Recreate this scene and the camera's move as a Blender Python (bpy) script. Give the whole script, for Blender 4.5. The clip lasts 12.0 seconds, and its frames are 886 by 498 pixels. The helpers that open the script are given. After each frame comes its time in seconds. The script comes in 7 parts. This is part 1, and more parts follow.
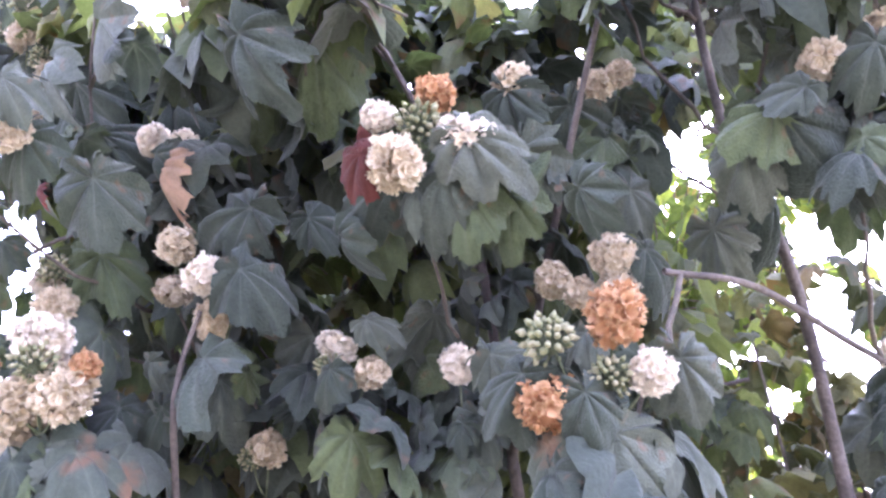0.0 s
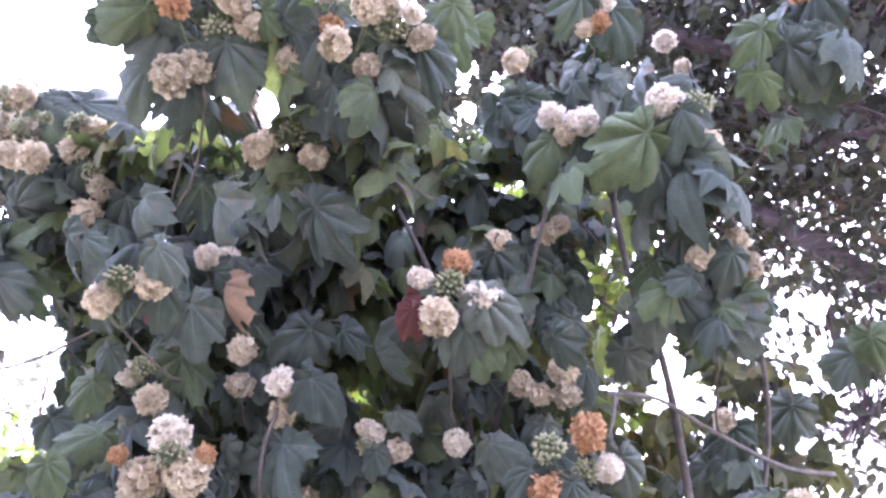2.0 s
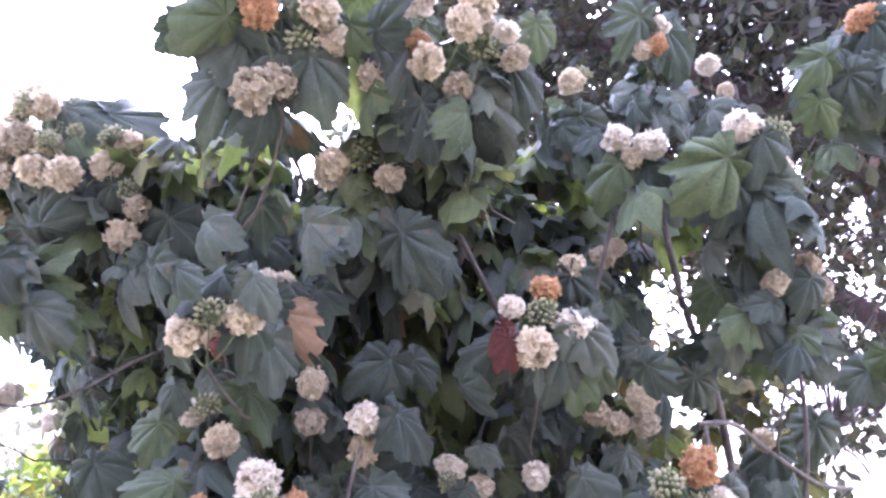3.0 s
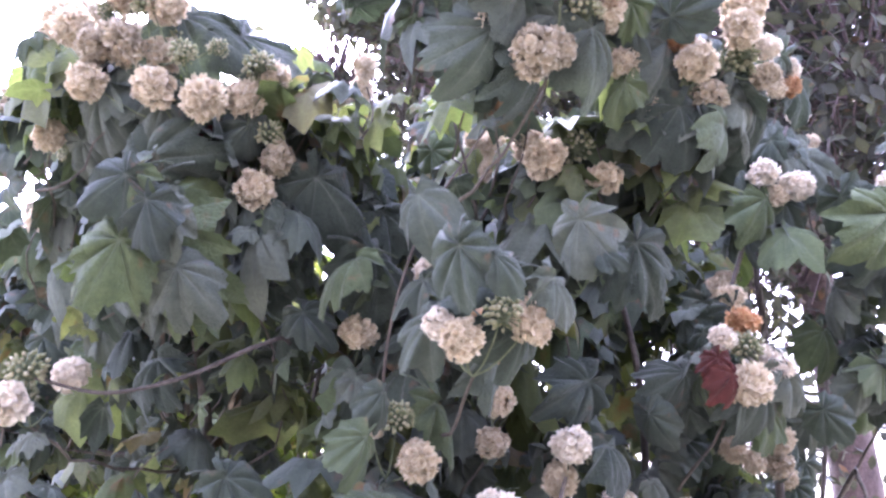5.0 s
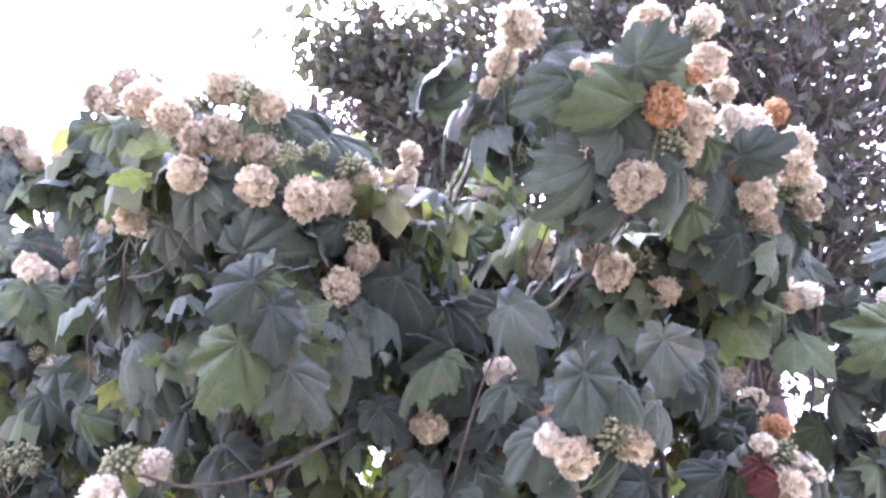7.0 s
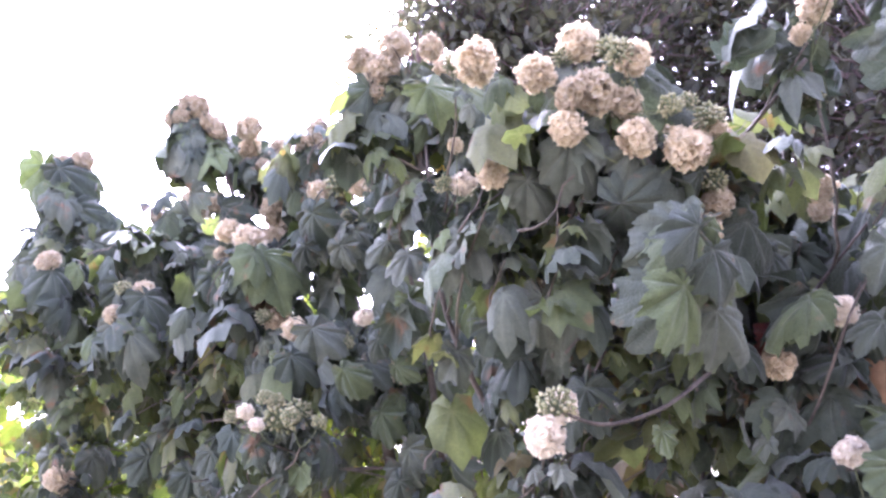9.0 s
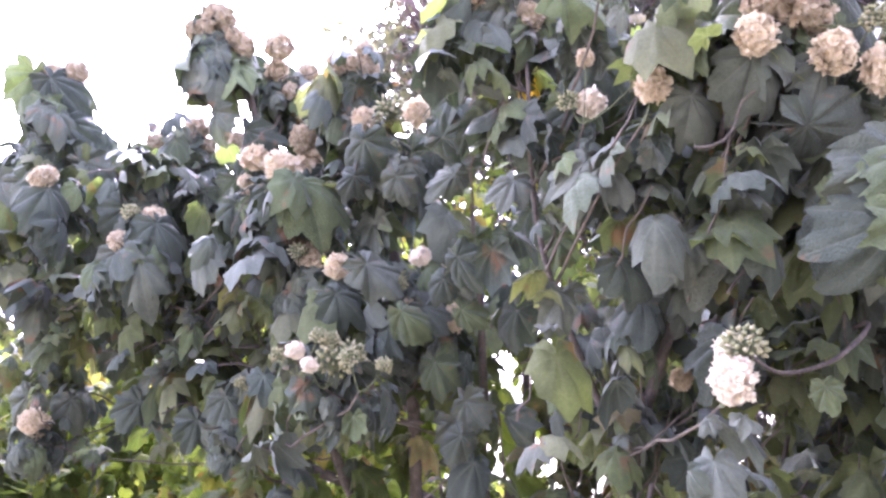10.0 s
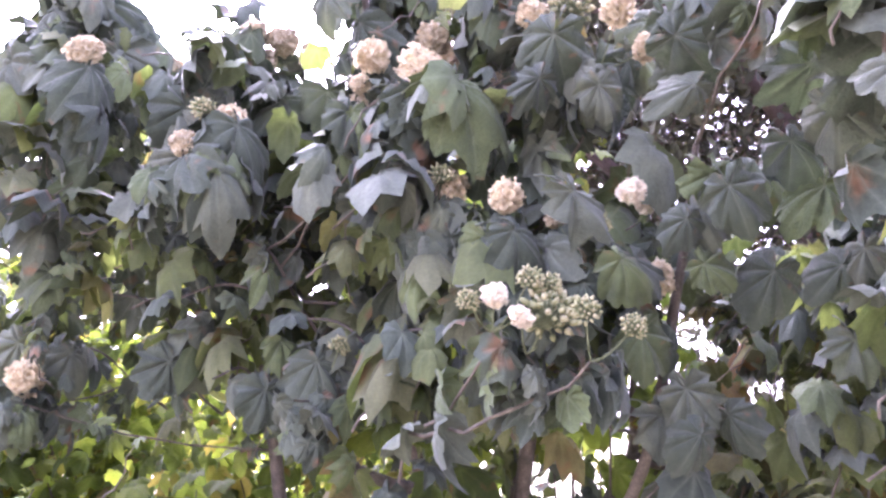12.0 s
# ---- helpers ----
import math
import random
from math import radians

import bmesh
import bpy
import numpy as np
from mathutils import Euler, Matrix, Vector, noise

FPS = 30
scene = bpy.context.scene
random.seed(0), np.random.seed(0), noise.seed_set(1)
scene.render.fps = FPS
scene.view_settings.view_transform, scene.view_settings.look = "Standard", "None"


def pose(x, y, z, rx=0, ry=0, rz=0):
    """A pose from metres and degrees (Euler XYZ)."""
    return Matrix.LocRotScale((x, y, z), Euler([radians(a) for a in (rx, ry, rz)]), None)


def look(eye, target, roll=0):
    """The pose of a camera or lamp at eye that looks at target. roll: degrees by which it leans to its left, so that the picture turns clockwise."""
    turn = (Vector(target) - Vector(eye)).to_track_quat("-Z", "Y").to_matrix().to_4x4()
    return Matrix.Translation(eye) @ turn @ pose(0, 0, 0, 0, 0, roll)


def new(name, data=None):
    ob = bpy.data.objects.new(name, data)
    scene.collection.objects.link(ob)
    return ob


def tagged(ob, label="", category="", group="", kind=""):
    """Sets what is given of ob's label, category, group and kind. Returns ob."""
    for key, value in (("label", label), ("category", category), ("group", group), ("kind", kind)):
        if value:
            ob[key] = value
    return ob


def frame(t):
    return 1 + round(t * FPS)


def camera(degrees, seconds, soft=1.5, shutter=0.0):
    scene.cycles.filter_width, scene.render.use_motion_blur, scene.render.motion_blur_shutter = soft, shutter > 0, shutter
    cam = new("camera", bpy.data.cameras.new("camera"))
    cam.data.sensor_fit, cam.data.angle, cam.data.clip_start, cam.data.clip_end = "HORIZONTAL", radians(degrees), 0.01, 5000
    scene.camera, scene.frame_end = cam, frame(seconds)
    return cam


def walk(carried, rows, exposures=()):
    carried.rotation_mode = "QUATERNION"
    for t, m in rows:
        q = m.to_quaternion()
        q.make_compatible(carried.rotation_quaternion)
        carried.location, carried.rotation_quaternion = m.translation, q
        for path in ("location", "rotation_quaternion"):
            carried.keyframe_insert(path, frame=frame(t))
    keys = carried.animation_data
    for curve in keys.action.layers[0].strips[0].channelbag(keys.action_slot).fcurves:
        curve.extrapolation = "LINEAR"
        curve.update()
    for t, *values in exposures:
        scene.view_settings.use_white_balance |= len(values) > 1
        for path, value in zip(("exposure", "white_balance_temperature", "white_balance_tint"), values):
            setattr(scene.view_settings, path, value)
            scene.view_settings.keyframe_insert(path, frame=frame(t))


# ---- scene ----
cam = camera(61.5, 12.0, soft=2.6)
PATH = [
    (0, (0.038, 0.168, 1.671), (-0.015, 2.07, 2.285), -2.8),
    (0.5, (-0.082, -0.034, 1.738), (-0.024, 1.875, 2.33), -3.1),
    (1, (-0.1, -0.199, 1.748), (0.053, 1.712, 2.315), -3.1),
    (1.5, (-0.166, -0.298, 1.769), (0.104, 1.604, 2.322), -3.4),
    (2, (-0.321, -0.361, 1.817), (0.059, 1.524, 2.366), -4.0),
    (2.5, (-0.487, -0.368, 1.861), (0.001, 1.491, 2.414), -5.0),
    (3, (-0.647, -0.23, 1.901), (-0.053, 1.598, 2.453), -5.8),
    (3.5, (-0.845, -0.096, 1.91), (-0.128, 1.694, 2.443), -5.9),
    (3.7, (-0.936, -0.061, 1.947), (-0.174, 1.711, 2.474), -5.8),
    (5.3, (-1.398, 0.33, 2.026), (-0.231, 1.868, 2.549), -0.9),
    (5.5, (-1.468, 0.345, 2.04), (-0.273, 1.853, 2.586), -0.3),
    (6, (-1.557, 0.35, 2.1), (-0.302, 1.792, 2.687), 0.7),
    (6.5, (-1.583, 0.352, 2.122), (-0.305, 1.772, 2.715), 0.6),
    (6.7, (-1.591, 0.355, 2.126), (-0.317, 1.777, 2.721), 0.3),
    (8.3, (-1.852, 0.639, 2.086), (-0.645, 2.138, 2.632), -3.1),
    (8.5, (-1.945, 0.684, 2.085), (-0.729, 2.181, 2.615), -3.0),
    (9, (-2.162, 0.794, 2.105), (-0.898, 2.265, 2.594), -2.3),
    (9.5, (-2.22, 0.993, 2.086), (-0.89, 2.418, 2.534), -1.1),
    (10, (-2.28, 1.204, 2.054), (-0.89, 2.579, 2.475), 0.5),
    (10.5, (-2.394, 1.403, 2.05), (-0.959, 2.733, 2.467), 2.4),
    (11, (-2.41, 1.597, 2.025), (-0.921, 2.87, 2.428), 3.7),
    (11.5, (-2.292, 1.805, 1.994), (-0.78, 3.046, 2.411), 4.7),
    (12, (-2.254, 2.034, 1.985), (-0.754, 3.284, 2.419), 4.8),
]
walk(cam, [(t, look(eye, target, roll)) for t, eye, target, roll in PATH], exposures=[(0, 4.47, 5080, 39), (2.5, 4.02, 5080, 39), (6, 4.1, 5120, 40), (9, 4.02, 5260, 42), (12, 4.22, 5450, 46)])

# ---- daylight: thin bright haze, the sun low behind the trees ----
SUN_TURN, SUN_HEIGHT = 26.0, 42.0
world = bpy.data.worlds.new("sky")
scene.world = world
world.use_nodes = True
wn, wl = world.node_tree.nodes, world.node_tree.links
sky = wn.new("ShaderNodeTexSky")
sky.sky_type, sky.sun_disc = "NISHITA", False
sky.sun_elevation, sky.sun_rotation = radians(SUN_HEIGHT), radians(SUN_TURN)
sky.air_density, sky.dust_density, sky.ozone_density = 1.0, 6.0, 1.0
pale = wn.new("ShaderNodeHueSaturation")
pale.inputs["Saturation"].default_value = 0.3
wl.new(sky.outputs["Color"], pale.inputs["Color"])
wl.new(pale.outputs["Color"], wn["Background"].inputs["Color"])
wn["Background"].inputs["Strength"].default_value = 0.15
sun = new("sun", bpy.data.lights.new("sun", "SUN"))
sun.data.energy, sun.data.angle, sun.data.color = 0.9, radians(14), (1.0, 0.94, 0.84)
away = Vector((math.sin(radians(SUN_TURN)) * math.cos(radians(SUN_HEIGHT)), math.cos(radians(SUN_TURN)) * math.cos(radians(SUN_HEIGHT)), math.sin(radians(SUN_HEIGHT))))
sun.matrix_world = look(away * 30, (0, 0, 0))


# ---- materials ----
def material(name):
    m = bpy.data.materials.new(name)
    m.use_nodes = True
    nodes, links = m.node_tree.nodes, m.node_tree.links
    return m, nodes, links, nodes["Principled BSDF"]


def ramp(nodes, stops):
    r = nodes.new("ShaderNodeValToRGB")
    while len(r.color_ramp.elements) < len(stops):
        r.color_ramp.elements.new(0.5)
    for e, (at, c) in zip(r.color_ramp.elements, stops):
        e.position, e.color = at, (*c, 1)
    return r


def mixed(nodes, links, kind, fac, a, b):
    n = nodes.new("ShaderNodeMix")
    n.data_type, n.blend_type = "RGBA", kind
    for socket, v in ((n.inputs[0], fac), (n.inputs[6], a), (n.inputs[7], b)):
        if isinstance(v, (int, float)):
            socket.default_value = v
        elif isinstance(v, tuple):
            socket.default_value = (*v, 1)
        else:
            links.new(v, socket)
    return n.outputs[2]


def leaf_material(name, stops, vein, glow, gloss=0.7, islands=False, thin=0.35):
    """A felted leaf: colour differs from leaf to leaf and in blotches, the veins are paler, light shines through."""
    m, nodes, links, skin = material(name)
    if islands:
        pick = nodes.new("ShaderNodeNewGeometry").outputs["Random Per Island"]
    else:
        pick = nodes.new("ShaderNodeObjectInfo").outputs["Random"]
    base = ramp(nodes, stops)
    links.new(pick, base.inputs[0])
    where = nodes.new("ShaderNodeTexCoord").outputs["Object"]
    cloud, grain = nodes.new("ShaderNodeTexNoise"), nodes.new("ShaderNodeTexNoise")
    cloud.inputs["Scale"].default_value, cloud.inputs["Detail"].default_value = (14.0 if islands else 3.0), 5
    grain.inputs["Scale"].default_value, grain.inputs["Detail"].default_value = (160.0 if islands else 34.0), 4
    for n in (cloud, grain):
        links.new(where, n.inputs["Vector"])
    blot = ramp(nodes, [(0.3, (0.72, 0.74, 0.7)), (0.7, (1.18, 1.16, 1.1))])
    links.new(cloud.outputs["Fac"], blot.inputs[0])
    c = mixed(nodes, links, "MULTIPLY", 1.0, base.outputs[0], blot.outputs[0])
    fine = ramp(nodes, [(0.35, (0.92, 0.92, 0.92)), (0.65, (1.06, 1.06, 1.05))])
    links.new(grain.outputs["Fac"], fine.inputs[0])
    c = mixed(nodes, links, "MULTIPLY", 1.0, c, fine.outputs[0])
    rib = nodes.new("ShaderNodeAttribute")
    rib.attribute_name = "rib"
    sharp = nodes.new("ShaderNodeMath")
    sharp.operation = "POWER"
    links.new(rib.outputs["Fac"], sharp.inputs[0])
    sharp.inputs[1].default_value = 3.0
    faint = nodes.new("ShaderNodeMath")
    faint.operation = "MULTIPLY"
    links.new(sharp.outputs[0], faint.inputs[0])
    faint.inputs[1].default_value = 0.35
    c = mixed(nodes, links, "MIX", faint.outputs[0], c, vein)
    net = nodes.new("ShaderNodeTexVoronoi")
    net.feature = "DISTANCE_TO_EDGE"
    net.inputs["Scale"].default_value = 70.0 if islands else 13.0
    links.new(where, net.inputs["Vector"])
    line = ramp(nodes, [(0.0, (1.1, 1.1, 1.07)), (0.08, (0.98, 0.98, 0.98))])
    links.new(net.outputs["Distance"], line.inputs[0])
    c = mixed(nodes, links, "MULTIPLY", 1.0, c, line.outputs[0])
    scorch = nodes.new("ShaderNodeTexNoise")
    scorch.inputs["Scale"].default_value, scorch.inputs["Detail"].default_value = (9.0 if islands else 1.7), 6
    links.new(where, scorch.inputs["Vector"])
    edge = ramp(nodes, [(0.62, (0, 0, 0)), (0.7, (0.75, 0.75, 0.75))])
    links.new(scorch.outputs["Fac"], edge.inputs[0])
    c = mixed(nodes, links, "MIX", edge.outputs[0], c, (0.17, 0.09, 0.05))
    links.new(c, skin.inputs["Base Color"])
    skin.inputs["Roughness"].default_value = gloss
    skin.inputs["Specular IOR Level"].default_value = 0.12
    skin.inputs["Sheen Weight"].default_value = 0.12
    skin.inputs["Sheen Roughness"].default_value = 0.5
    bump = nodes.new("ShaderNodeBump")
    bump.inputs["Strength"].default_value, bump.inputs["Distance"].default_value = 0.4, (0.004 if islands else 0.016)
    rise = nodes.new("ShaderNodeMath")
    rise.operation = "SUBTRACT"
    links.new(grain.outputs["Fac"], rise.inputs[0])
    links.new(sharp.outputs[0], rise.inputs[1])
    dome = nodes.new("ShaderNodeMath")
    dome.operation = "MULTIPLY_ADD"
    links.new(net.outputs["Distance"], dome.inputs[0])
    dome.inputs[1].default_value = 1.0
    links.new(rise.outputs[0], dome.inputs[2])
    links.new(dome.outputs[0], bump.inputs["Height"])
    links.new(bump.outputs[0], skin.inputs["Normal"])
    through_it = nodes.new("ShaderNodeBsdfTranslucent")
    lit = mixed(nodes, links, "MULTIPLY", 1.0, c, glow)
    links.new(lit, through_it.inputs["Color"])
    both = nodes.new("ShaderNodeMixShader")
    both.inputs[0].default_value = thin
    links.new(skin.outputs[0], both.inputs[1])
    links.new(through_it.outputs[0], both.inputs[2])
    links.new(both.outputs[0], nodes["Material Output"].inputs["Surface"])
    return m


GREENS = [(0.0, (0.044, 0.054, 0.043)), (0.3, (0.058, 0.071, 0.054)), (0.55, (0.08, 0.091, 0.071)), (0.75, (0.102, 0.111, 0.088)), (0.82, (0.072, 0.09, 0.048)), (1.0, (0.098, 0.12, 0.056))]
leaf_mat = leaf_material("felted_leaf", GREENS, (0.25, 0.26, 0.22), (1.0, 1.12, 0.62), thin=0.14)
leaf_far_mat = leaf_material("felted_leaf_mass", GREENS, (0.22, 0.24, 0.18), (1.0, 1.12, 0.62), islands=True, thin=0.08)
yellow_mat = leaf_material("yellowing_leaf", [(0.0, (0.75, 0.42, 0.05)), (1.0, (0.6, 0.45, 0.08))], (0.6, 0.5, 0.2), (1.3, 1.2, 0.6))
maroon_mat = leaf_material("dying_red_leaf", [(0.0, (0.1, 0.035, 0.03)), (1.0, (0.14, 0.05, 0.04))], (0.18, 0.07, 0.05), (1.8, 1.0, 0.8))
tan_mat = leaf_material("dry_tan_leaf", [(0.0, (0.36, 0.2, 0.12)), (1.0, (0.42, 0.3, 0.2))], (0.4, 0.3, 0.2), (1.4, 1.1, 0.8))
# Inner leaves brightened in colour, as if lit through from behind.
backlight_tinted_mat = leaf_material("backlight_tinted_leaf", [(0.0, (0.06, 0.076, 0.038)), (0.35, (0.115, 0.135, 0.06)), (0.6, (0.14, 0.155, 0.07)), (0.8, (0.155, 0.16, 0.1)), (0.92, (0.14, 0.155, 0.065)), (1.0, (0.17, 0.13, 0.08))], (0.24, 0.25, 0.14), (1.2, 1.3, 0.65), islands=True, thin=0.45)
# Yellow-green leaf with its glow raised in place of a stronger sun.
lime_mat = leaf_material("sun_tinted_lime_leaf", [(0.0, (0.06, 0.08, 0.03)), (0.5, (0.1, 0.13, 0.035)), (0.85, (0.2, 0.23, 0.05)), (1.0, (0.2, 0.14, 0.07))], (0.2, 0.22, 0.1), (1.8, 1.9, 0.8), islands=True, thin=0.5)
# Dark counterpart of the lime leaf: shade is put into its colour.
shade_tinted_olive_mat = leaf_material("shade_tinted_olive_leaf", [(0.0, (0.05, 0.055, 0.03)), (0.5, (0.085, 0.085, 0.045)), (0.85, (0.13, 0.12, 0.05)), (1.0, (0.16, 0.09, 0.045))], (0.12, 0.12, 0.07), (1.2, 1.3, 0.6), gloss=0.8, islands=True, thin=0.35)
# Far leaves paled so that their colour imitates bright haze.
haze_tinted_leaf_mat = leaf_material("haze_tinted_far_leaf", [(0.0, (0.22, 0.23, 0.19)), (1.0, (0.34, 0.33, 0.28))], (0.3, 0.3, 0.25), (1.2, 1.2, 0.9), islands=True, thin=0.4)
tree_leaf_mat = leaf_material("leathery_tree_leaf", [(0.0, (0.042, 0.041, 0.036)), (0.6, (0.062, 0.061, 0.048)), (1.0, (0.095, 0.097, 0.062))], (0.1, 0.1, 0.08), (1.5, 1.5, 0.9), gloss=0.5, islands=True, thin=0.3)


def bark_material(name, dark, light, scale=18.0):
    m, nodes, links, skin = material(name)
    where = nodes.new("ShaderNodeTexCoord").outputs["Object"]
    n1, n2 = nodes.new("ShaderNodeTexNoise"), nodes.new("ShaderNodeTexNoise")
    n1.inputs["Scale"].default_value, n1.inputs["Detail"].default_value = scale, 7
    n2.inputs["Scale"].default_value, n2.inputs["Detail"].default_value = scale * 8, 4
    for n in (n1, n2):
        links.new(where, n.inputs["Vector"])
    r = ramp(nodes, [(0.32, dark), (0.68, light)])
    links.new(n1.outputs["Fac"], r.inputs[0])
    fine = ramp(nodes, [(0.3, (0.7, 0.7, 0.7)), (0.7, (1.15, 1.15, 1.15))])
    links.new(n2.outputs["Fac"], fine.inputs[0])
    links.new(mixed(nodes, links, "MULTIPLY", 1.0, r.outputs[0], fine.outputs[0]), skin.inputs["Base Color"])
    skin.inputs["Roughness"].default_value = 0.85
    bump = nodes.new("ShaderNodeBump")
    bump.inputs["Strength"].default_value, bump.inputs["Distance"].default_value = 0.6, 0.004
    links.new(n2.outputs["Fac"], bump.inputs["Height"])
    links.new(bump.outputs[0], skin.inputs["Normal"])
    return m


bark_mat = bark_material("shrub_bark", (0.055, 0.043, 0.035), (0.14, 0.112, 0.09))
twig_mat = bark_material("twig_bark", (0.06, 0.05, 0.035), (0.14, 0.11, 0.08), 40.0)
trunk_mat = bark_material("tree_bark", (0.075, 0.048, 0.045), (0.16, 0.11, 0.1), 9.0)
stalk_mat = bark_material("flower_stem_bark", (0.08, 0.1, 0.04), (0.15, 0.16, 0.08), 60.0)


def petal_material(name, inner, outer, faded, thin=0.42):
    """Papery petals: tinted towards the throat with crevice shade painted in, pale at the rim, some of them faded."""
    m, nodes, links, skin = material(name)
    along = nodes.new("ShaderNodeAttribute")
    along.attribute_name = "rib"
    c = mixed(nodes, links, "MIX", along.outputs["Fac"], inner, outer)
    pick = nodes.new("ShaderNodeNewGeometry").outputs["Random Per Island"]
    old = ramp(nodes, [(0.45, (0, 0, 0)), (1.0, (1, 1, 1))])
    links.new(pick, old.inputs[0])
    c = mixed(nodes, links, "MIX", old.outputs[0], c, faded)
    spot = nodes.new("ShaderNodeTexNoise")
    spot.inputs["Scale"].default_value, spot.inputs["Detail"].default_value = 120.0, 4
    links.new(nodes.new("ShaderNodeTexCoord").outputs["Object"], spot.inputs["Vector"])
    tone = ramp(nodes, [(0.3, (0.82, 0.8, 0.78)), (0.65, (1.08, 1.08, 1.08))])
    links.new(spot.outputs["Fac"], tone.inputs[0])
    c = mixed(nodes, links, "MULTIPLY", 1.0, c, tone.outputs[0])
    links.new(c, skin.inputs["Base Color"])
    skin.inputs["Roughness"].default_value = 0.7
    see = nodes.new("ShaderNodeBsdfTranslucent")
    links.new(c, see.inputs["Color"])
    both = nodes.new("ShaderNodeMixShader")
    both.inputs[0].default_value = thin
    links.new(skin.outputs[0], both.inputs[1])
    links.new(see.outputs[0], both.inputs[2])
    links.new(both.outputs[0], nodes["Material Output"].inputs["Surface"])
    return m


PETALS = {
    "white": petal_material("white_petal", (0.58, 0.47, 0.31), (0.88, 0.82, 0.69), (0.78, 0.69, 0.53), 0.32),
    "cream": petal_material("blush_petal", (0.42, 0.31, 0.17), (0.79, 0.7, 0.51), (0.62, 0.51, 0.34), 0.34),
    # Tan is fading, and on the far heads also painted shade.
    "tan": petal_material("faded_and_shaded_petal", (0.28, 0.21, 0.11), (0.6, 0.53, 0.39), (0.44, 0.35, 0.22), 0.3),
    "rust": petal_material("rust_petal", (0.34, 0.15, 0.06), (0.62, 0.4, 0.2), (0.44, 0.22, 0.09), 0.32),
}
bud_mat = petal_material("green_bud", (0.12, 0.14, 0.055), (0.23, 0.23, 0.11), (0.34, 0.31, 0.18), 0.1)

# ---- mesh building ----
rng = random.Random(7)


class Shape:
    """Vertices and faces gathered for one mesh, with the rib value of each vertex and a material slot for each face."""

    def __init__(self):
        self.v, self.f, self.rib, self.slot = [], [], [], []

    def add(self, verts, faces, rib=None, slot=0):
        n = len(self.v)
        self.v += [tuple(p) for p in verts]
        self.rib += list(rib) if rib is not None else [0.0] * len(verts)
        self.f += [tuple(n + k for k in face) for face in faces]
        self.slot += [slot] * len(faces)

    def mesh(self, name, *mats):
        me = bpy.data.meshes.new(name)
        me.from_pydata(self.v, [], self.f)
        me.attributes.new("rib", "FLOAT", "POINT").data.foreach_set("value", self.rib)
        for m in mats:
            me.materials.append(m)
        me.polygons.foreach_set("material_index", self.slot)
        me.polygons.foreach_set("use_smooth", [True] * len(self.f))
        me.update()
        return me


def tube(shape, points, r0, r1, sides=6, slot=0, wobble=0.0):
    """A tapering tube along the points, closed at its far end."""
    pts = [Vector(p) for p in points]
    verts, faces = [], []
    side = None
    for k, p in enumerate(pts):
        d = (pts[min(k + 1, len(pts) - 1)] - pts[max(k - 1, 0)]).normalized()
        if side is None:
            side = d.orthogonal().normalized()
        side = (side - d * side.dot(d)).normalized()
        up = d.cross(side)
        r = (r0 + (r1 - r0) * k / (len(pts) - 1)) * (1 + wobble * rng.uniform(-1, 1))
        for j in range(sides):
            a = 2 * math.pi * j / sides
            verts.append(p + r * (math.cos(a) * side + math.sin(a) * up))
    for k in range(len(pts) - 1):
        for j in range(sides):
            a, b = k * sides + j, k * sides + (j + 1) % sides
            faces.append((a, b, b + sides, a + sides))
    faces.append(tuple((len(pts) - 1) * sides + j for j in range(sides)))
    shape.add(verts, faces, slot=slot)


def bend(a, b, sag, n=7, drift=0.0):
    """Points from a to b, pulled by the vector sag in the middle."""
    a, b, sag = Vector(a), Vector(b), Vector(sag)
    out = []
    for k in range(n):
        t = k / (n - 1)
        p = a.lerp(b, t) + sag * (4 * t * (1 - t))
        if 0 < k < n - 1:
            p += drift * Vector((rng.uniform(-1, 1), rng.uniform(-1, 1), rng.uniform(-1, 1)))
        out.append(p)
    return out


def smooth(points, n=5):
    """A rounded line through the points."""
    p = [Vector(q) for q in points]
    p = [2 * p[0] - p[1], *p, 2 * p[-1] - p[-2]]
    out = []
    for k in range(1, len(p) - 2):
        for j in range(n):
            t = j / n
            out.append(0.5 * (2 * p[k] + (p[k + 1] - p[k - 1]) * t + (2 * p[k - 1] - 5 * p[k] + 4 * p[k + 1] - p[k + 2]) * t * t
                              + (3 * p[k] - p[k - 1] - 3 * p[k + 1] + p[k + 2]) * t ** 3))
    return out + [p[-2]]


LOBES = ((0, 1.0), (7, 0.9), (11, 0.93), (18, 0.76), (26, 0.66), (33, 0.76), (41, 0.86), (49, 0.76), (54, 0.79), (63, 0.6), (73, 0.62), (84, 0.72), (93, 0.6), (99, 0.62), (112, 0.47), (127, 0.54), (140, 0.44), (156, 0.38), (174, 0.07))
VEIN_MARKS = (0, 6, 11, 15)


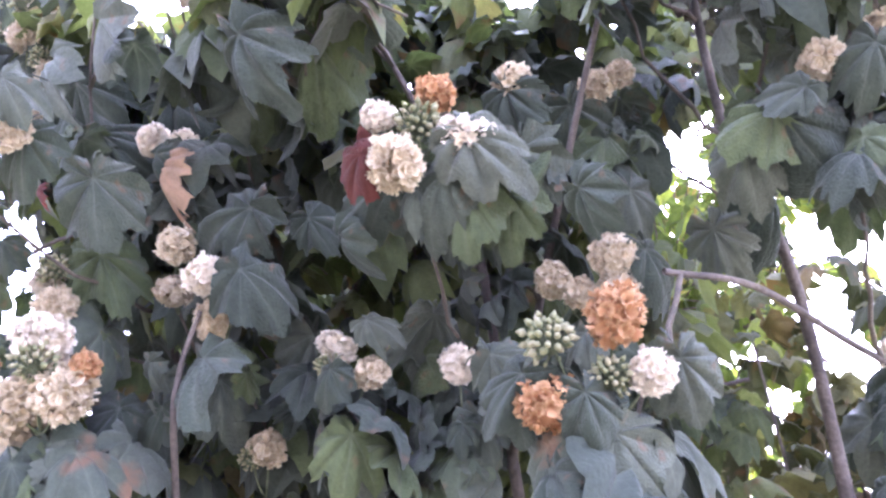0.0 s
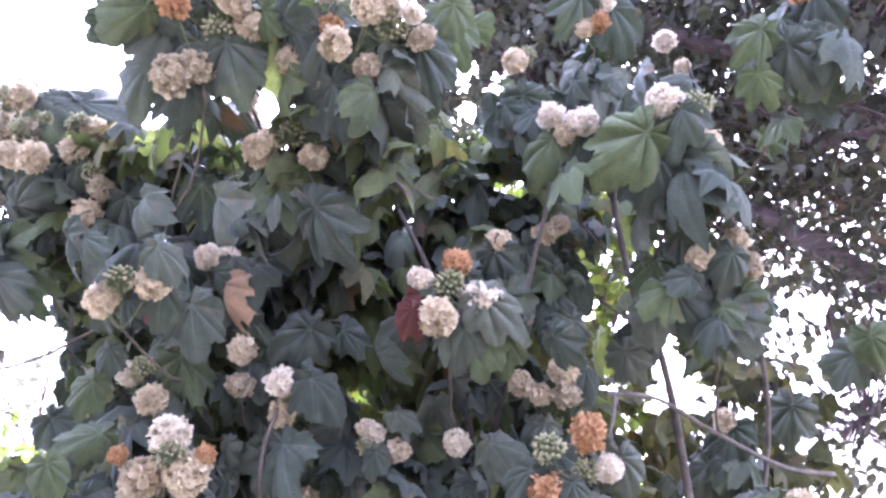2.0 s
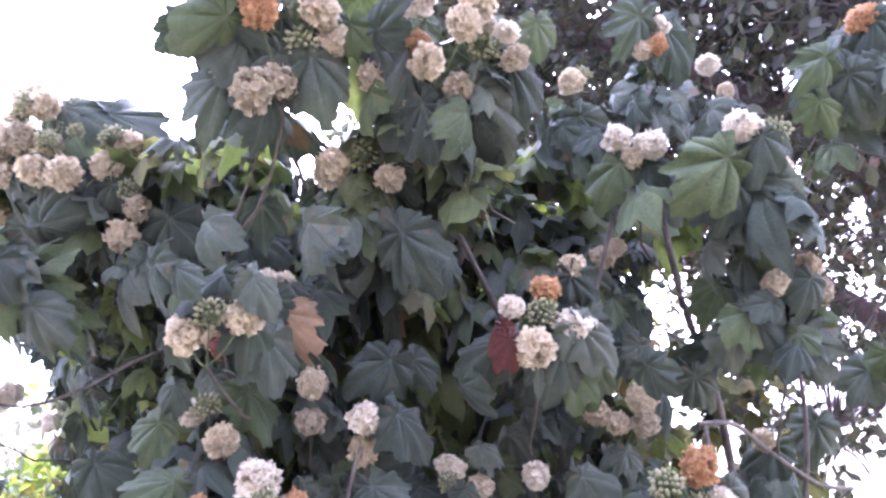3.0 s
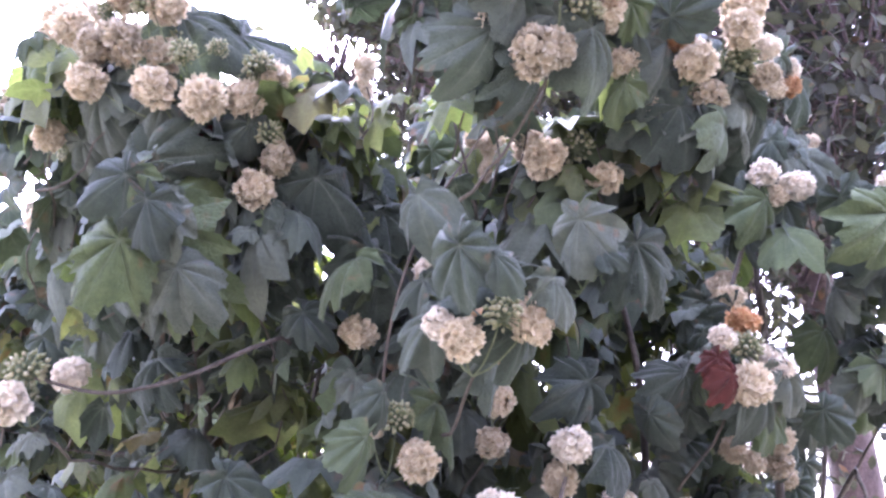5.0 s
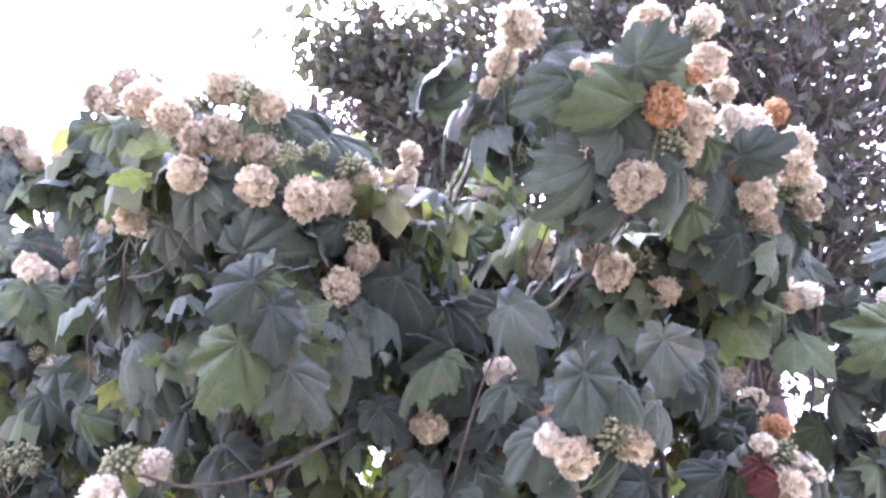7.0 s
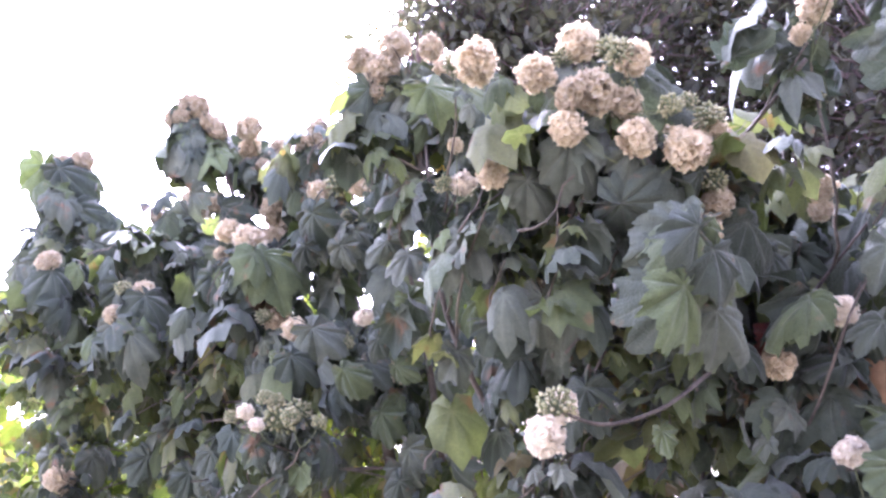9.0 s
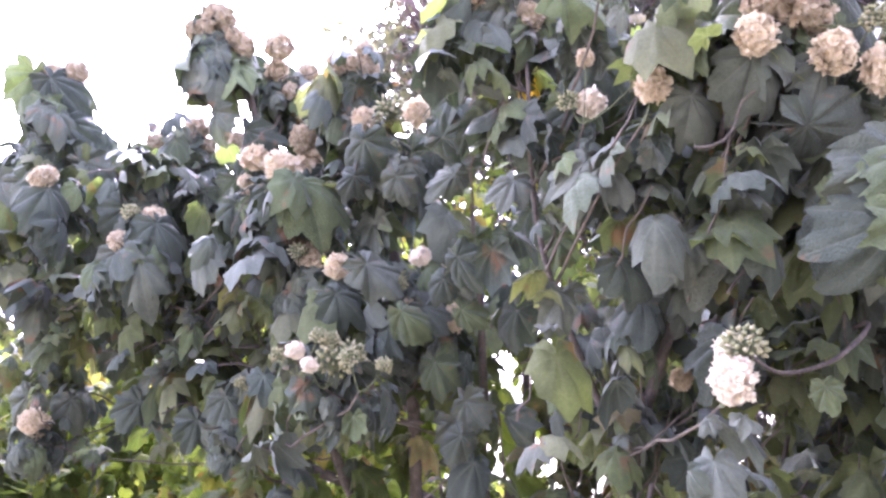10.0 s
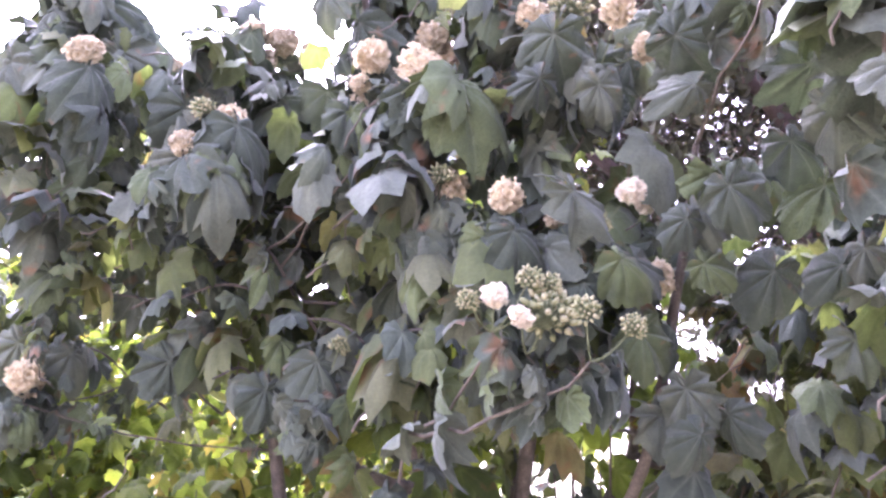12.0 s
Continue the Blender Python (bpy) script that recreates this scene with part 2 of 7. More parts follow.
def leaf_shape(seed, steps=40, rings=(0.22, 0.42, 0.62, 0.82, 1.0), stem=True, droop=0.22, teeth=0.06):
    """A lobed, toothed and pleated blade, one long from its joint at the origin to its tip on +y, face up, with the leaf stalk behind."""
    r = random.Random(seed)
    deep = r.uniform(0.3, 0.95)
    marks = []
    for k, (a, d) in enumerate(LOBES):
        hull = 1.0 - 0.0042 * a if a < 150 else d
        d = hull - (hull - d) * (deep if a < 100 else 1)
        marks.append((a + (r.uniform(-3, 3) if 0 < a < 170 else 0), d * (1 + (r.uniform(-0.07, 0.07) if a else 0))))
    marks.sort()
    lop = r.uniform(-0.1, 0.1)
    ph, curl = r.uniform(0, 6), r.uniform(0.04, 0.13)
    bent = 0.95 if seed % 3 == 1 else 0.5
    fold = (r.uniform(-0.05, bent), r.uniform(-0.05, bent))
    twist, hook, puff = r.uniform(-0.35, 0.35), r.uniform(0.0, 0.55), r.uniform(0.07, 0.15)

    def reach(deg):
        side, deg = (1 if deg > 0 else -1), abs(deg)
        for (a, da), (b, db) in zip(marks, marks[1:]):
            if a <= deg <= b:
                return (da + (db - da) * (deg - a) / max(b - a, 0.01)) * (1 + side * lop * min(deg / 40, 1))
        return marks[-1][1]

    angles = sorted({-174 + 348 * k / max(steps, 1) for k in range(steps + 1)} | {174.0} | {0.0} | {s * a for s in (1, -1) for a, _ in (marks[1:-1] if stem else marks[2:-1:2] if steps else [marks[k] for k in (3, 4, 6, 9, 11, 14, 15, 17)])})
    veins = [marks[k][0] for k in VEIN_MARKS]
    verts, faces, rib = [(0, 0, 0)], [], [1.0]
    for g, f in enumerate(rings):
        for k, a in enumerate(angles):
            d = reach(a) * f
            if f == 1.0 and k % 2:
                d *= 1 - teeth * r.uniform(0.0, 1.2)
            x, y = d * math.sin(radians(a)), d * math.cos(radians(a))
            near = min(abs(abs(a) - m) for m in veins)
            lobe = max(0, 1 - near / 20)
            z = -droop * (x * x * 1.2 + max(y, 0) ** 2) - fold[x > 0] * abs(x)
            z += curl * f * f * math.sin(radians(a) * 6 + ph) + 0.5 * curl * f ** 3 * math.sin(radians(a) * 13 + 2 * ph)
            z += puff * min(near / 15, 1) ** 0.7 * math.sin(f * 2.6) - hook * max(0, y - 0.5) ** 2 * 2 + twist * x * y
            z -= 0.12 * lobe * max(0, f - 0.6) * (0.4 + hook)
            verts.append((x, y, z))
            rib.append(1.0 - 0.45 * f if near < 0.6 else 0.0)
    n = len(angles)
    for k in range(n - 1):
        faces.append((0, 1 + k + 1, 1 + k))
        for g in range(len(rings) - 1):
            a, b = 1 + g * n + k, 1 + (g + 1) * n + k
            faces.append((a, a + 1, b + 1, b))
    s = Shape()
    s.add(verts, faces, rib)
    if stem:
        tube(s, bend((0, 0, 0), (0.03, -0.55, -0.35), (0, -0.06, 0.1), 5), 0.014, 0.018, 4)
        s.rib[len(verts):] = [0.6] * (len(s.rib) - len(verts))
    return s


NEAR_LEAVES = [leaf_shape(k, droop=0.1 + 0.13 * (k % 5)) for k in range(24)]
FILL_LEAVES = [leaf_shape(40 + k, steps=16, rings=(0.4, 0.75, 1.0), stem=False, droop=0.15 + 0.16 * (k % 4), teeth=0.08) for k in range(12)]
MASS_LEAVES = [leaf_shape(60 + k, steps=0, rings=(0.55, 1.0), stem=False, droop=0.15 + 0.2 * (k % 4), teeth=0.0) for k in range(12)]
LEAF_MESHES = [s.mesh("leaf", leaf_mat) for s in NEAR_LEAVES]
ODD_MESHES = {kind: [s.mesh("leaf", m) for s in NEAR_LEAVES[2:5]] for kind, m in (("yellow", yellow_mat), ("maroon", maroon_mat), ("tan", tan_mat))}


def leaf_pose(joint, tip, face, size=None):
    """The pose that lays a leaf from its joint to its tip with its upper side turned as far as it can towards face."""
    joint, tip, face = Vector(joint), Vector(tip), Vector(face)
    y = tip - joint
    length = size or y.length
    y.normalize()
    z = face - y * face.dot(y)
    z = z.normalized() if z.length > 1e-4 else y.orthogonal().normalized()
    m = Matrix((y.cross(z), y, z)).transposed().to_4x4()
    return Matrix.Translation(joint) @ m @ Matrix.Diagonal((length * 0.84, length, length, 1))


def mass_of_leaves(name, poses, shapes, mat, parent, label):
    """Leaves past counting, gathered in one mesh."""
    big = Shape()
    free = leaves_clear_of_gaps([m for m, _ in poses])
    for (m, k), clear in zip(poses, free):
        if not clear:
            continue
        s = shapes[k % len(shapes)]
        a = np.array(m)
        v = np.array(s.v) @ a[:3, :3].T + a[:3, 3]
        big.add(v.tolist(), s.f, s.rib)
    ob = new(name, big.mesh(name, mat))
    ob.parent = parent
    return tagged(ob, label, kind="stuff")


def ball_shape(seed, crumple=0.0, florets=150):
    """A crowded ball of ruffled five-petalled flowers, of radius 1."""
    r = random.Random(seed)
    s = Shape()
    squash = Vector((r.uniform(0.82, 1.02), r.uniform(0.82, 1.02), r.uniform(0.8, 1.0)))
    bulge = [(Vector((r.uniform(-1, 1), r.uniform(-1, 1), r.uniform(-1, 1))).normalized(), r.uniform(-0.2, 0.16)) for _ in range(6)]
    core = []
    for k in range(5):
        lat = math.pi * (k / 4 - 0.5)
        core += [(0.56 * math.cos(lat) * math.cos(a * math.pi / 4), 0.56 * math.cos(lat) * math.sin(a * math.pi / 4), 0.56 * math.sin(lat)) for a in range(8)]
    s.add(core, [(8 * k + a, 8 * k + (a + 1) % 8, 8 * k + 8 + (a + 1) % 8, 8 * k + 8 + a) for k in range(4) for a in range(8)])
    for k in range(florets):
        h = 1 - 2 * (k + 0.5) / florets
        a = k * 2.39996 + r.uniform(-0.3, 0.3)
        q = math.sqrt(max(0, 1 - h * h))
        n = (Vector((q * math.cos(a), q * math.sin(a), h)) + 0.16 * Vector((r.uniform(-1, 1), r.uniform(-1, 1), r.uniform(-1, 1)))).normalized()
        out = r.uniform(0.46, 0.76) + sum(h * max(0, n.dot(b)) ** 2 for b, h in bulge)
        c = n * out
        n = (n + 0.45 * Vector((r.uniform(-1, 1), r.uniform(-1, 1), r.uniform(-1, 1)))).normalized()
        u = n.orthogonal().normalized()
        w = n.cross(u)
        size, cup = r.uniform(0.17, 0.26), r.uniform(0.14, 0.36) + crumple * r.uniform(0, 0.12)
        spin = r.uniform(0, 6.3)
        for j in range(5):
            t = spin + j * 1.2566 + r.uniform(-0.15, 0.15)
            d, e = math.cos(t) * u + math.sin(t) * w, -math.sin(t) * u + math.cos(t) * w
            wide = size * r.uniform(0.6, 0.85)
            lift = cup + r.uniform(-0.1, 0.1)
            curl = r.uniform(-0.12, 0.04) - crumple * r.uniform(0, 0.15)
            ruff = r.uniform(0.02, 0.07)
            rows = [c,
                    c + d * size * 0.5 - e * wide * 0.7 + n * (lift * 0.6 + 0.03), c + d * size * 0.55 + n * lift * 0.5, c + d * size * 0.5 + e * wide * 0.7 + n * (lift * 0.6 + 0.03),
                    c + d * size * 0.95 - e * wide * 0.7 + n * (lift + curl - ruff), c + d * size * 1.02 - e * wide * 0.25 + n * (lift + curl + ruff), c + d * size * 1.05 + e * wide * 0.25 + n * (lift + curl - ruff * r.uniform(0, 1.5)), c + d * size * 0.93 + e * wide * 0.7 + n * (lift + curl + ruff)]
            s.add([(p.x * squash.x, p.y * squash.y, p.z * squash.z) for p in rows], [(0, 2, 1), (0, 3, 2), (1, 2, 5, 4), (2, 6, 5), (2, 3, 7, 6)], [0.0, 0.45, 0.35, 0.45, 1, 0.9, 0.9, 1])
    return s


def bud_shape(seed, buds=64):
    """An unopened head: buds on short stalks, of radius 1."""
    r = random.Random(seed)
    s = Shape()
    for k in range(buds):
        h = 1 - 1.7 * (k + 0.5) / buds
        a = k * 2.39996
        q = math.sqrt(max(0, 1 - h * h))
        n = Vector((q * math.cos(a), q * math.sin(a), h)).normalized()
        c = n * r.uniform(0.62, 0.95)
        tube(s, [Vector((0, 0, -0.5)), c * 0.5 + Vector((0, 0, -0.15)), c], 0.035, 0.03, 4, slot=1)
        u = n.orthogonal().normalized()
        w = n.cross(u)
        size = r.uniform(0.1, 0.17)
        verts, faces = [c - n * size * 0.9], []
        for lat, rad in ((-0.35, 0.85), (0.35, 0.8)):
            verts += [c + n * size * lat + size * rad * (math.cos(b * 1.0472) * u + math.sin(b * 1.0472) * w) for b in range(6)]
        verts.append(c + n * size * 1.6)
        for b in range(6):
            d = (b + 1) % 6
            faces += [(0, 1 + d, 1 + b), (1 + b, 1 + d, 7 + d, 7 + b), (7 + b, 7 + d, 13)]
        s.add(verts, faces, [0.0] + [0.3] * 6 + [0.8] * 6 + [1.0])
    return s


HEADS = {
    "white": [ball_shape(k, 0.1).mesh("flower_ball", PETALS["white"], stalk_mat) for k in range(3)],
    "cream": [ball_shape(10 + k, 0.25).mesh("flower_ball", PETALS["cream"], stalk_mat) for k in range(4)],
    "tan": [ball_shape(20 + k, 0.5).mesh("flower_ball", PETALS["tan"], stalk_mat) for k in range(2)],
    "rust": [ball_shape(30 + k, 0.6, 110).mesh("flower_ball", PETALS["rust"], stalk_mat) for k in range(3)],
    "bud": [bud_shape(40 + k).mesh("bud_head", bud_mat, stalk_mat) for k in range(3)],
}
HEAD_LABELS = {
    "white": "freshly opened white flower ball",
    "cream": "cream and blush flower ball",
    "tan": "tan flower ball, its colour partly fading, partly painted shade",
    "rust": "withered rust-orange flower ball",
    "bud": "pale green unopened flower buds",
}


class Shrub:
    """A flowering shrub: limbs, flower clusters on twigs with a skirt of leaves, and leaves of its own."""

    def __init__(self, name, base, label, facing, view_points, scale=1.0, clear=1.0, spread=1.0, ball=1.0, green=0.4, low=2.0):
        self.spread, self.ball, self.green, self.low = spread, ball, green, low
        self.root = tagged(new(name), label, "flowering shrub", group="flowering shrubs")
        self.view_points, self.scale, self.clear = view_points, scale, clear
        self.root.location = base
        self.base, self.facing = Vector(base), Vector(facing).normalized()
        self.spine, self.fill, self.leaves, self.loose, self.bells, self.inner, self.placed, self.twigs = [], [], 0, [], [], [], [], Shape()

    def part(self, name, me, m=None, parent=None, label=""):
        ob = new(name, me)
        ob.parent = parent or self.root
        if parent is None:
            ob.matrix_parent_inverse = Matrix.Translation(-self.base)
        if m is not None:
            ob.matrix_basis = m
        return tagged(ob, label) if label else ob

    def limb(self, points, r0, r1, name="limb"):
        line = smooth(points, 6)
        self.spine += line
        s = Shape()
        tube(s, line, r0, r1, 9, wobble=0.06)
        return self.part(name, s.mesh(name, bark_mat))

    def show(self, points, r):
        """Keeps loose leaves from covering these points of the wood in the camera's view."""
        BALLS.extend((Vector(p), r, self.view_points) for p in points)

    def leaf(self, joint, tip, face=None, odd=None, size=None, keep=False):
        f = Vector(face).normalized() + Vector((0, 0, 0.15)) + 0.35 * Vector((rng.uniform(-1, 1), rng.uniform(-1, 1), rng.uniform(-1, 1)))
        if odd:
            BALLS.append(((Vector(joint) + Vector(tip)) / 2, 0.4 * (Vector(tip) - Vector(joint)).length, self.view_points))
        self.placed.append((leaf_pose(joint, tip, f, size or (0.72 if odd == "maroon" else 0.92) * (Vector(tip) - Vector(joint)).length), odd, keep))

    def hang(self, m, odd=None):
        """A leaf as a part of its own, or past 300 of them in the joined foliage."""
        self.leaves += 1
        if odd is None and self.leaves > 300:
            self.fill.append((m, self.leaves))
        else:
            self.part("leaf", rng.choice(ODD_MESHES[odd] if odd else LEAF_MESHES), m, label=odd + " withering leaf" if odd else "")

    def sprig(self, joint_on, reach, drop, az, size):
        """A leaf on its stalk, reaching out from a twig and hanging by drop degrees."""
        out = Vector((math.sin(az), math.cos(az), 0))
        joint = Vector(joint_on) + out * reach + Vector((0, 0, reach * rng.uniform(-0.25, 0.35)))
        d = out * math.cos(radians(drop)) - Vector((0, 0, math.sin(radians(drop))))
        d = (d + 0.25 * Vector((rng.uniform(-1, 1), rng.uniform(-1, 1), 0))).normalized()
        face = out * math.sin(radians(drop)) + Vector((0, 0, math.cos(radians(drop)))) + 0.35 * Vector((rng.uniform(-1, 1), rng.uniform(-1, 1), rng.uniform(-1, 1)))
        self.loose.append((leaf_pose(joint, joint + d * size, face), True))

    def cluster(self, heads, skirt=6, size=0.15, back=(0.05, 0.3, -0.25), twig=0.0034):
        """Flower balls (x, y, z, radius, kind) on stalks from one node, the node's twig, and the leaves below the node."""
        heads = [(x, y, z, r * self.ball, kind) for x, y, z, r, kind in heads]
        mid = sum((Vector(h[:3]) for h in heads), Vector()) / len(heads)
        node = mid + Vector((0, 0.03, -0.07)) - self.facing * 0.02
        s = Shape()
        aim = node + Vector(back)
        end = min(self.spine, key=lambda p: (p - aim).length + 0.3 * max(0, p.z - node.z)) if self.spine else aim
        line = bend(node, end, Vector((0, 0, -0.04)) + 0.03 * Vector((rng.uniform(-1, 1), rng.uniform(-1, 1), 0)), 9, 0.008)
        tube(s, line, twig * 0.7, twig * 1.3, 6)
        for x, y, z, r, kind in heads:
            c = Vector((x, y, z)) - self.facing * 0.5 * r
            tube(s, bend(node, c - (c - node).normalized() * r * 0.3, (0, 0, -0.012), 5), 0.0018, 0.0014, 5, slot=1)
        BALLS.extend((Vector(h[:3]), h[3] * self.clear, self.view_points) for h in heads)
        stem = self.part("flower_stalk", s.mesh("flower_stalk", twig_mat, stalk_mat))
        for x, y, z, r, kind in heads:
            turn = Euler((rng.uniform(-0.5, 0.5), rng.uniform(-0.5, 0.5), rng.uniform(0, 6.3)))
            self.part("bud_head" if kind == "bud" else "flower_ball", rng.choice(HEADS[kind]), Matrix.LocRotScale(Vector((x, y, z)) - self.facing * 0.5 * r, turn, (r, r, r)), stem, HEAD_LABELS[kind])
        self.parasol(node, 6 + skirt + len(heads), size * self.scale)
        start = rng.uniform(0, 6.3)
        for k in range(skirt + 2):
            on = mid.lerp(line[2], rng.uniform(0, 1)) - self.facing * rng.uniform(0.05, 0.12)
            az = start + k * 2.4
            if math.sin(az) * self.facing.x + math.cos(az) * self.facing.y > 0.1 and k % 4:
                az += math.pi * rng.uniform(0.7, 1.3)
            self.sprig(on + Vector((0, 0, rng.uniform(-0.06, 0.05))), rng.uniform(0.03, 0.1), rng.uniform(25, 88), az, size * self.scale * rng.choice((0.35, 0.5, 0.6, 0.7, 0.85)))
        for p in line[3:]:
            if rng.random() < 0.5:
                self.sprig(p, rng.uniform(0.05, 0.12), rng.uniform(20, 80), rng.uniform(0, 6.3), size * self.scale * rng.uniform(0.5, 0.85))
        return node

    def parasol(self, node, count, size):
        """Leaves that spread from a node and droop round it like a bell, and some behind that stand out to its sides."""
        for k in range(int(count * (1.4 if self.spread > 0.5 else 2.1))):
            az = 2.4 * k + rng.uniform(-0.5, 0.5)
            out = Vector((math.sin(az), math.cos(az), 0))
            behind = out.dot(self.facing) < -0.1
            high = behind and k % 2
            joint = node + out * rng.uniform(0.02, 0.08) - self.facing * (0.06 if high else 0.02) + Vector((0, 0, rng.uniform(0.0, 0.11) if high else rng.uniform(-0.1, 0.0)))
            drop = rng.uniform(0, 55) * self.spread if high else rng.uniform(25 + 40 * (1 - self.spread), 92)
            d = out * math.cos(radians(drop)) - Vector((0, 0, math.sin(radians(drop)))) + 0.25 * Vector((rng.uniform(-1, 1), rng.uniform(-1, 1), 0))
            face = out * math.sin(radians(drop)) + Vector((0, 0, math.cos(radians(drop)))) + 0.45 * Vector((rng.uniform(-1, 1), rng.uniform(-1, 1), rng.uniform(-1, 1)))
            self.loose.append((leaf_pose(joint, joint + d.normalized() * size * rng.choice((0.35, 0.5, 0.6, 0.75, 0.9)), face), k % 3 == 0))

    def dome(self, crown, wide, tall, count=26, size=0.15):
        """A bell of large leaves that hang steeply, one over another, below a flower head."""
        for k in range(count):
            h, az = rng.random(), 2.4 * k + rng.uniform(-0.4, 0.4)
            out = Vector((math.sin(az), math.cos(az), 0))
            drop = radians(rng.uniform(38, 70) + 18 * h)
            joint = Vector(crown) + out * wide * (0.1 + 0.22 * h) - Vector((0, 0, tall * 0.7 * h))
            d = out * math.cos(drop) - Vector((0, 0, math.sin(drop))) + 0.15 * Vector((rng.uniform(-1, 1), rng.uniform(-1, 1), 0))
            face = out * math.sin(drop) + Vector((0, 0, math.cos(drop))) + 0.25 * Vector((rng.uniform(-1, 1), rng.uniform(-1, 1), rng.uniform(-1, 1)))
            self.bells.append((leaf_pose(joint, joint + d.normalized() * size * rng.uniform(0.7, 1.1), face), k % 3 == 0))

    def thicket(self, centre, radii, count, size=0.14):
        """Sprays of small spreading leaves scattered through an ellipsoid on thin twigs, with single leaves between."""
        centre, radii = Vector(centre), Vector(radii)
        count *= 1.5
        while count > 0:
            q = Vector((rng.uniform(-1, 1), rng.uniform(-1, 1), rng.uniform(-1, 1)))
            if q.length > 1:
                continue
            node = centre + Vector((q.x * radii.x, q.y * radii.y, q.z * radii.z))
            n = rng.choice((1, 2, 4, 6, 8))
            count -= n
            big = size * rng.uniform(0.45, 1.05)
            foot = node + Vector((rng.uniform(-0.15, 0.15), rng.uniform(0.0, 0.15), -rng.uniform(0.08, 0.22)))
            if n > 5:
                tube(self.twigs, bend(node, foot, (rng.uniform(-0.04, 0.04), 0, -0.02), 6, 0.01), 0.0016, 0.003, 4)
            turn, lean = rng.uniform(0, 6.3), rng.uniform(0, 45)
            for k in range(n):
                az = turn + 2.4 * k + rng.uniform(-0.4, 0.4)
                out = Vector((math.sin(az), math.cos(az), 0))
                drop = lean + rng.uniform(-30, 35)
                d = (out * math.cos(radians(drop)) - Vector((0, 0, math.sin(radians(drop)))) + 0.2 * Vector((rng.uniform(-1, 1), rng.uniform(-1, 1), 0))).normalized()
                face = out * math.sin(radians(drop)) + Vector((0, 0, math.cos(radians(drop)))) + 0.4 * Vector((rng.uniform(-1, 1), rng.uniform(-1, 1), rng.uniform(-1, 1)))
                joint = node + out * big * rng.uniform(0.2, 0.6) - Vector((0, 0, 0.015 * k))
                self.inner.append((leaf_pose(joint, joint + d * big * rng.uniform(0.7, 1.2), face), rng.randrange(12)))

    def finish(self, label):
        """Hangs the loose leaves, but for those that would cover a flower ball in the camera's view."""
        open_to_sky = clear_of_gaps([m @ Vector((0, 0.45, -0.1)) for m, _, _ in self.placed], 1.0)
        hung = []
        for (m, odd, keep), clear in zip(self.placed, open_to_sky):
            at = m @ Vector((0, 0.45, -0.1))
            if not (odd or keep) and any((at - p).length < 0.055 for p in hung):
                continue
            hung.append(at)
            if odd or keep or clear and sum(hides(at, c, r, o) for c, r, side in BALLS for o in side) < 3:
                self.hang(m, odd)
        loose = [(m, single, 0.2) for m, single in self.bells] + [(m, single, 1.0) for m, single in self.loose]
        free = leaves_clear_of_gaps([m for m, _, _ in loose])
        for (m, single, near_by), clear in zip(loose, free):
            if not clear:
                continue
            blade = [m @ Vector(q) for q in ((0, 0.2, 0), (0.3, 0.4, -0.1), (-0.3, 0.4, -0.1), (0, 0.5, -0.1), (0, 0.85, -0.2))]
            if any((c - blade[3]).length < near_by and covers(blade, c, r, side) for c, r, side in BALLS):
                continue
            if single:
                self.hang(m)
            else:
                self.fill.append((m, rng.randrange(8)))
        tagged(self.part("twig_tangle", self.twigs.mesh("twig_tangle", twig_mat)), "thin grey-brown twigs", kind="stuff")
        inner = [(m, k) for m, k in self.inner if not any(covers([m @ Vector((0, 0.4, -0.08))] * 4, c, r, side) for c, r, side in BALLS)]
        # Some inner leaves take the brightened olive, more of them low down.
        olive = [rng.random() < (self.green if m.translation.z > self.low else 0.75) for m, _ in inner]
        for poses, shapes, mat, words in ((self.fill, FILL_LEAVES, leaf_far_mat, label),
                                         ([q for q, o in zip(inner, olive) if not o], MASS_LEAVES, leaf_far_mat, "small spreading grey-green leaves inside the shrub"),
                                         ([q for q, o in zip(inner, olive) if o], MASS_LEAVES, backlight_tinted_mat, "small olive-green leaves inside the shrub, backlight painted into their colour")):
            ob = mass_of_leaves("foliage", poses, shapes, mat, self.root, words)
            ob.matrix_parent_inverse = Matrix.Translation(-self.base)


BALLS = []
# Stations near the camera's path, from which flower balls must stay visible.
VIEW_POINTS = ((0.02, 0.1, 1.68), (-0.25, -0.3, 1.85), (-0.8, -0.1, 1.95), (-1.55, 0.35, 2.1), (-2.3, 1.2, 2.05), (-2.3, 1.9, 2.0))


def hides(p, c, r, o):
    """Whether a leaf at p stands well in front of the ball at c, as seen from o."""
    way = (Vector(o) - c).normalized()
    along = (p - c).dot(way)
    return 0.7 * r < along < 0.6 and (p - c - way * along).length < 0.8 * r


def covers(blade, c, r, side):
    """Whether the points of a leaf stand between the ball at c and the camera's stations."""
    if (blade[3] - c).length > 0.6:
        return False
    for o in side:
        way = (Vector(o) - c).normalized()
        for p in blade:
            along = (p - c).dot(way)
            if along > -0.2 * r and (p - c - way * along).length < 0.85 * r:
                return True
    return False


# ---- gaps cut in the foliage along the camera's sight lines, through which the sky and the haze behind show ----
GAPS = []


def opening(a, b, ra, rb):
    """A lane through the leaves along a camera sight line, from a to b, that widens from ra to rb."""
    GAPS.append((np.array(a), np.array(b) - np.array(a), ra, rb))


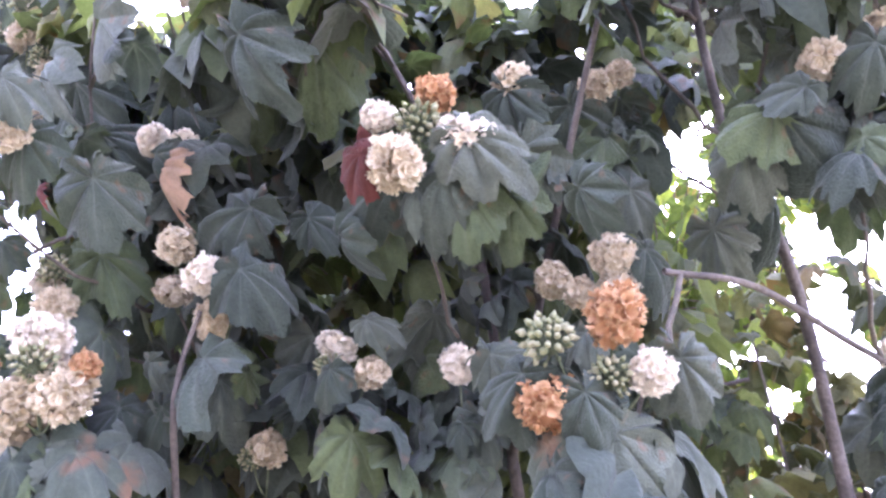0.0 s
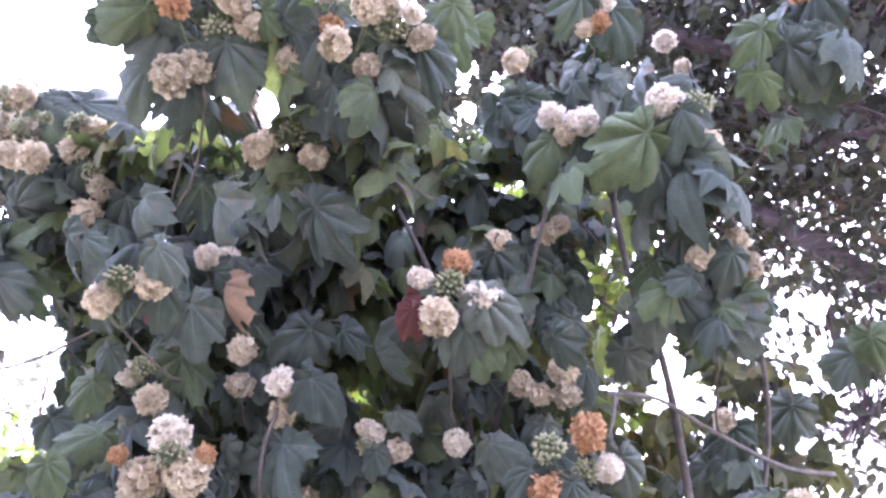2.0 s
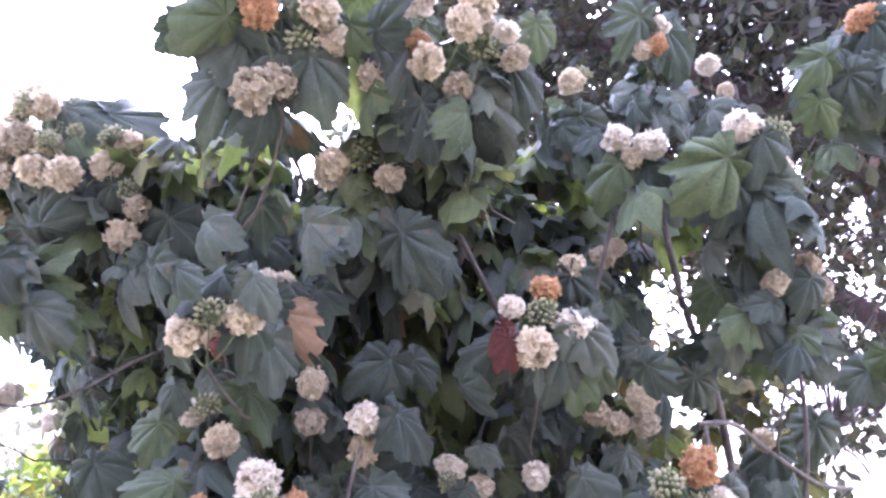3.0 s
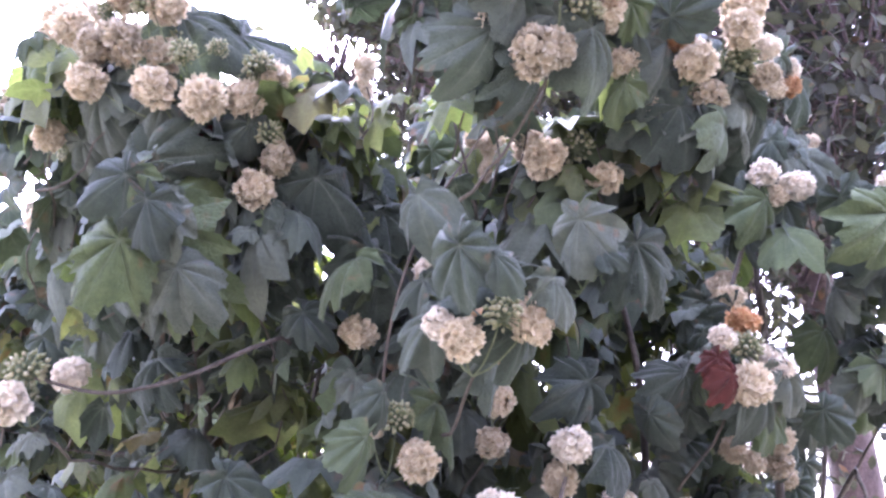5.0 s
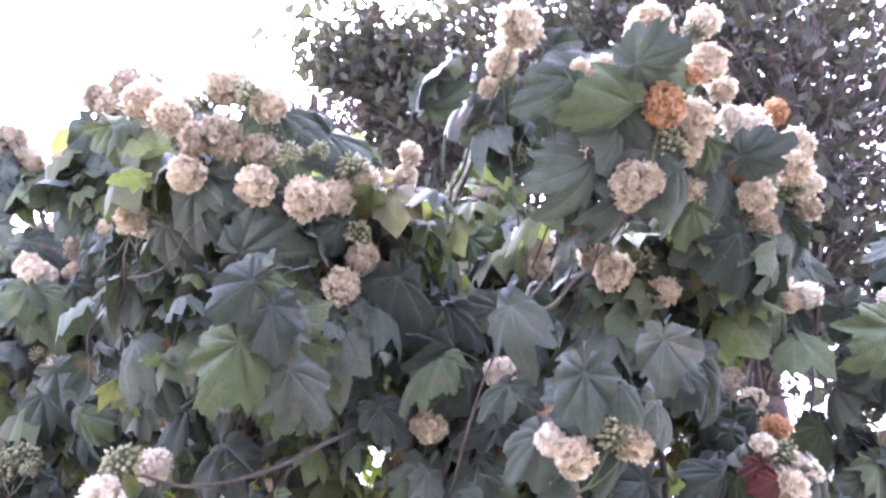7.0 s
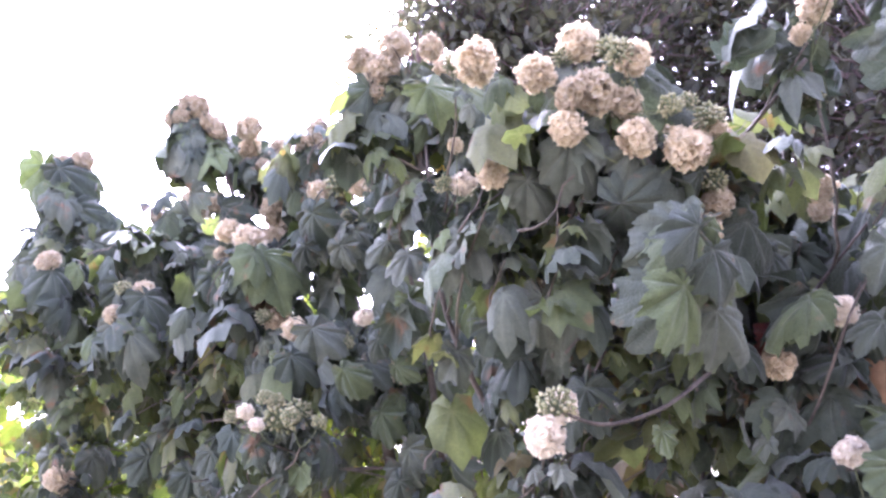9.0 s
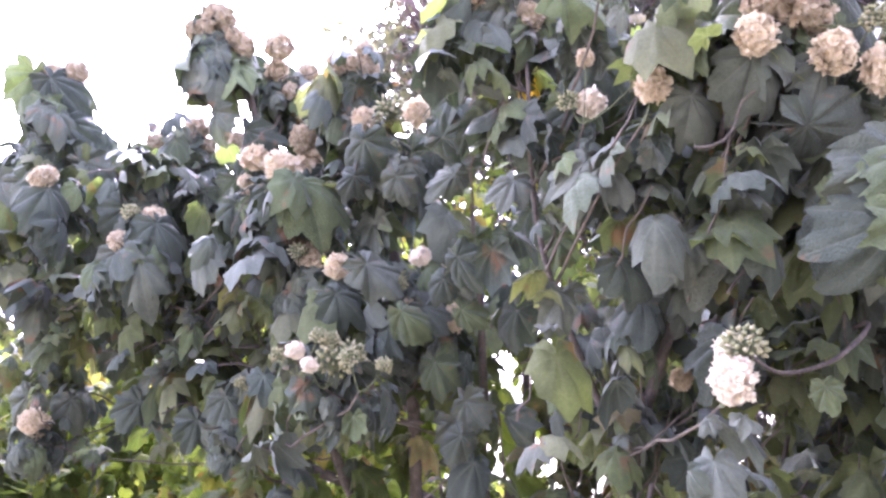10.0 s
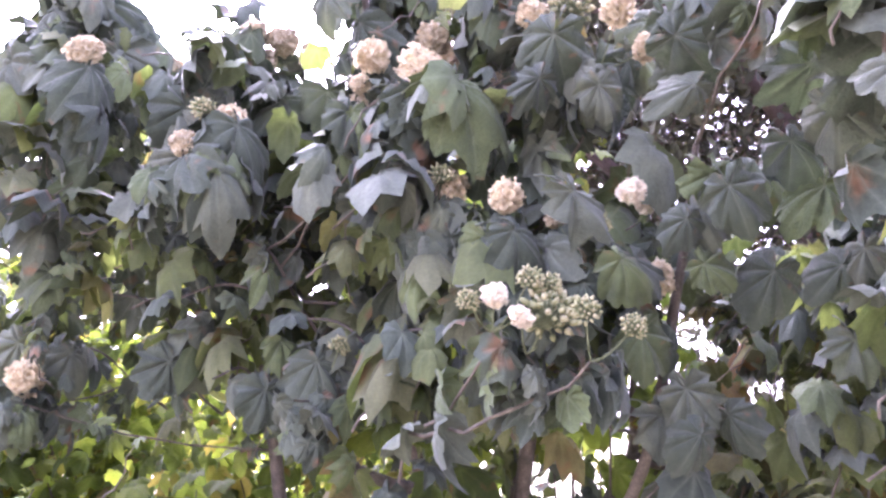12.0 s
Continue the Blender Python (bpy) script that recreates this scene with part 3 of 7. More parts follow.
def clear_of_gaps(points, share=1.0):
    """Which of the points lie in none of the gaps."""
    p = np.array([tuple(q) for q in points])
    free = np.ones(len(p), bool)
    for a, way, ra, rb in GAPS:
        t = np.clip((p - a) @ way / (way @ way), 0, 1)
        free &= np.linalg.norm(p - a - t[:, None] * way, axis=1) > share * (ra + (rb - ra) * t)
    return free


def leaves_clear_of_gaps(poses):
    """Which of the leaves keep out of the gaps with their middle, and nearly so with their tip and sides."""
    free = clear_of_gaps([m @ Vector((0, 0.4, -0.08)) for m in poses])
    for q in ((0, 0.85, -0.2), (0.4, 0.3, -0.12), (-0.4, 0.3, -0.12)):
        free &= clear_of_gaps([m @ Vector(q) for m in poses], 0.75)
    return free


opening((-0.35, 0.77, 1.90), (-4.10, 6.55, 4.14), 0.026, 0.273)
opening((-0.35, 0.78, 1.87), (-4.14, 6.64, 3.82), 0.017, 0.182)
opening((-0.25, 0.72, 2.09), (-3.02, 6.09, 6.10), 0.023, 0.243)
opening((-0.22, 0.73, 2.09), (-2.71, 6.19, 6.16), 0.023, 0.243)
opening((-0.28, 0.84, 1.75), (-3.39, 7.35, 2.47), 0.026, 0.273)
opening((-0.26, 0.84, 1.82), (-3.14, 7.33, 3.28), 0.017, 0.182)
opening((-0.23, 0.86, 1.74), (-2.85, 7.59, 2.44), 0.009, 0.091)
opening((-0.09, 0.87, 1.92), (-1.30, 7.61, 4.28), 0.011, 0.121)
opening((0.25, 0.82, 1.97), (2.28, 7.15, 4.87), 0.020, 0.212)
opening((0.26, 0.83, 1.95), (2.46, 7.21, 4.60), 0.014, 0.152)
opening((0.35, 0.82, 1.87), (3.41, 7.10, 3.81), 0.025, 0.274)
opening((0.35, 0.83, 1.81), (3.41, 7.26, 3.18), 0.025, 0.274)
opening((0.37, 0.83, 1.76), (3.61, 7.26, 2.63), 0.023, 0.246)
opening((0.36, 0.83, 1.78), (3.51, 7.28, 2.85), 0.021, 0.219)
opening((0.11, 0.78, 2.10), (0.81, 6.69, 6.24), 0.020, 0.212)
opening((0.26, 0.88, 1.75), (2.38, 7.77, 2.50), 0.010, 0.109)
opening((0.40, 0.80, 1.86), (3.91, 6.88, 3.65), 0.021, 0.219)
opening((-0.68, 0.35, 1.99), (-2.51, 7.25, 3.20), 0.028, 0.304)
opening((-0.68, 0.35, 1.92), (-2.54, 7.34, 2.54), 0.034, 0.364)
opening((-0.27, 0.26, 2.21), (1.83, 6.35, 5.53), 0.011, 0.121)
opening((-0.30, 0.28, 2.19), (1.55, 6.55, 5.33), 0.011, 0.121)
opening((-0.15, 0.30, 1.97), (3.06, 6.71, 3.02), 0.011, 0.121)
opening((-0.12, 0.27, 1.99), (3.40, 6.48, 3.26), 0.011, 0.121)
opening((-0.36, 0.35, 2.04), (0.90, 7.28, 3.74), 0.010, 0.109)
opening((-0.62, 0.36, 1.97), (-1.95, 7.41, 3.03), 0.007, 0.073)
opening((-0.02, 0.21, 1.96), (4.54, 5.76, 2.95), 0.014, 0.151)
opening((0.01, 0.19, 1.92), (4.80, 5.60, 2.48), 0.014, 0.151)
opening((-0.04, 0.23, 1.85), (4.31, 6.03, 1.70), 0.011, 0.113)
opening((0.02, 0.11, 2.13), (4.91, 4.78, 4.76), 0.011, 0.113)
opening((-0.00, 0.15, 2.09), (4.70, 5.20, 4.32), 0.009, 0.094)
opening((0.03, 0.08, 2.18), (4.99, 4.39, 5.23), 0.011, 0.113)
opening((-0.61, 0.52, 2.27), (1.70, 6.43, 5.77), 0.023, 0.243)
opening((-0.68, 0.57, 2.21), (0.94, 7.00, 5.14), 0.020, 0.212)
opening((-0.66, 0.60, 2.12), (1.11, 7.32, 4.18), 0.006, 0.061)
opening((-0.36, 0.46, 2.01), (4.37, 5.88, 2.93), 0.020, 0.212)
opening((-0.36, 0.47, 1.90), (4.37, 5.97, 1.83), 0.017, 0.182)
opening((-0.32, 0.35, 2.20), (4.72, 4.71, 5.05), 0.016, 0.169)
opening((-0.28, 0.36, 2.08), (5.20, 4.82, 3.73), 0.014, 0.151)
opening((-0.27, 0.39, 1.95), (5.25, 5.08, 2.32), 0.011, 0.113)
opening((-0.28, 0.40, 1.86), (5.16, 5.16, 1.37), 0.017, 0.188)
opening((-0.96, 0.60, 2.16), (-2.09, 7.35, 4.56), 0.017, 0.182)
opening((-0.96, 0.62, 2.10), (-2.06, 7.54, 3.96), 0.017, 0.182)
opening((-0.96, 0.64, 2.03), (-2.10, 7.71, 3.14), 0.017, 0.182)
opening((-0.96, 0.64, 1.98), (-2.10, 7.77, 2.63), 0.014, 0.152)
opening((-0.87, 0.62, 2.13), (-1.15, 7.54, 4.27), 0.007, 0.073)
opening((-0.47, 0.55, 1.95), (3.17, 6.81, 2.38), 0.009, 0.091)
opening((-0.33, 0.43, 2.04), (4.66, 5.55, 3.26), 0.006, 0.056)
opening((-1.37, 1.05, 2.27), (-0.40, 7.87, 4.53), 0.023, 0.243)
opening((-1.34, 1.05, 2.26), (-0.14, 7.88, 4.37), 0.017, 0.182)
opening((-1.06, 0.97, 2.09), (2.86, 7.05, 2.58), 0.011, 0.121)
opening((-0.86, 0.78, 2.04), (5.04, 5.00, 2.00), 0.014, 0.152)
opening((-0.85, 0.76, 2.10), (5.14, 4.80, 2.71), 0.011, 0.121)
opening((-1.11, 0.92, 2.37), (2.30, 6.46, 5.56), 0.007, 0.073)
opening((-0.80, 0.65, 2.17), (5.68, 3.65, 3.43), 0.009, 0.091)
opening((-0.78, 0.62, 2.17), (5.84, 3.31, 3.39), 0.007, 0.073)
opening((-1.03, 0.94, 2.18), (3.15, 6.71, 3.52), 0.008, 0.085)
opening((-1.15, 1.00, 2.23), (1.90, 7.30, 4.10), 0.005, 0.049)
opening((-1.60, 1.28, 2.38), (1.69, 7.09, 5.20), 0.016, 0.170)
opening((-1.54, 1.30, 2.23), (2.35, 7.26, 3.60), 0.008, 0.085)
opening((-1.57, 1.31, 2.27), (2.05, 7.32, 4.07), 0.006, 0.061)
opening((-1.34, 1.13, 2.07), (4.52, 5.39, 1.89), 0.014, 0.152)
opening((-1.66, 1.35, 2.30), (1.06, 7.74, 4.35), 0.008, 0.085)
opening((-1.57, 1.33, 2.07), (2.08, 7.60, 1.89), 0.011, 0.121)
opening((-1.52, 1.30, 2.12), (2.62, 7.24, 2.41), 0.006, 0.061)
opening((-1.34, 1.13, 2.12), (4.49, 5.42, 2.47), 0.006, 0.061)
opening((-1.87, 1.62, 2.31), (1.50, 7.67, 4.44), 0.014, 0.152)
opening((-1.77, 1.57, 2.23), (2.60, 7.18, 3.65), 0.023, 0.243)
opening((-1.82, 1.61, 2.24), (2.06, 7.55, 3.71), 0.011, 0.121)
opening((-1.67, 1.50, 2.12), (3.64, 6.43, 2.45), 0.021, 0.223)
opening((-1.68, 1.52, 2.08), (3.49, 6.59, 2.04), 0.012, 0.127)
opening((-1.64, 1.46, 2.21), (3.92, 5.95, 3.37), 0.007, 0.073)
opening((-1.60, 1.42, 2.03), (4.36, 5.50, 1.47), 0.014, 0.141)
opening((-1.63, 1.45, 2.09), (4.11, 5.89, 2.08), 0.014, 0.141)
opening((-1.75, 1.58, 2.08), (2.79, 7.23, 2.00), 0.015, 0.160)
opening((-1.53, 1.29, 2.03), (5.12, 4.13, 1.53), 0.007, 0.077)
opening((-1.65, 1.48, 2.15), (3.85, 6.16, 2.79), 0.008, 0.089)
opening((-1.89, 1.92, 2.25), (2.95, 6.95, 4.20), 0.018, 0.194)
opening((-1.80, 1.80, 2.28), (3.93, 5.64, 4.50), 0.009, 0.097)
opening((-1.72, 1.73, 2.07), (4.82, 4.85, 2.27), 0.017, 0.188)
opening((-1.81, 1.87, 2.01), (3.85, 6.39, 1.63), 0.013, 0.134)
opening((-1.74, 1.76, 1.99), (4.62, 5.19, 1.37), 0.018, 0.190)
opening((-1.70, 1.67, 2.00), (5.05, 4.29, 1.49), 0.021, 0.223)
opening((-1.95, 2.00, 2.14), (2.30, 7.81, 2.99), 0.013, 0.134)
opening((-2.01, 1.99, 2.31), (1.73, 7.65, 4.88), 0.013, 0.136)
opening((-1.75, 1.79, 2.10), (4.47, 5.48, 2.59), 0.014, 0.141)
opening((-1.87, 1.92, 2.18), (3.20, 6.94, 3.47), 0.010, 0.109)
opening((-1.69, 1.66, 2.02), (5.11, 4.14, 1.71), 0.012, 0.127)
opening((-1.73, 1.70, 2.21), (4.73, 4.59, 3.80), 0.008, 0.085)
opening((-1.79, 1.85, 2.06), (4.06, 6.12, 2.15), 0.006, 0.062)
opening((-1.73, 1.76, 2.07), (4.64, 5.20, 2.31), 0.012, 0.127)
opening((-1.82, 2.57, 2.29), (2.38, 7.70, 5.21), 0.020, 0.212)
opening((-1.66, 2.48, 2.05), (4.13, 6.80, 2.68), 0.009, 0.092)
opening((-1.58, 2.35, 2.00), (4.98, 5.44, 2.11), 0.014, 0.145)
opening((-1.60, 2.40, 1.93), (4.69, 5.96, 1.39), 0.019, 0.207)
opening((-1.54, 2.27, 1.96), (5.33, 4.57, 1.76), 0.009, 0.092)
opening((-1.76, 2.57, 2.14), (3.05, 7.78, 3.69), 0.009, 0.099)
opening((-1.77, 2.60, 2.10), (2.90, 8.02, 3.24), 0.009, 0.099)
opening((-1.59, 2.38, 2.05), (4.82, 5.70, 2.66), 0.005, 0.058)
opening((-1.95, 2.71, 2.11), (1.01, 9.22, 3.28), 0.007, 0.071)
opening((-1.77, 2.60, 2.06), (2.91, 8.09, 2.79), 0.006, 0.063)
opening((-1.77, 2.56, 2.20), (2.93, 7.67, 4.30), 0.006, 0.063)
opening((-1.66, 2.41, 2.25), (4.11, 6.01, 4.77), 0.005, 0.055)
opening((-1.69, 2.52, 2.08), (3.71, 7.27, 2.99), 0.006, 0.063)
opening((-1.72, 2.56, 1.98), (3.42, 7.68, 1.94), 0.005, 0.058)
opening((-1.84, 2.64, 2.13), (2.16, 8.52, 3.57), 0.005, 0.047)
opening((-1.62, 2.34, 2.24), (4.54, 5.28, 4.68), 0.005, 0.047)
opening((-1.62, 2.44, 1.96), (4.49, 6.32, 1.69), 0.006, 0.066)
opening((-0.42, 0.91, 2.29), (2.89, 2.49, 2.77), 0.041, 0.159)
opening((-0.41, 0.91, 2.22), (2.93, 2.48, 2.50), 0.039, 0.152)
opening((-1.75, 2.65, 1.91), (-0.31, 4.43, 1.70), 0.030, 0.118)
opening((-1.83, 2.71, 1.93), (-0.62, 4.66, 1.75), 0.024, 0.094)
opening((-1.87, 2.73, 1.91), (-0.78, 4.75, 1.69), 0.023, 0.089)
opening((-1.91, 2.75, 1.93), (-0.91, 4.82, 1.77), 0.017, 0.066)
opening((-1.79, 2.68, 1.90), (-0.44, 4.52, 1.65), 0.021, 0.082)
opening((-1.69, 2.60, 1.95), (-0.08, 4.24, 1.83), 0.011, 0.042)
opening((-1.85, 2.71, 2.11), (-0.67, 4.65, 2.48), 0.010, 0.038)
opening((-1.89, 2.74, 2.08), (-0.83, 4.76, 2.34), 0.008, 0.033)
opening((-1.78, 2.66, 2.12), (-0.40, 4.47, 2.50), 0.008, 0.033)
opening((-1.97, 2.77, 2.13), (-1.17, 4.88, 2.53), 0.011, 0.042)
opening((-1.72, 2.62, 1.91), (-0.17, 4.31, 1.68), 0.018, 0.071)
opening((-2.01, 2.10, 1.97), (-0.79, 4.27, 1.72), 0.018, 0.075)
opening((-2.04, 2.12, 1.98), (-0.92, 4.34, 1.76), 0.015, 0.063)
opening((-1.97, 2.08, 1.97), (-0.64, 4.18, 1.70), 0.015, 0.063)
opening((-2.08, 2.14, 2.05), (-1.08, 4.43, 2.04), 0.008, 0.035)
opening((-1.96, 2.07, 2.15), (-0.61, 4.15, 2.45), 0.008, 0.035)
opening((-2.13, 2.15, 2.16), (-1.30, 4.48, 2.51), 0.011, 0.045)
opening((-2.12, 2.15, 2.12), (-1.25, 4.49, 2.34), 0.008, 0.035)
opening((-0.28, 0.84, 1.77), (-1.01, 2.41, 2.00), 0.024, 0.080)
opening((-0.26, 0.85, 1.72), (-0.97, 2.45, 1.84), 0.020, 0.066)
opening((-0.24, 0.85, 1.80), (-0.88, 2.46, 2.09), 0.016, 0.053)
opening((-0.07, 0.91, 1.71), (-0.32, 2.64, 1.82), 0.015, 0.049)
opening((-0.15, 0.89, 1.75), (-0.60, 2.57, 1.92), 0.013, 0.042)
opening((0.04, 0.92, 1.68), (0.05, 2.67, 1.69), 0.016, 0.053)
opening((0.09, 0.92, 1.67), (0.21, 2.66, 1.68), 0.018, 0.061)
opening((-0.11, 0.90, 1.73), (-0.47, 2.61, 1.87), 0.011, 0.038)
opening((0.27, 0.87, 1.77), (0.81, 2.52, 1.99), 0.017, 0.057)
opening((0.30, 0.86, 1.77), (0.90, 2.49, 2.00), 0.014, 0.047)
opening((-0.02, 0.89, 1.85), (-0.16, 2.58, 2.28), 0.019, 0.064)
opening((-0.29, 0.82, 1.82), (-1.07, 2.36, 2.15), 0.011, 0.038)
opening((0.31, 0.86, 1.67), (0.96, 2.49, 1.67), 0.014, 0.047)
opening((0.27, 0.82, 1.97), (0.80, 2.33, 2.67), 0.011, 0.038)
opening((0.00, 0.80, 2.08), (-0.09, 2.26, 3.03), 0.009, 0.030)
opening((0.13, 0.84, 1.99), (0.36, 2.41, 2.73), 0.009, 0.030)
opening((-1.90, 2.75, 1.98), (-0.90, 4.82, 1.95), 0.013, 0.052)
opening((-1.86, 2.73, 2.00), (-0.74, 4.74, 2.05), 0.011, 0.042)
opening((-1.94, 2.77, 1.96), (-1.04, 4.89, 1.89), 0.012, 0.047)
opening((-1.80, 2.69, 1.99), (-0.50, 4.59, 1.99), 0.011, 0.042)
opening((-1.84, 2.71, 2.06), (-0.63, 4.66, 2.28), 0.010, 0.038)
opening((-1.90, 2.74, 2.11), (-0.89, 4.77, 2.46), 0.008, 0.033)
opening((-1.68, 2.59, 1.93), (-0.03, 4.18, 1.75), 0.015, 0.056)
opening((-1.65, 2.56, 1.91), (0.08, 4.06, 1.70), 0.012, 0.047)
opening((-1.93, 2.77, 2.03), (-1.02, 4.87, 2.14), 0.008, 0.033)
opening((-1.78, 2.67, 2.03), (-0.40, 4.51, 2.18), 0.008, 0.033)
opening((-1.53, 2.37, 2.00), (0.56, 3.33, 2.04), 0.011, 0.043)
opening((-1.53, 2.37, 2.03), (0.56, 3.33, 2.17), 0.008, 0.034)
opening((-1.54, 2.38, 1.94), (0.53, 3.39, 1.82), 0.012, 0.046)
opening((-1.66, 2.57, 1.92), (0.03, 4.11, 1.72), 0.016, 0.061)
opening((-1.76, 1.65, 2.09), (-0.27, 3.78, 2.10), 0.012, 0.052)
opening((-1.72, 1.62, 2.08), (-0.09, 3.64, 2.05), 0.013, 0.057)
opening((-2.01, 1.76, 2.15), (-1.35, 4.27, 2.34), 0.011, 0.046)
opening((-1.94, 1.74, 2.15), (-1.05, 4.17, 2.35), 0.008, 0.036)
opening((-1.82, 1.68, 2.03), (-0.51, 3.92, 1.83), 0.013, 0.057)
opening((-1.77, 1.65, 2.03), (-0.31, 3.80, 1.84), 0.012, 0.052)
opening((-1.97, 1.75, 2.17), (-1.16, 4.20, 2.46), 0.008, 0.036)
opening((-0.06, 0.59, 2.15), (0.16, 6.63, 6.16), 0.017, 0.182)
opening((-0.02, 0.59, 2.15), (0.57, 6.60, 6.16), 0.024, 0.255)
opening((0.01, 0.59, 2.15), (0.91, 6.61, 6.08), 0.018, 0.194)
opening((-0.05, 0.61, 2.13), (0.27, 6.79, 5.89), 0.010, 0.109)
opening((-0.07, 0.63, 2.09), (0.01, 7.05, 5.45), 0.008, 0.085)
opening((-0.35, 0.54, 2.14), (-2.90, 6.11, 6.01), 0.023, 0.243)
opening((-0.28, 0.56, 2.15), (-2.22, 6.31, 6.11), 0.017, 0.182)
opening((-0.43, 0.61, 1.89), (-3.74, 6.88, 3.40), 0.028, 0.303)
opening((-0.39, 0.63, 1.92), (-3.35, 7.02, 3.64), 0.014, 0.146)
opening((-0.42, 0.62, 1.85), (-3.74, 6.99, 2.89), 0.023, 0.243)
opening((-0.27, 0.61, 2.08), (-2.05, 6.80, 5.41), 0.008, 0.085)
opening((0.16, 0.61, 2.04), (2.46, 6.83, 4.97), 0.009, 0.097)
opening((0.18, 0.65, 1.90), (2.73, 7.26, 3.46), 0.011, 0.121)
opening((0.24, 0.63, 1.85), (3.36, 7.10, 2.88), 0.019, 0.206)
opening((0.26, 0.63, 1.82), (3.55, 7.04, 2.59), 0.017, 0.182)
opening((-0.19, 0.68, 1.93), (-1.27, 7.60, 3.80), 0.009, 0.097)
opening((-0.10, 0.35, 2.13), (0.55, 6.66, 5.65), 0.014, 0.146)
opening((-0.07, 0.35, 2.14), (0.84, 6.57, 5.74), 0.014, 0.146)
opening((-0.03, 0.34, 2.13), (1.25, 6.55, 5.66), 0.010, 0.109)
opening((-0.34, 0.34, 2.12), (-2.02, 6.54, 5.49), 0.011, 0.121)
opening((-0.29, 0.34, 2.14), (-1.44, 6.55, 5.70), 0.009, 0.097)
opening((-0.01, 0.38, 2.06), (1.49, 6.88, 4.88), 0.009, 0.097)
opening((0.09, 0.39, 1.91), (2.55, 7.08, 3.27), 0.009, 0.097)
opening((0.14, 0.38, 1.87), (3.11, 6.93, 2.81), 0.013, 0.134)
opening((0.17, 0.37, 1.84), (3.38, 6.84, 2.50), 0.019, 0.206)
opening((0.23, 0.33, 1.88), (4.10, 6.37, 2.96), 0.013, 0.134)
opening((-0.43, 0.37, 1.97), (-2.99, 6.87, 3.94), 0.010, 0.109)
opening((-0.44, 0.39, 1.91), (-3.08, 6.99, 3.31), 0.028, 0.303)
opening((-0.31, 0.37, 2.08), (-1.74, 6.80, 5.10), 0.008, 0.085)
opening((-0.03, 0.32, 2.17), (1.24, 6.34, 6.00), 0.008, 0.085)
opening((-0.44, 0.36, 2.00), (-3.07, 6.72, 4.28), 0.008, 0.085)
opening((-1.82, 2.38, 2.10), (2.07, 7.19, 2.98), 0.013, 0.117)
opening((-1.84, 2.40, 2.09), (1.92, 7.31, 2.94), 0.009, 0.085)
opening((-1.71, 2.27, 2.03), (3.15, 6.19, 2.37), 0.008, 0.076)
opening((-1.71, 2.28, 2.06), (3.09, 6.23, 2.62), 0.006, 0.055)
opening((-1.62, 2.12, 2.07), (4.01, 4.77, 2.66), 0.006, 0.055)
opening((-1.64, 2.18, 1.99), (3.75, 5.34, 1.99), 0.010, 0.090)
opening((-1.65, 2.19, 1.94), (3.67, 5.44, 1.48), 0.011, 0.103)
opening((-1.64, 2.16, 2.06), (3.83, 5.15, 2.61), 0.005, 0.048)
opening((-1.88, 2.37, 2.26), (1.56, 7.10, 4.47), 0.010, 0.090)
opening((-1.88, 2.35, 2.30), (1.56, 6.92, 4.81), 0.006, 0.055)
opening((-1.74, 2.27, 2.19), (2.90, 6.13, 3.82), 0.005, 0.048)
opening((-1.70, 2.19, 2.25), (3.20, 5.42, 4.39), 0.005, 0.048)
opening((-1.64, 2.17, 1.97), (3.82, 5.22, 1.80), 0.007, 0.062)
opening((-1.60, 2.09, 2.01), (4.19, 4.43, 2.12), 0.005, 0.042)
opening((-1.77, 2.34, 2.02), (2.60, 6.80, 2.27), 0.007, 0.064)
opening((-1.11, 1.01, 2.13), (0.79, 3.83, 2.27), 0.021, 0.108)
opening((-1.09, 1.00, 2.14), (0.88, 3.76, 2.30), 0.018, 0.096)
opening((-1.10, 1.01, 2.11), (0.83, 3.81, 2.14), 0.016, 0.083)
opening((-1.14, 1.03, 2.15), (0.62, 3.93, 2.35), 0.006, 0.032)
opening((-1.04, 0.96, 2.13), (1.17, 3.54, 2.27), 0.006, 0.032)
opening((-1.11, 0.99, 2.26), (0.80, 3.72, 2.93), 0.007, 0.038)
opening((-1.09, 0.98, 2.26), (0.92, 3.64, 2.91), 0.006, 0.032)
opening((-1.12, 1.02, 2.16), (0.74, 3.85, 2.40), 0.007, 0.038)


# ---- ground ----
def ground_material():
    m, nodes, links, skin = material("pale_bounce_grass_and_soil")
    where = nodes.new("ShaderNodeTexCoord").outputs["Object"]
    n1, n2 = nodes.new("ShaderNodeTexNoise"), nodes.new("ShaderNodeTexNoise")
    n1.inputs["Scale"].default_value, n1.inputs["Detail"].default_value = 0.6, 6
    n2.inputs["Scale"].default_value, n2.inputs["Detail"].default_value = 30.0, 6
    for n in (n1, n2):
        links.new(where, n.inputs["Vector"])
    # Ground kept pale so that it bounces light up into the dark leaves.
    r = ramp(nodes, [(0.35, (0.32, 0.26, 0.19)), (0.6, (0.18, 0.18, 0.09)), (0.8, (0.4, 0.34, 0.26))])
    links.new(n1.outputs["Fac"], r.inputs[0])
    fine = ramp(nodes, [(0.3, (0.6, 0.6, 0.6)), (0.7, (1.2, 1.2, 1.2))])
    links.new(n2.outputs["Fac"], fine.inputs[0])
    links.new(mixed(nodes, links, "MULTIPLY", 1.0, r.outputs[0], fine.outputs[0]), skin.inputs["Base Color"])
    skin.inputs["Roughness"].default_value = 0.95
    return m


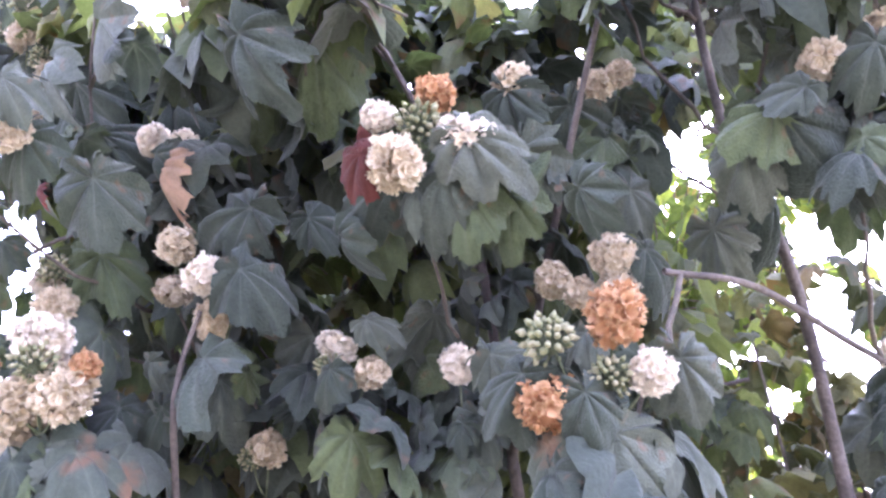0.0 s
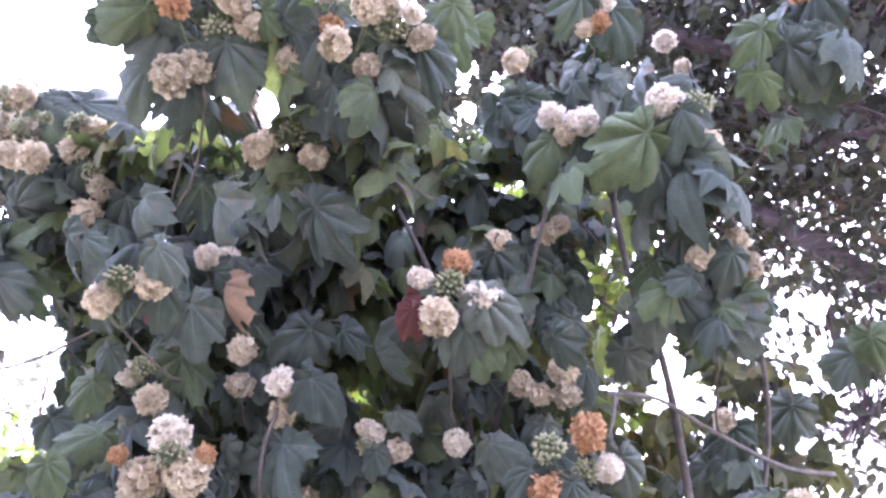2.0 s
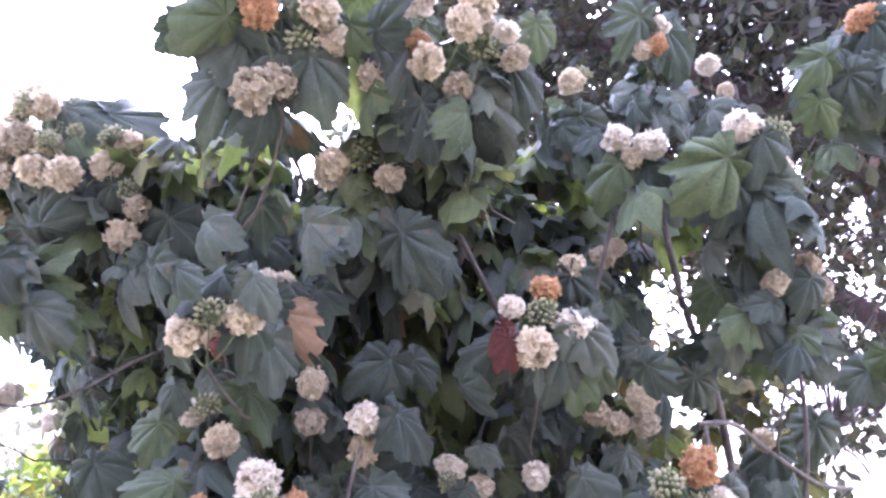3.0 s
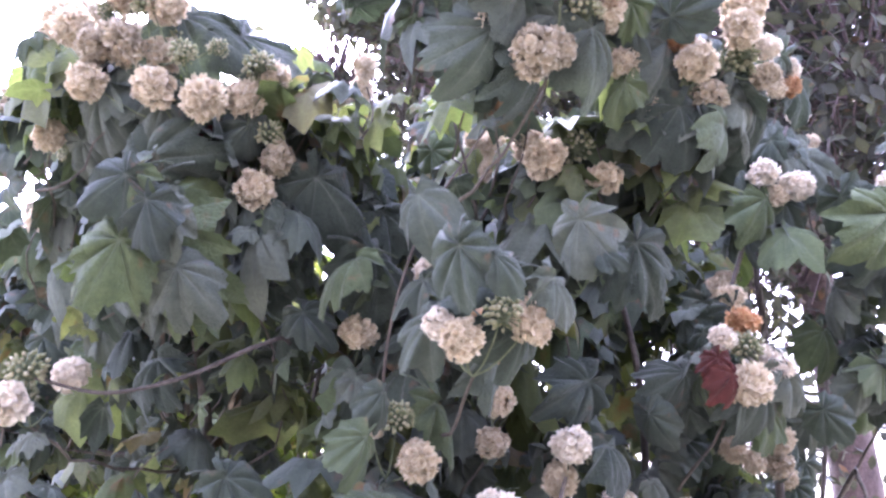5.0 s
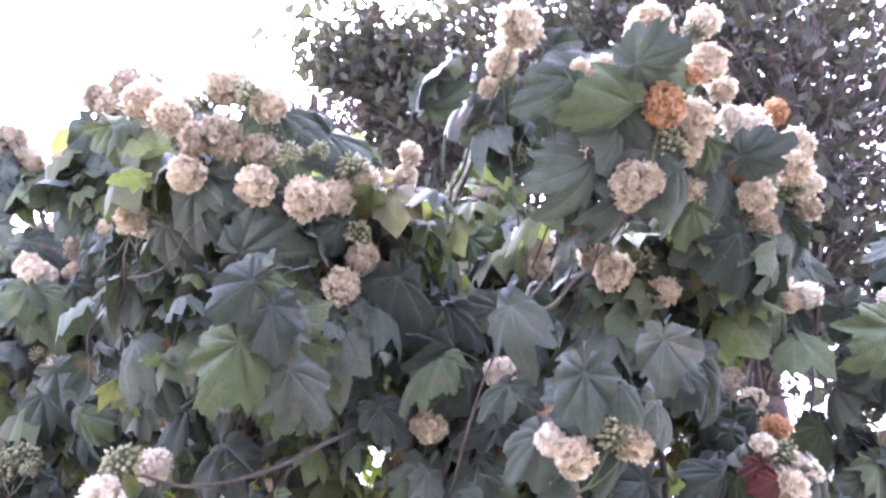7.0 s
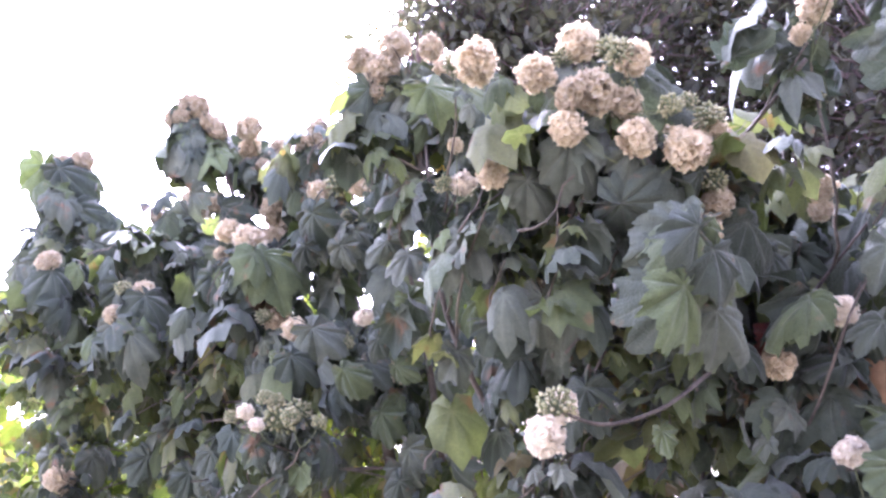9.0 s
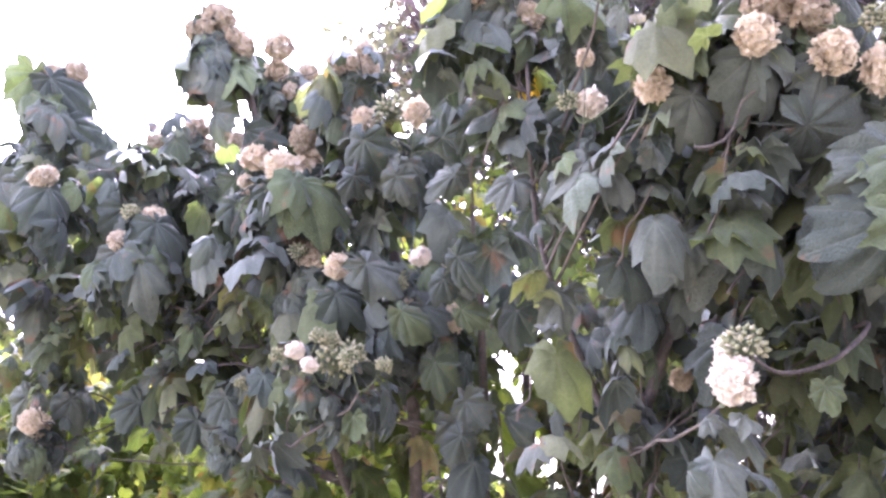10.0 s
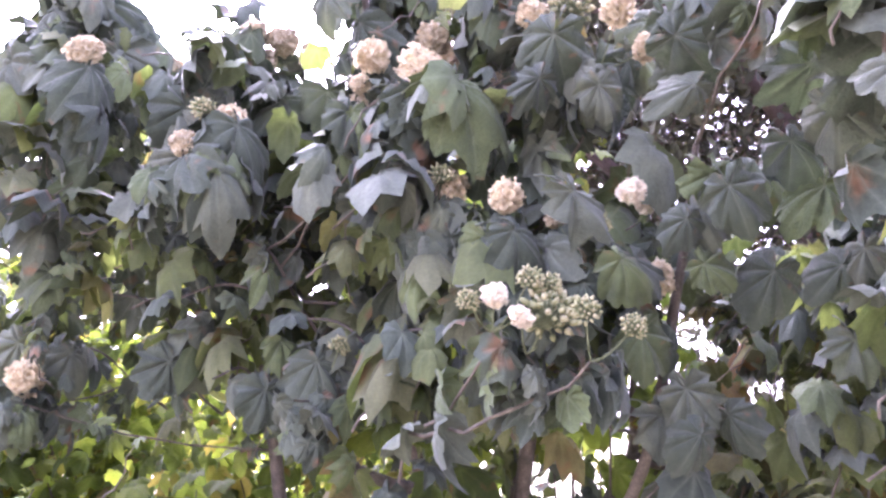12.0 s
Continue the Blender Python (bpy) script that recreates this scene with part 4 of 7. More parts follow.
def build_ground():
    s = Shape()
    edges = [-600, -150, -50] + [k * 2.0 for k in range(-10, 16)] + [60, 150, 600]
    n = len(edges)
    verts = [(x, y, 0.05 * noise.noise(Vector((x * 0.3, y * 0.3, 0)))) for y in edges for x in edges]
    s.add(verts, [(j * n + k, j * n + k + 1, (j + 1) * n + k + 1, (j + 1) * n + k) for j in range(n - 1) for k in range(n - 1)])
    tagged(new("ground", s.mesh("ground", ground_material())), "dry grass and bare soil under the shrubs, made pale to bounce light up", "ground", kind="structure")


build_ground()


def light_blocking_wall():
    """A tall plain wall behind the walk, out of view, added to cut the light on the leaf fronts."""
    m, nodes, links, skin = material("dark_blocking_wall")
    n1 = nodes.new("ShaderNodeTexNoise")
    n1.inputs["Scale"].default_value, n1.inputs["Detail"].default_value = 3.0, 8
    links.new(nodes.new("ShaderNodeTexCoord").outputs["Object"], n1.inputs["Vector"])
    r = ramp(nodes, [(0.35, (0.1, 0.1, 0.085)), (0.7, (0.17, 0.165, 0.145))])
    links.new(n1.outputs["Fac"], r.inputs[0])
    links.new(r.outputs[0], skin.inputs["Base Color"])
    skin.inputs["Roughness"].default_value = 0.9
    s = Shape()
    a, b, back = Vector((6.5, -7.1, -0.1)), Vector((-4.2, 1.0, -0.1)), Vector((-0.15, -0.2, 0))
    low = [a, b, b + back, a + back]
    s.add(low + [p + Vector((0, 0, 4.2)) for p in low], [(0, 1, 5, 4), (1, 2, 6, 5), (2, 3, 7, 6), (3, 0, 4, 7), (4, 5, 6, 7)])
    me = s.mesh("wall_light_block", m)
    me.polygons.foreach_set("use_smooth", [False] * 5)
    tagged(new("wall_light_block", me), "unseen tall plain wall added to block light from the front", "wall", kind="structure")


light_blocking_wall()

# ==== PLANTS ====

# ---- the near shrub ----
near = Shrub("flowering_shrub", (0.3, 1.75, 0.0), "large-leaved shrub hung with cream flower balls", (-0.3, -1, 0.25), VIEW_POINTS[:5], 0.92, green=0.55)
near.limb([(0.72, 1.66, 0.0), (0.7, 1.6, 1.2), (0.64, 1.5, 1.97), (0.53, 1.42, 2.26), (0.5, 1.4, 2.75)], 0.015, 0.007, "trunk")
near.limb([(0.2, 1.75, 0.0), (0.16, 1.65, 1.1), (0.1, 1.52, 1.75), (0.05, 1.45, 2.15), (-0.1, 1.4, 2.5)], 0.016, 0.005, "trunk")
near.limb([(-0.3, 1.95, 0.0), (-0.35, 1.9, 1.2), (-0.38, 1.8, 1.9), (-0.38, 1.62, 2.3), (-0.35, 1.35, 2.6)], 0.012, 0.003, "trunk")
near.limb([(0.7, 1.62, 0.6), (0.85, 1.62, 1.4), (0.95, 1.55, 1.9), (0.85, 1.4, 2.4), (0.7, 1.25, 2.8)], 0.01, 0.004)
near.limb([(0.1, 1.52, 1.7), (0.2, 1.4, 2.1), (0.3, 1.3, 2.45), (0.4, 1.2, 2.75)], 0.008, 0.004)
near.limb([(-0.38, 1.8, 1.85), (-0.6, 1.5, 2.1), (-0.62, 1.35, 2.35), (-0.55, 1.2, 2.55)], 0.0036, 0.002)
near.limb([(0.3, 1.12, 1.93), (0.45, 1.2, 1.92), (0.65, 1.35, 1.85), (1.0, 1.6, 1.74), (1.3, 1.8, 1.7)], 0.0045, 0.007)
near.limb([(-0.37, 1.27, 1.95), (-0.4, 1.28, 1.86), (-0.41, 1.3, 1.75), (-0.44, 1.5, 1.4)], 0.004, 0.006)
near.leaf((-0.200, 1.294, 2.440), (-0.206, 1.314, 2.264), (0.02, -1.00, -0.04))
near.leaf((-0.297, 1.333, 2.463), (-0.337, 1.365, 2.262), (0.06, -0.80, -0.60))
near.leaf((-0.365, 1.170, 2.530), (-0.371, 1.172, 2.417), (0.13, -0.98, -0.12))
near.leaf((-0.268, 1.188, 2.493), (-0.198, 1.184, 2.365), (0.07, -0.99, -0.10))
near.leaf((-0.141, 1.229, 2.507), (-0.058, 1.220, 2.388), (-0.02, -1.00, -0.09))
near.leaf((-0.247, 1.039, 2.582), (-0.214, 1.039, 2.458), (0.05, -0.76, -0.64))
near.leaf((-0.145, 1.019, 2.603), (-0.086, 1.025, 2.445), (-0.01, -0.75, -0.66))
near.leaf((-0.461, 1.034, 2.670), (-0.434, 1.041, 2.526), (0.16, -0.73, -0.67))
near.leaf((-0.553, 1.014, 2.691), (-0.680, 1.018, 2.628), (0.23, -0.80, -0.56))
near.leaf((-0.333, 1.052, 2.726), (-0.309, 1.049, 2.619), (0.09, -0.72, -0.69))
near.leaf((-0.051, 1.089, 2.761), (0.004, 1.082, 2.647), (-0.08, -0.96, -0.27))
near.leaf((0.045, 1.174, 2.780), (0.103, 1.169, 2.660), (-0.14, -0.96, -0.25))
near.leaf((-0.563, 1.555, 2.481), (-0.446, 1.532, 2.395), (0.21, -0.98, -0.00))
near.leaf((-0.382, 1.575, 2.503), (-0.424, 1.581, 2.396), (0.11, -0.99, -0.01))
near.leaf((-0.646, 1.446, 2.355), (-0.520, 1.426, 2.254), (0.27, -0.96, 0.04))
near.leaf((-0.481, 1.431, 2.323), (-0.373, 1.396, 2.283), (0.18, -0.98, 0.05))
near.leaf((-0.627, 1.096, 2.261), (-0.725, 1.097, 2.197), (0.27, -0.81, 0.52))
near.leaf((-0.580, 1.044, 2.237), (-0.533, 1.024, 2.171), (0.29, -0.95, 0.04))
near.leaf((-0.634, 1.085, 2.191), (-0.671, 1.087, 2.097), (0.30, -0.88, -0.37))
near.leaf((-0.581, 1.112, 2.182), (-0.590, 1.112, 2.079), (0.28, -0.96, 0.08))
near.leaf((-0.545, 1.242, 2.170), (-0.529, 1.247, 2.036), (0.24, -0.97, 0.11))
near.leaf((-0.471, 1.233, 2.196), (-0.410, 1.216, 2.113), (0.19, -0.98, 0.09))
near.leaf((-0.579, 1.356, 2.080), (-0.526, 1.352, 1.957), (0.24, -0.96, 0.17))
near.leaf((-0.297, 1.271, 2.115), (-0.412, 1.273, 2.056), (0.08, -0.99, 0.14))
near.leaf((-0.300, 1.234, 2.002), (-0.215, 1.215, 1.918), (0.09, -0.98, 0.20))
near.leaf((-0.674, 1.276, 2.140), (-0.683, 1.280, 2.024), (0.30, -0.94, 0.13))
near.leaf((-0.098, 1.106, 2.118), (-0.078, 1.096, 2.034), (-0.05, -0.99, 0.11), "maroon")
near.leaf((0.053, 1.098, 2.132), (0.147, 1.078, 2.049), (-0.15, -0.98, 0.10))
near.leaf((0.020, 1.119, 2.090), (-0.045, 1.125, 1.990), (-0.13, -0.98, 0.13))
near.leaf((0.048, 1.133, 2.063), (0.033, 1.134, 1.958), (-0.15, -0.98, 0.15))
near.leaf((0.110, 1.161, 2.067), (0.097, 1.163, 1.960), (-0.18, -0.97, 0.15))
near.leaf((0.123, 1.236, 2.277), (0.133, 1.232, 2.175), (-0.19, -0.98, 0.04))
near.leaf((0.247, 1.395, 2.328), (0.305, 1.388, 2.213), (-0.24, -0.97, 0.05))
near.leaf((0.315, 1.304, 2.121), (0.338, 1.298, 2.025), (-0.25, -0.82, 0.52))
near.leaf((0.288, 1.329, 2.123), (0.235, 1.325, 2.053), (-0.23, -0.82, 0.52))
near.leaf((0.315, 1.258, 2.003), (0.370, 1.247, 1.906), (-0.29, -0.94, 0.21))
near.leaf((0.431, 1.284, 2.038), (0.473, 1.275, 1.941), (-0.35, -0.92, 0.19))
near.leaf((0.493, 1.116, 2.141), (0.557, 1.114, 2.008), (-0.42, -0.90, 0.12))
near.leaf((0.482, 1.114, 2.153), (0.385, 1.111, 2.101), (-0.41, -0.90, 0.11))
near.leaf((0.448, 1.151, 2.115), (0.448, 1.151, 2.007), (-0.39, -0.91, 0.14))
near.leaf((0.514, 1.084, 2.168), (0.449, 1.076, 2.119), (-0.44, -0.89, 0.10))
near.leaf((0.601, 1.049, 2.209), (0.559, 1.047, 2.126), (-0.49, -0.87, 0.08))
near.leaf((0.653, 1.126, 2.134), (0.658, 1.129, 2.014), (-0.49, -0.86, 0.14))
near.leaf((0.495, 0.978, 2.513), (0.446, 0.987, 2.398), (-0.39, -0.75, -0.53))
near.leaf((0.428, 1.019, 2.477), (0.301, 1.040, 2.361), (-0.41, -0.91, -0.10))
near.leaf((0.458, 1.050, 2.429), (0.409, 1.059, 2.313), (-0.33, -0.72, -0.61))
near.leaf((0.551, 1.035, 2.435), (0.566, 1.038, 2.309), (-0.47, -0.88, -0.06))
near.leaf((0.578, 1.050, 2.442), (0.641, 1.043, 2.327), (-0.48, -0.87, -0.06))
near.leaf((0.545, 1.092, 2.351), (0.555, 1.090, 2.246), (-0.39, -0.77, -0.51))
near.leaf((0.352, 1.209, 2.549), (0.322, 1.218, 2.426), (-0.32, -0.94, -0.10))
near.leaf((0.288, 1.219, 2.546), (0.208, 1.231, 2.436), (-0.28, -0.95, -0.10))
near.leaf((0.450, 1.211, 2.676), (0.490, 1.197, 2.595), (-0.37, -0.91, -0.15))
near.leaf((0.809, 0.999, 2.695), (0.843, 1.000, 2.565), (-0.59, -0.79, -0.17))
near.leaf((0.746, 1.043, 2.645), (0.782, 1.034, 2.550), (-0.42, -0.62, -0.66))
near.leaf((0.743, 0.997, 2.734), (0.665, 1.001, 2.650), (-0.56, -0.80, -0.20))
near.leaf((0.162, 0.994, 1.765), (0.186, 0.981, 1.690), (-0.23, -0.91, 0.33))
near.leaf((0.281, 1.037, 1.803), (0.299, 1.029, 1.714), (-0.30, -0.90, 0.31))
near.leaf((0.097, 1.027, 1.793), (0.032, 1.023, 1.730), (-0.18, -0.93, 0.32))
near.leaf((0.069, 1.212, 1.849), (0.152, 1.175, 1.826), (-0.15, -0.95, 0.29))
near.leaf((-0.167, 1.259, 1.847), (-0.190, 1.248, 1.787), (0.00, -0.96, 0.29))
near.leaf((-0.118, 1.301, 1.928), (-0.061, 1.268, 1.904), (-0.03, -0.97, 0.24))
near.leaf((-0.228, 1.420, 1.932), (-0.205, 1.418, 1.820), (0.04, -0.97, 0.25))
near.leaf((-0.390, 1.433, 1.867), (-0.339, 1.430, 1.745), (0.12, -0.95, 0.28))
near.leaf((-0.563, 1.444, 1.950), (-0.547, 1.445, 1.827), (0.22, -0.95, 0.24))
near.leaf((-0.716, 1.274, 1.781), (-0.789, 1.267, 1.735), (0.32, -0.92, -0.20))
near.leaf((-0.883, 1.520, 1.971), (-0.790, 1.492, 1.915), (0.36, -0.90, 0.24))
near.leaf((-0.060, 1.211, 2.030), (-0.131, 1.208, 1.964), (-0.07, -0.98, 0.18))
near.leaf((-0.224, 1.363, 2.127), (-0.175, 1.349, 2.046), (0.03, -0.99, 0.14))
near.leaf((-0.066, 1.235, 2.131), (-0.173, 1.229, 2.096), (-0.06, -0.99, 0.12))
near.leaf((0.227, 1.331, 2.875), (0.120, 1.350, 2.754), (-0.23, -0.95, -0.23))
near.leaf((0.253, 1.303, 2.712), (0.326, 1.290, 2.613), (-0.25, -0.95, -0.16))
near.leaf((0.447, 1.263, 2.755), (0.368, 1.269, 2.663), (-0.36, -0.92, -0.18))
near.leaf((0.398, 1.189, 2.941), (0.326, 1.212, 2.817), (-0.49, -0.85, -0.19))
near.leaf((0.484, 1.204, 2.922), (0.525, 1.209, 2.759), (-0.52, -0.84, -0.17))
near.leaf((0.873, 0.952, 2.819), (0.848, 0.970, 2.673), (-0.71, -0.69, -0.11))
near.leaf((0.826, 1.028, 2.784), (0.709, 1.053, 2.697), (-0.68, -0.73, -0.09))
near.leaf((0.917, 1.069, 2.748), (0.838, 1.097, 2.615), (-0.55, -0.57, -0.61))
near.leaf((-0.537, 0.960, 2.739), (-0.485, 0.946, 2.633), (0.03, -0.74, -0.67))
near.leaf((-0.616, 1.016, 2.731), (-0.717, 1.033, 2.653), (0.07, -0.80, -0.60))
near.leaf((-0.261, 1.035, 2.712), (-0.291, 1.056, 2.561), (-0.12, -0.76, -0.64))
near.leaf((-0.145, 1.035, 2.609), (-0.177, 1.049, 2.483), (-0.19, -0.78, -0.60))
near.leaf((0.154, 1.404, 2.973), (0.207, 1.351, 2.998), (-0.33, -0.92, -0.18))
near.leaf((0.066, 1.331, 2.958), (0.129, 1.327, 2.806), (-0.30, -0.93, -0.20))
near.leaf((0.869, 1.603, 1.855), (0.786, 1.628, 1.736), (-0.53, -0.78, 0.33))
near.leaf((1.152, 1.728, 1.909), (1.112, 1.751, 1.758), (-0.58, -0.75, 0.32))
near.leaf((1.405, 1.725, 2.057), (1.309, 1.754, 1.937), (-0.65, -0.71, 0.27))
near.leaf((1.381, 1.612, 2.096), (1.407, 1.616, 1.953), (-0.66, -0.70, 0.26))
near.leaf((0.709, 1.475, 2.012), (0.749, 1.470, 1.887), (-0.52, -0.81, 0.27))
near.leaf((-0.519, 1.058, 2.684), (-0.542, 1.062, 2.582), (0.02, -0.99, -0.17))
near.leaf((-0.736, 1.055, 2.269), (-0.735, 1.055, 2.166), (-0.75, -0.62, 0.21))
near.leaf((-0.702, 1.021, 2.251), (-0.684, 0.982, 2.204), (-0.62, -0.47, 0.62))
near.leaf((-0.616, 1.323, 2.285), (-0.680, 1.364, 2.223), (-0.58, -0.58, 0.57))
near.leaf((-0.617, 1.299, 2.278), (-0.630, 1.300, 2.201), (-0.69, -0.68, 0.23))
near.leaf((-0.697, 1.418, 2.335), (-0.790, 1.484, 2.273), (-0.56, -0.67, 0.49))
near.leaf((-0.674, 1.365, 2.309), (-0.735, 1.394, 2.270), (-0.58, -0.65, 0.49))
near.leaf((-0.296, 1.372, 2.517), (-0.427, 1.510, 2.366), (-0.78, -0.62, 0.12))
near.leaf((-0.324, 1.407, 2.492), (-0.326, 1.436, 2.326), (-0.76, -0.64, 0.13))
near.leaf((-0.370, 1.276, 2.500), (-0.355, 1.270, 2.383), (-0.79, -0.60, 0.11))
near.leaf((-0.263, 1.419, 2.626), (-0.364, 1.502, 2.541), (-0.65, -0.53, 0.54))
near.leaf((-0.281, 1.215, 2.566), (-0.245, 1.197, 2.429), (-0.83, -0.55, 0.08))
near.leaf((-0.458, 1.638, 2.522), (-0.396, 1.574, 2.441), (-0.65, -0.75, 0.12))
near.leaf((-0.496, 1.730, 2.552), (-0.455, 1.691, 2.455), (-0.62, -0.78, 0.11))
near.leaf((-0.633, 1.099, 2.804), (-0.730, 1.175, 2.733), (-0.62, -0.48, -0.62))
near.leaf((-0.641, 1.168, 2.759), (-0.624, 1.152, 2.658), (-0.61, -0.53, -0.59))
near.leaf((-0.595, 0.982, 2.797), (-0.557, 0.915, 2.773), (-0.84, -0.54, 0.00))
near.leaf((-0.279, 0.955, 2.765), (-0.244, 0.906, 2.706), (-0.86, -0.40, 0.30))
near.leaf((-0.595, 1.002, 2.748), (-0.642, 1.030, 2.681), (-0.83, -0.54, 0.15))
near.leaf((0.298, 1.205, 2.574), (0.188, 1.310, 2.459), (-0.84, -0.38, -0.39))
near.leaf((0.415, 1.106, 2.539), (0.449, 1.090, 2.402), (-0.92, -0.35, 0.16))
near.leaf((0.531, 1.085, 2.508), (0.560, 1.072, 2.375), (-0.93, -0.32, 0.18))
near.leaf((-0.284, 1.138, 2.348), (-0.236, 1.113, 2.205), (-0.84, -0.51, 0.20))
near.leaf((-0.476, 1.085, 2.351), (-0.488, 1.099, 2.245), (-0.82, -0.54, 0.18))
near.leaf((-0.444, 1.076, 2.304), (-0.423, 1.032, 2.264), (-0.82, -0.52, 0.21))
near.leaf((-0.704, 1.171, 2.191), (-0.763, 1.211, 2.123), (-0.70, -0.65, 0.28))
near.leaf((-0.666, 1.147, 2.166), (-0.637, 1.106, 2.100), (-0.72, -0.62, 0.30))
near.leaf((-0.193, 1.084, 2.675), (-0.170, 1.072, 2.553), (-0.77, -0.41, -0.49))
near.leaf((-0.337, 1.080, 2.625), (-0.371, 1.104, 2.542), (-0.86, -0.50, 0.02))
near.leaf((-0.654, 1.450, 2.265), (-0.607, 1.405, 2.173), (-0.63, -0.74, 0.24))
near.leaf((-0.736, 1.556, 2.256), (-0.693, 1.501, 2.192), (-0.56, -0.79, 0.25))
near.leaf((-0.460, 1.149, 2.893), (-0.476, 1.204, 2.694), (-0.61, -0.43, -0.67))
near.leaf((-0.562, 1.224, 2.962), (-0.547, 1.211, 2.859), (-0.54, -0.46, -0.70))
near.leaf((-0.101, 1.127, 2.150), (-0.142, 1.148, 2.085), (-0.84, -0.44, 0.32), "maroon")
near.leaf((-0.651, 1.273, 2.169), (-0.639, 1.232, 2.141), (-0.68, -0.67, 0.30), "maroon")
near.leaf((-0.806, 1.669, 2.296), (-0.815, 1.660, 2.225), (-0.82, -0.53, 0.23))
near.leaf((-0.300, 1.385, 2.619), (-0.410, 1.469, 2.527), (-0.79, -0.25, 0.56))
near.leaf((-0.623, 1.469, 2.315), (-0.679, 1.499, 2.247), (-0.83, -0.36, 0.43))
near.leaf((-0.540, 1.429, 2.222), (-0.635, 1.484, 2.180), (-0.90, -0.35, 0.27))
near.leaf((-0.512, 1.387, 2.277), (-0.514, 1.371, 2.206), (-0.91, -0.33, 0.25))
near.leaf((-0.558, 1.466, 2.157), (-0.653, 1.531, 2.083), (-0.80, -0.34, 0.50))
near.leaf((0.539, 1.085, 2.707), (0.505, 1.117, 2.585), (-0.94, -0.35, 0.05))
near.leaf((0.202, 1.005, 2.164), (0.131, 1.054, 2.074), (-0.90, -0.35, 0.27))
near.leaf((0.201, 1.112, 2.053), (0.238, 1.072, 1.973), (-0.86, -0.39, 0.32))
near.leaf((-0.151, 1.258, 2.054), (-0.129, 1.232, 1.968), (-0.78, -0.54, 0.32))
near.leaf((-0.612, 1.133, 2.084), (-0.615, 1.125, 2.003), (-0.70, -0.65, 0.30))
near.leaf((-0.694, 1.155, 2.131), (-0.739, 1.168, 2.082), (-0.67, -0.70, 0.26))
near.leaf((-0.622, 1.491, 2.147), (-0.662, 1.506, 2.085), (-0.57, -0.78, 0.27))
near.leaf((-0.552, 1.554, 2.289), (-0.607, 1.547, 2.222), (0.25, -0.97, 0.07), "maroon")
near.leaf((-0.263, 1.049, 2.652), (-0.298, 1.070, 2.503), (-0.13, -0.82, -0.55))
near.leaf((-0.193, 1.038, 2.628), (-0.212, 1.057, 2.473), (-0.17, -0.82, -0.54))
near.leaf((-0.117, 1.018, 2.628), (-0.143, 1.039, 2.473), (-0.22, -0.81, -0.54))
near.leaf((-0.069, 0.997, 2.658), (-0.045, 1.004, 2.504), (-0.24, -0.79, -0.56))
near.leaf((-0.309, 1.047, 2.702), (-0.360, 1.061, 2.588), (-0.10, -0.81, -0.58))
near.leaf((-0.227, 1.031, 2.683), (-0.257, 1.044, 2.556), (-0.15, -0.81, -0.57))
near.leaf((-0.622, 1.098, 2.650), (-0.655, 1.110, 2.529), (0.08, -0.84, -0.54))
near.leaf((-0.543, 1.088, 2.615), (-0.552, 1.093, 2.496), (0.03, -0.85, -0.53))
near.leaf((-0.469, 1.069, 2.614), (-0.448, 1.064, 2.504), (-0.01, -0.84, -0.54))
near.leaf((-0.683, 1.084, 2.750), (-0.747, 1.089, 2.684), (0.11, -0.80, -0.59))
near.leaf((-0.587, 1.067, 2.725), (-0.620, 1.080, 2.601), (0.06, -0.81, -0.58))
near.leaf((-0.613, 1.050, 2.753), (-0.717, 1.058, 2.668), (0.08, -0.84, -0.53))
near.leaf((-0.518, 1.081, 2.787), (-0.600, 1.109, 2.683), (0.02, -0.84, -0.54))
near.leaf((-0.507, 1.095, 2.727), (-0.453, 1.128, 2.612), (0.01, -0.86, -0.51))
near.leaf((-0.546, 1.188, 2.660), (-0.562, 1.210, 2.550), (0.03, -0.89, -0.46))
near.leaf((-0.461, 1.187, 2.662), (-0.499, 1.212, 2.549), (-0.02, -0.89, -0.46))
near.leaf((-0.255, 1.081, 2.718), (-0.293, 1.147, 2.548), (-0.14, -0.85, -0.50))
near.leaf((-0.175, 1.129, 2.649), (-0.172, 1.159, 2.524), (-0.18, -0.87, -0.46))
near.leaf((-0.099, 1.095, 2.635), (-0.077, 1.116, 2.521), (-0.23, -0.86, -0.46))
near.leaf((-0.074, 1.052, 2.739), (-0.011, 1.062, 2.635), (-0.24, -0.83, -0.51))
near.leaf((-0.224, 1.082, 2.806), (-0.282, 1.118, 2.710), (-0.15, -0.83, -0.54))
near.leaf((-0.348, 1.139, 2.740), (-0.400, 1.175, 2.624), (-0.08, -0.86, -0.50))
near.leaf((-0.349, 1.074, 2.843), (-0.313, 1.113, 2.726), (-0.08, -0.82, -0.56))
near.leaf((0.023, 1.030, 2.782), (0.033, 1.049, 2.693), (-0.29, -0.80, -0.53))
near.leaf((-0.490, 1.378, 2.244), (-0.473, 1.295, 2.160), (-0.90, -0.43, 0.30), "tan")
near.leaf((-0.650, 0.978, 2.776), (-0.619, 0.882, 2.777), (-0.72, -0.48, -0.50), keep=True)
near.leaf((-0.341, 0.966, 2.695), (-0.325, 0.868, 2.700), (-0.83, -0.41, -0.38), keep=True)
near.leaf((-0.605, 1.049, 2.738), (-0.572, 1.003, 2.690), (-0.72, -0.52, -0.46), keep=True)
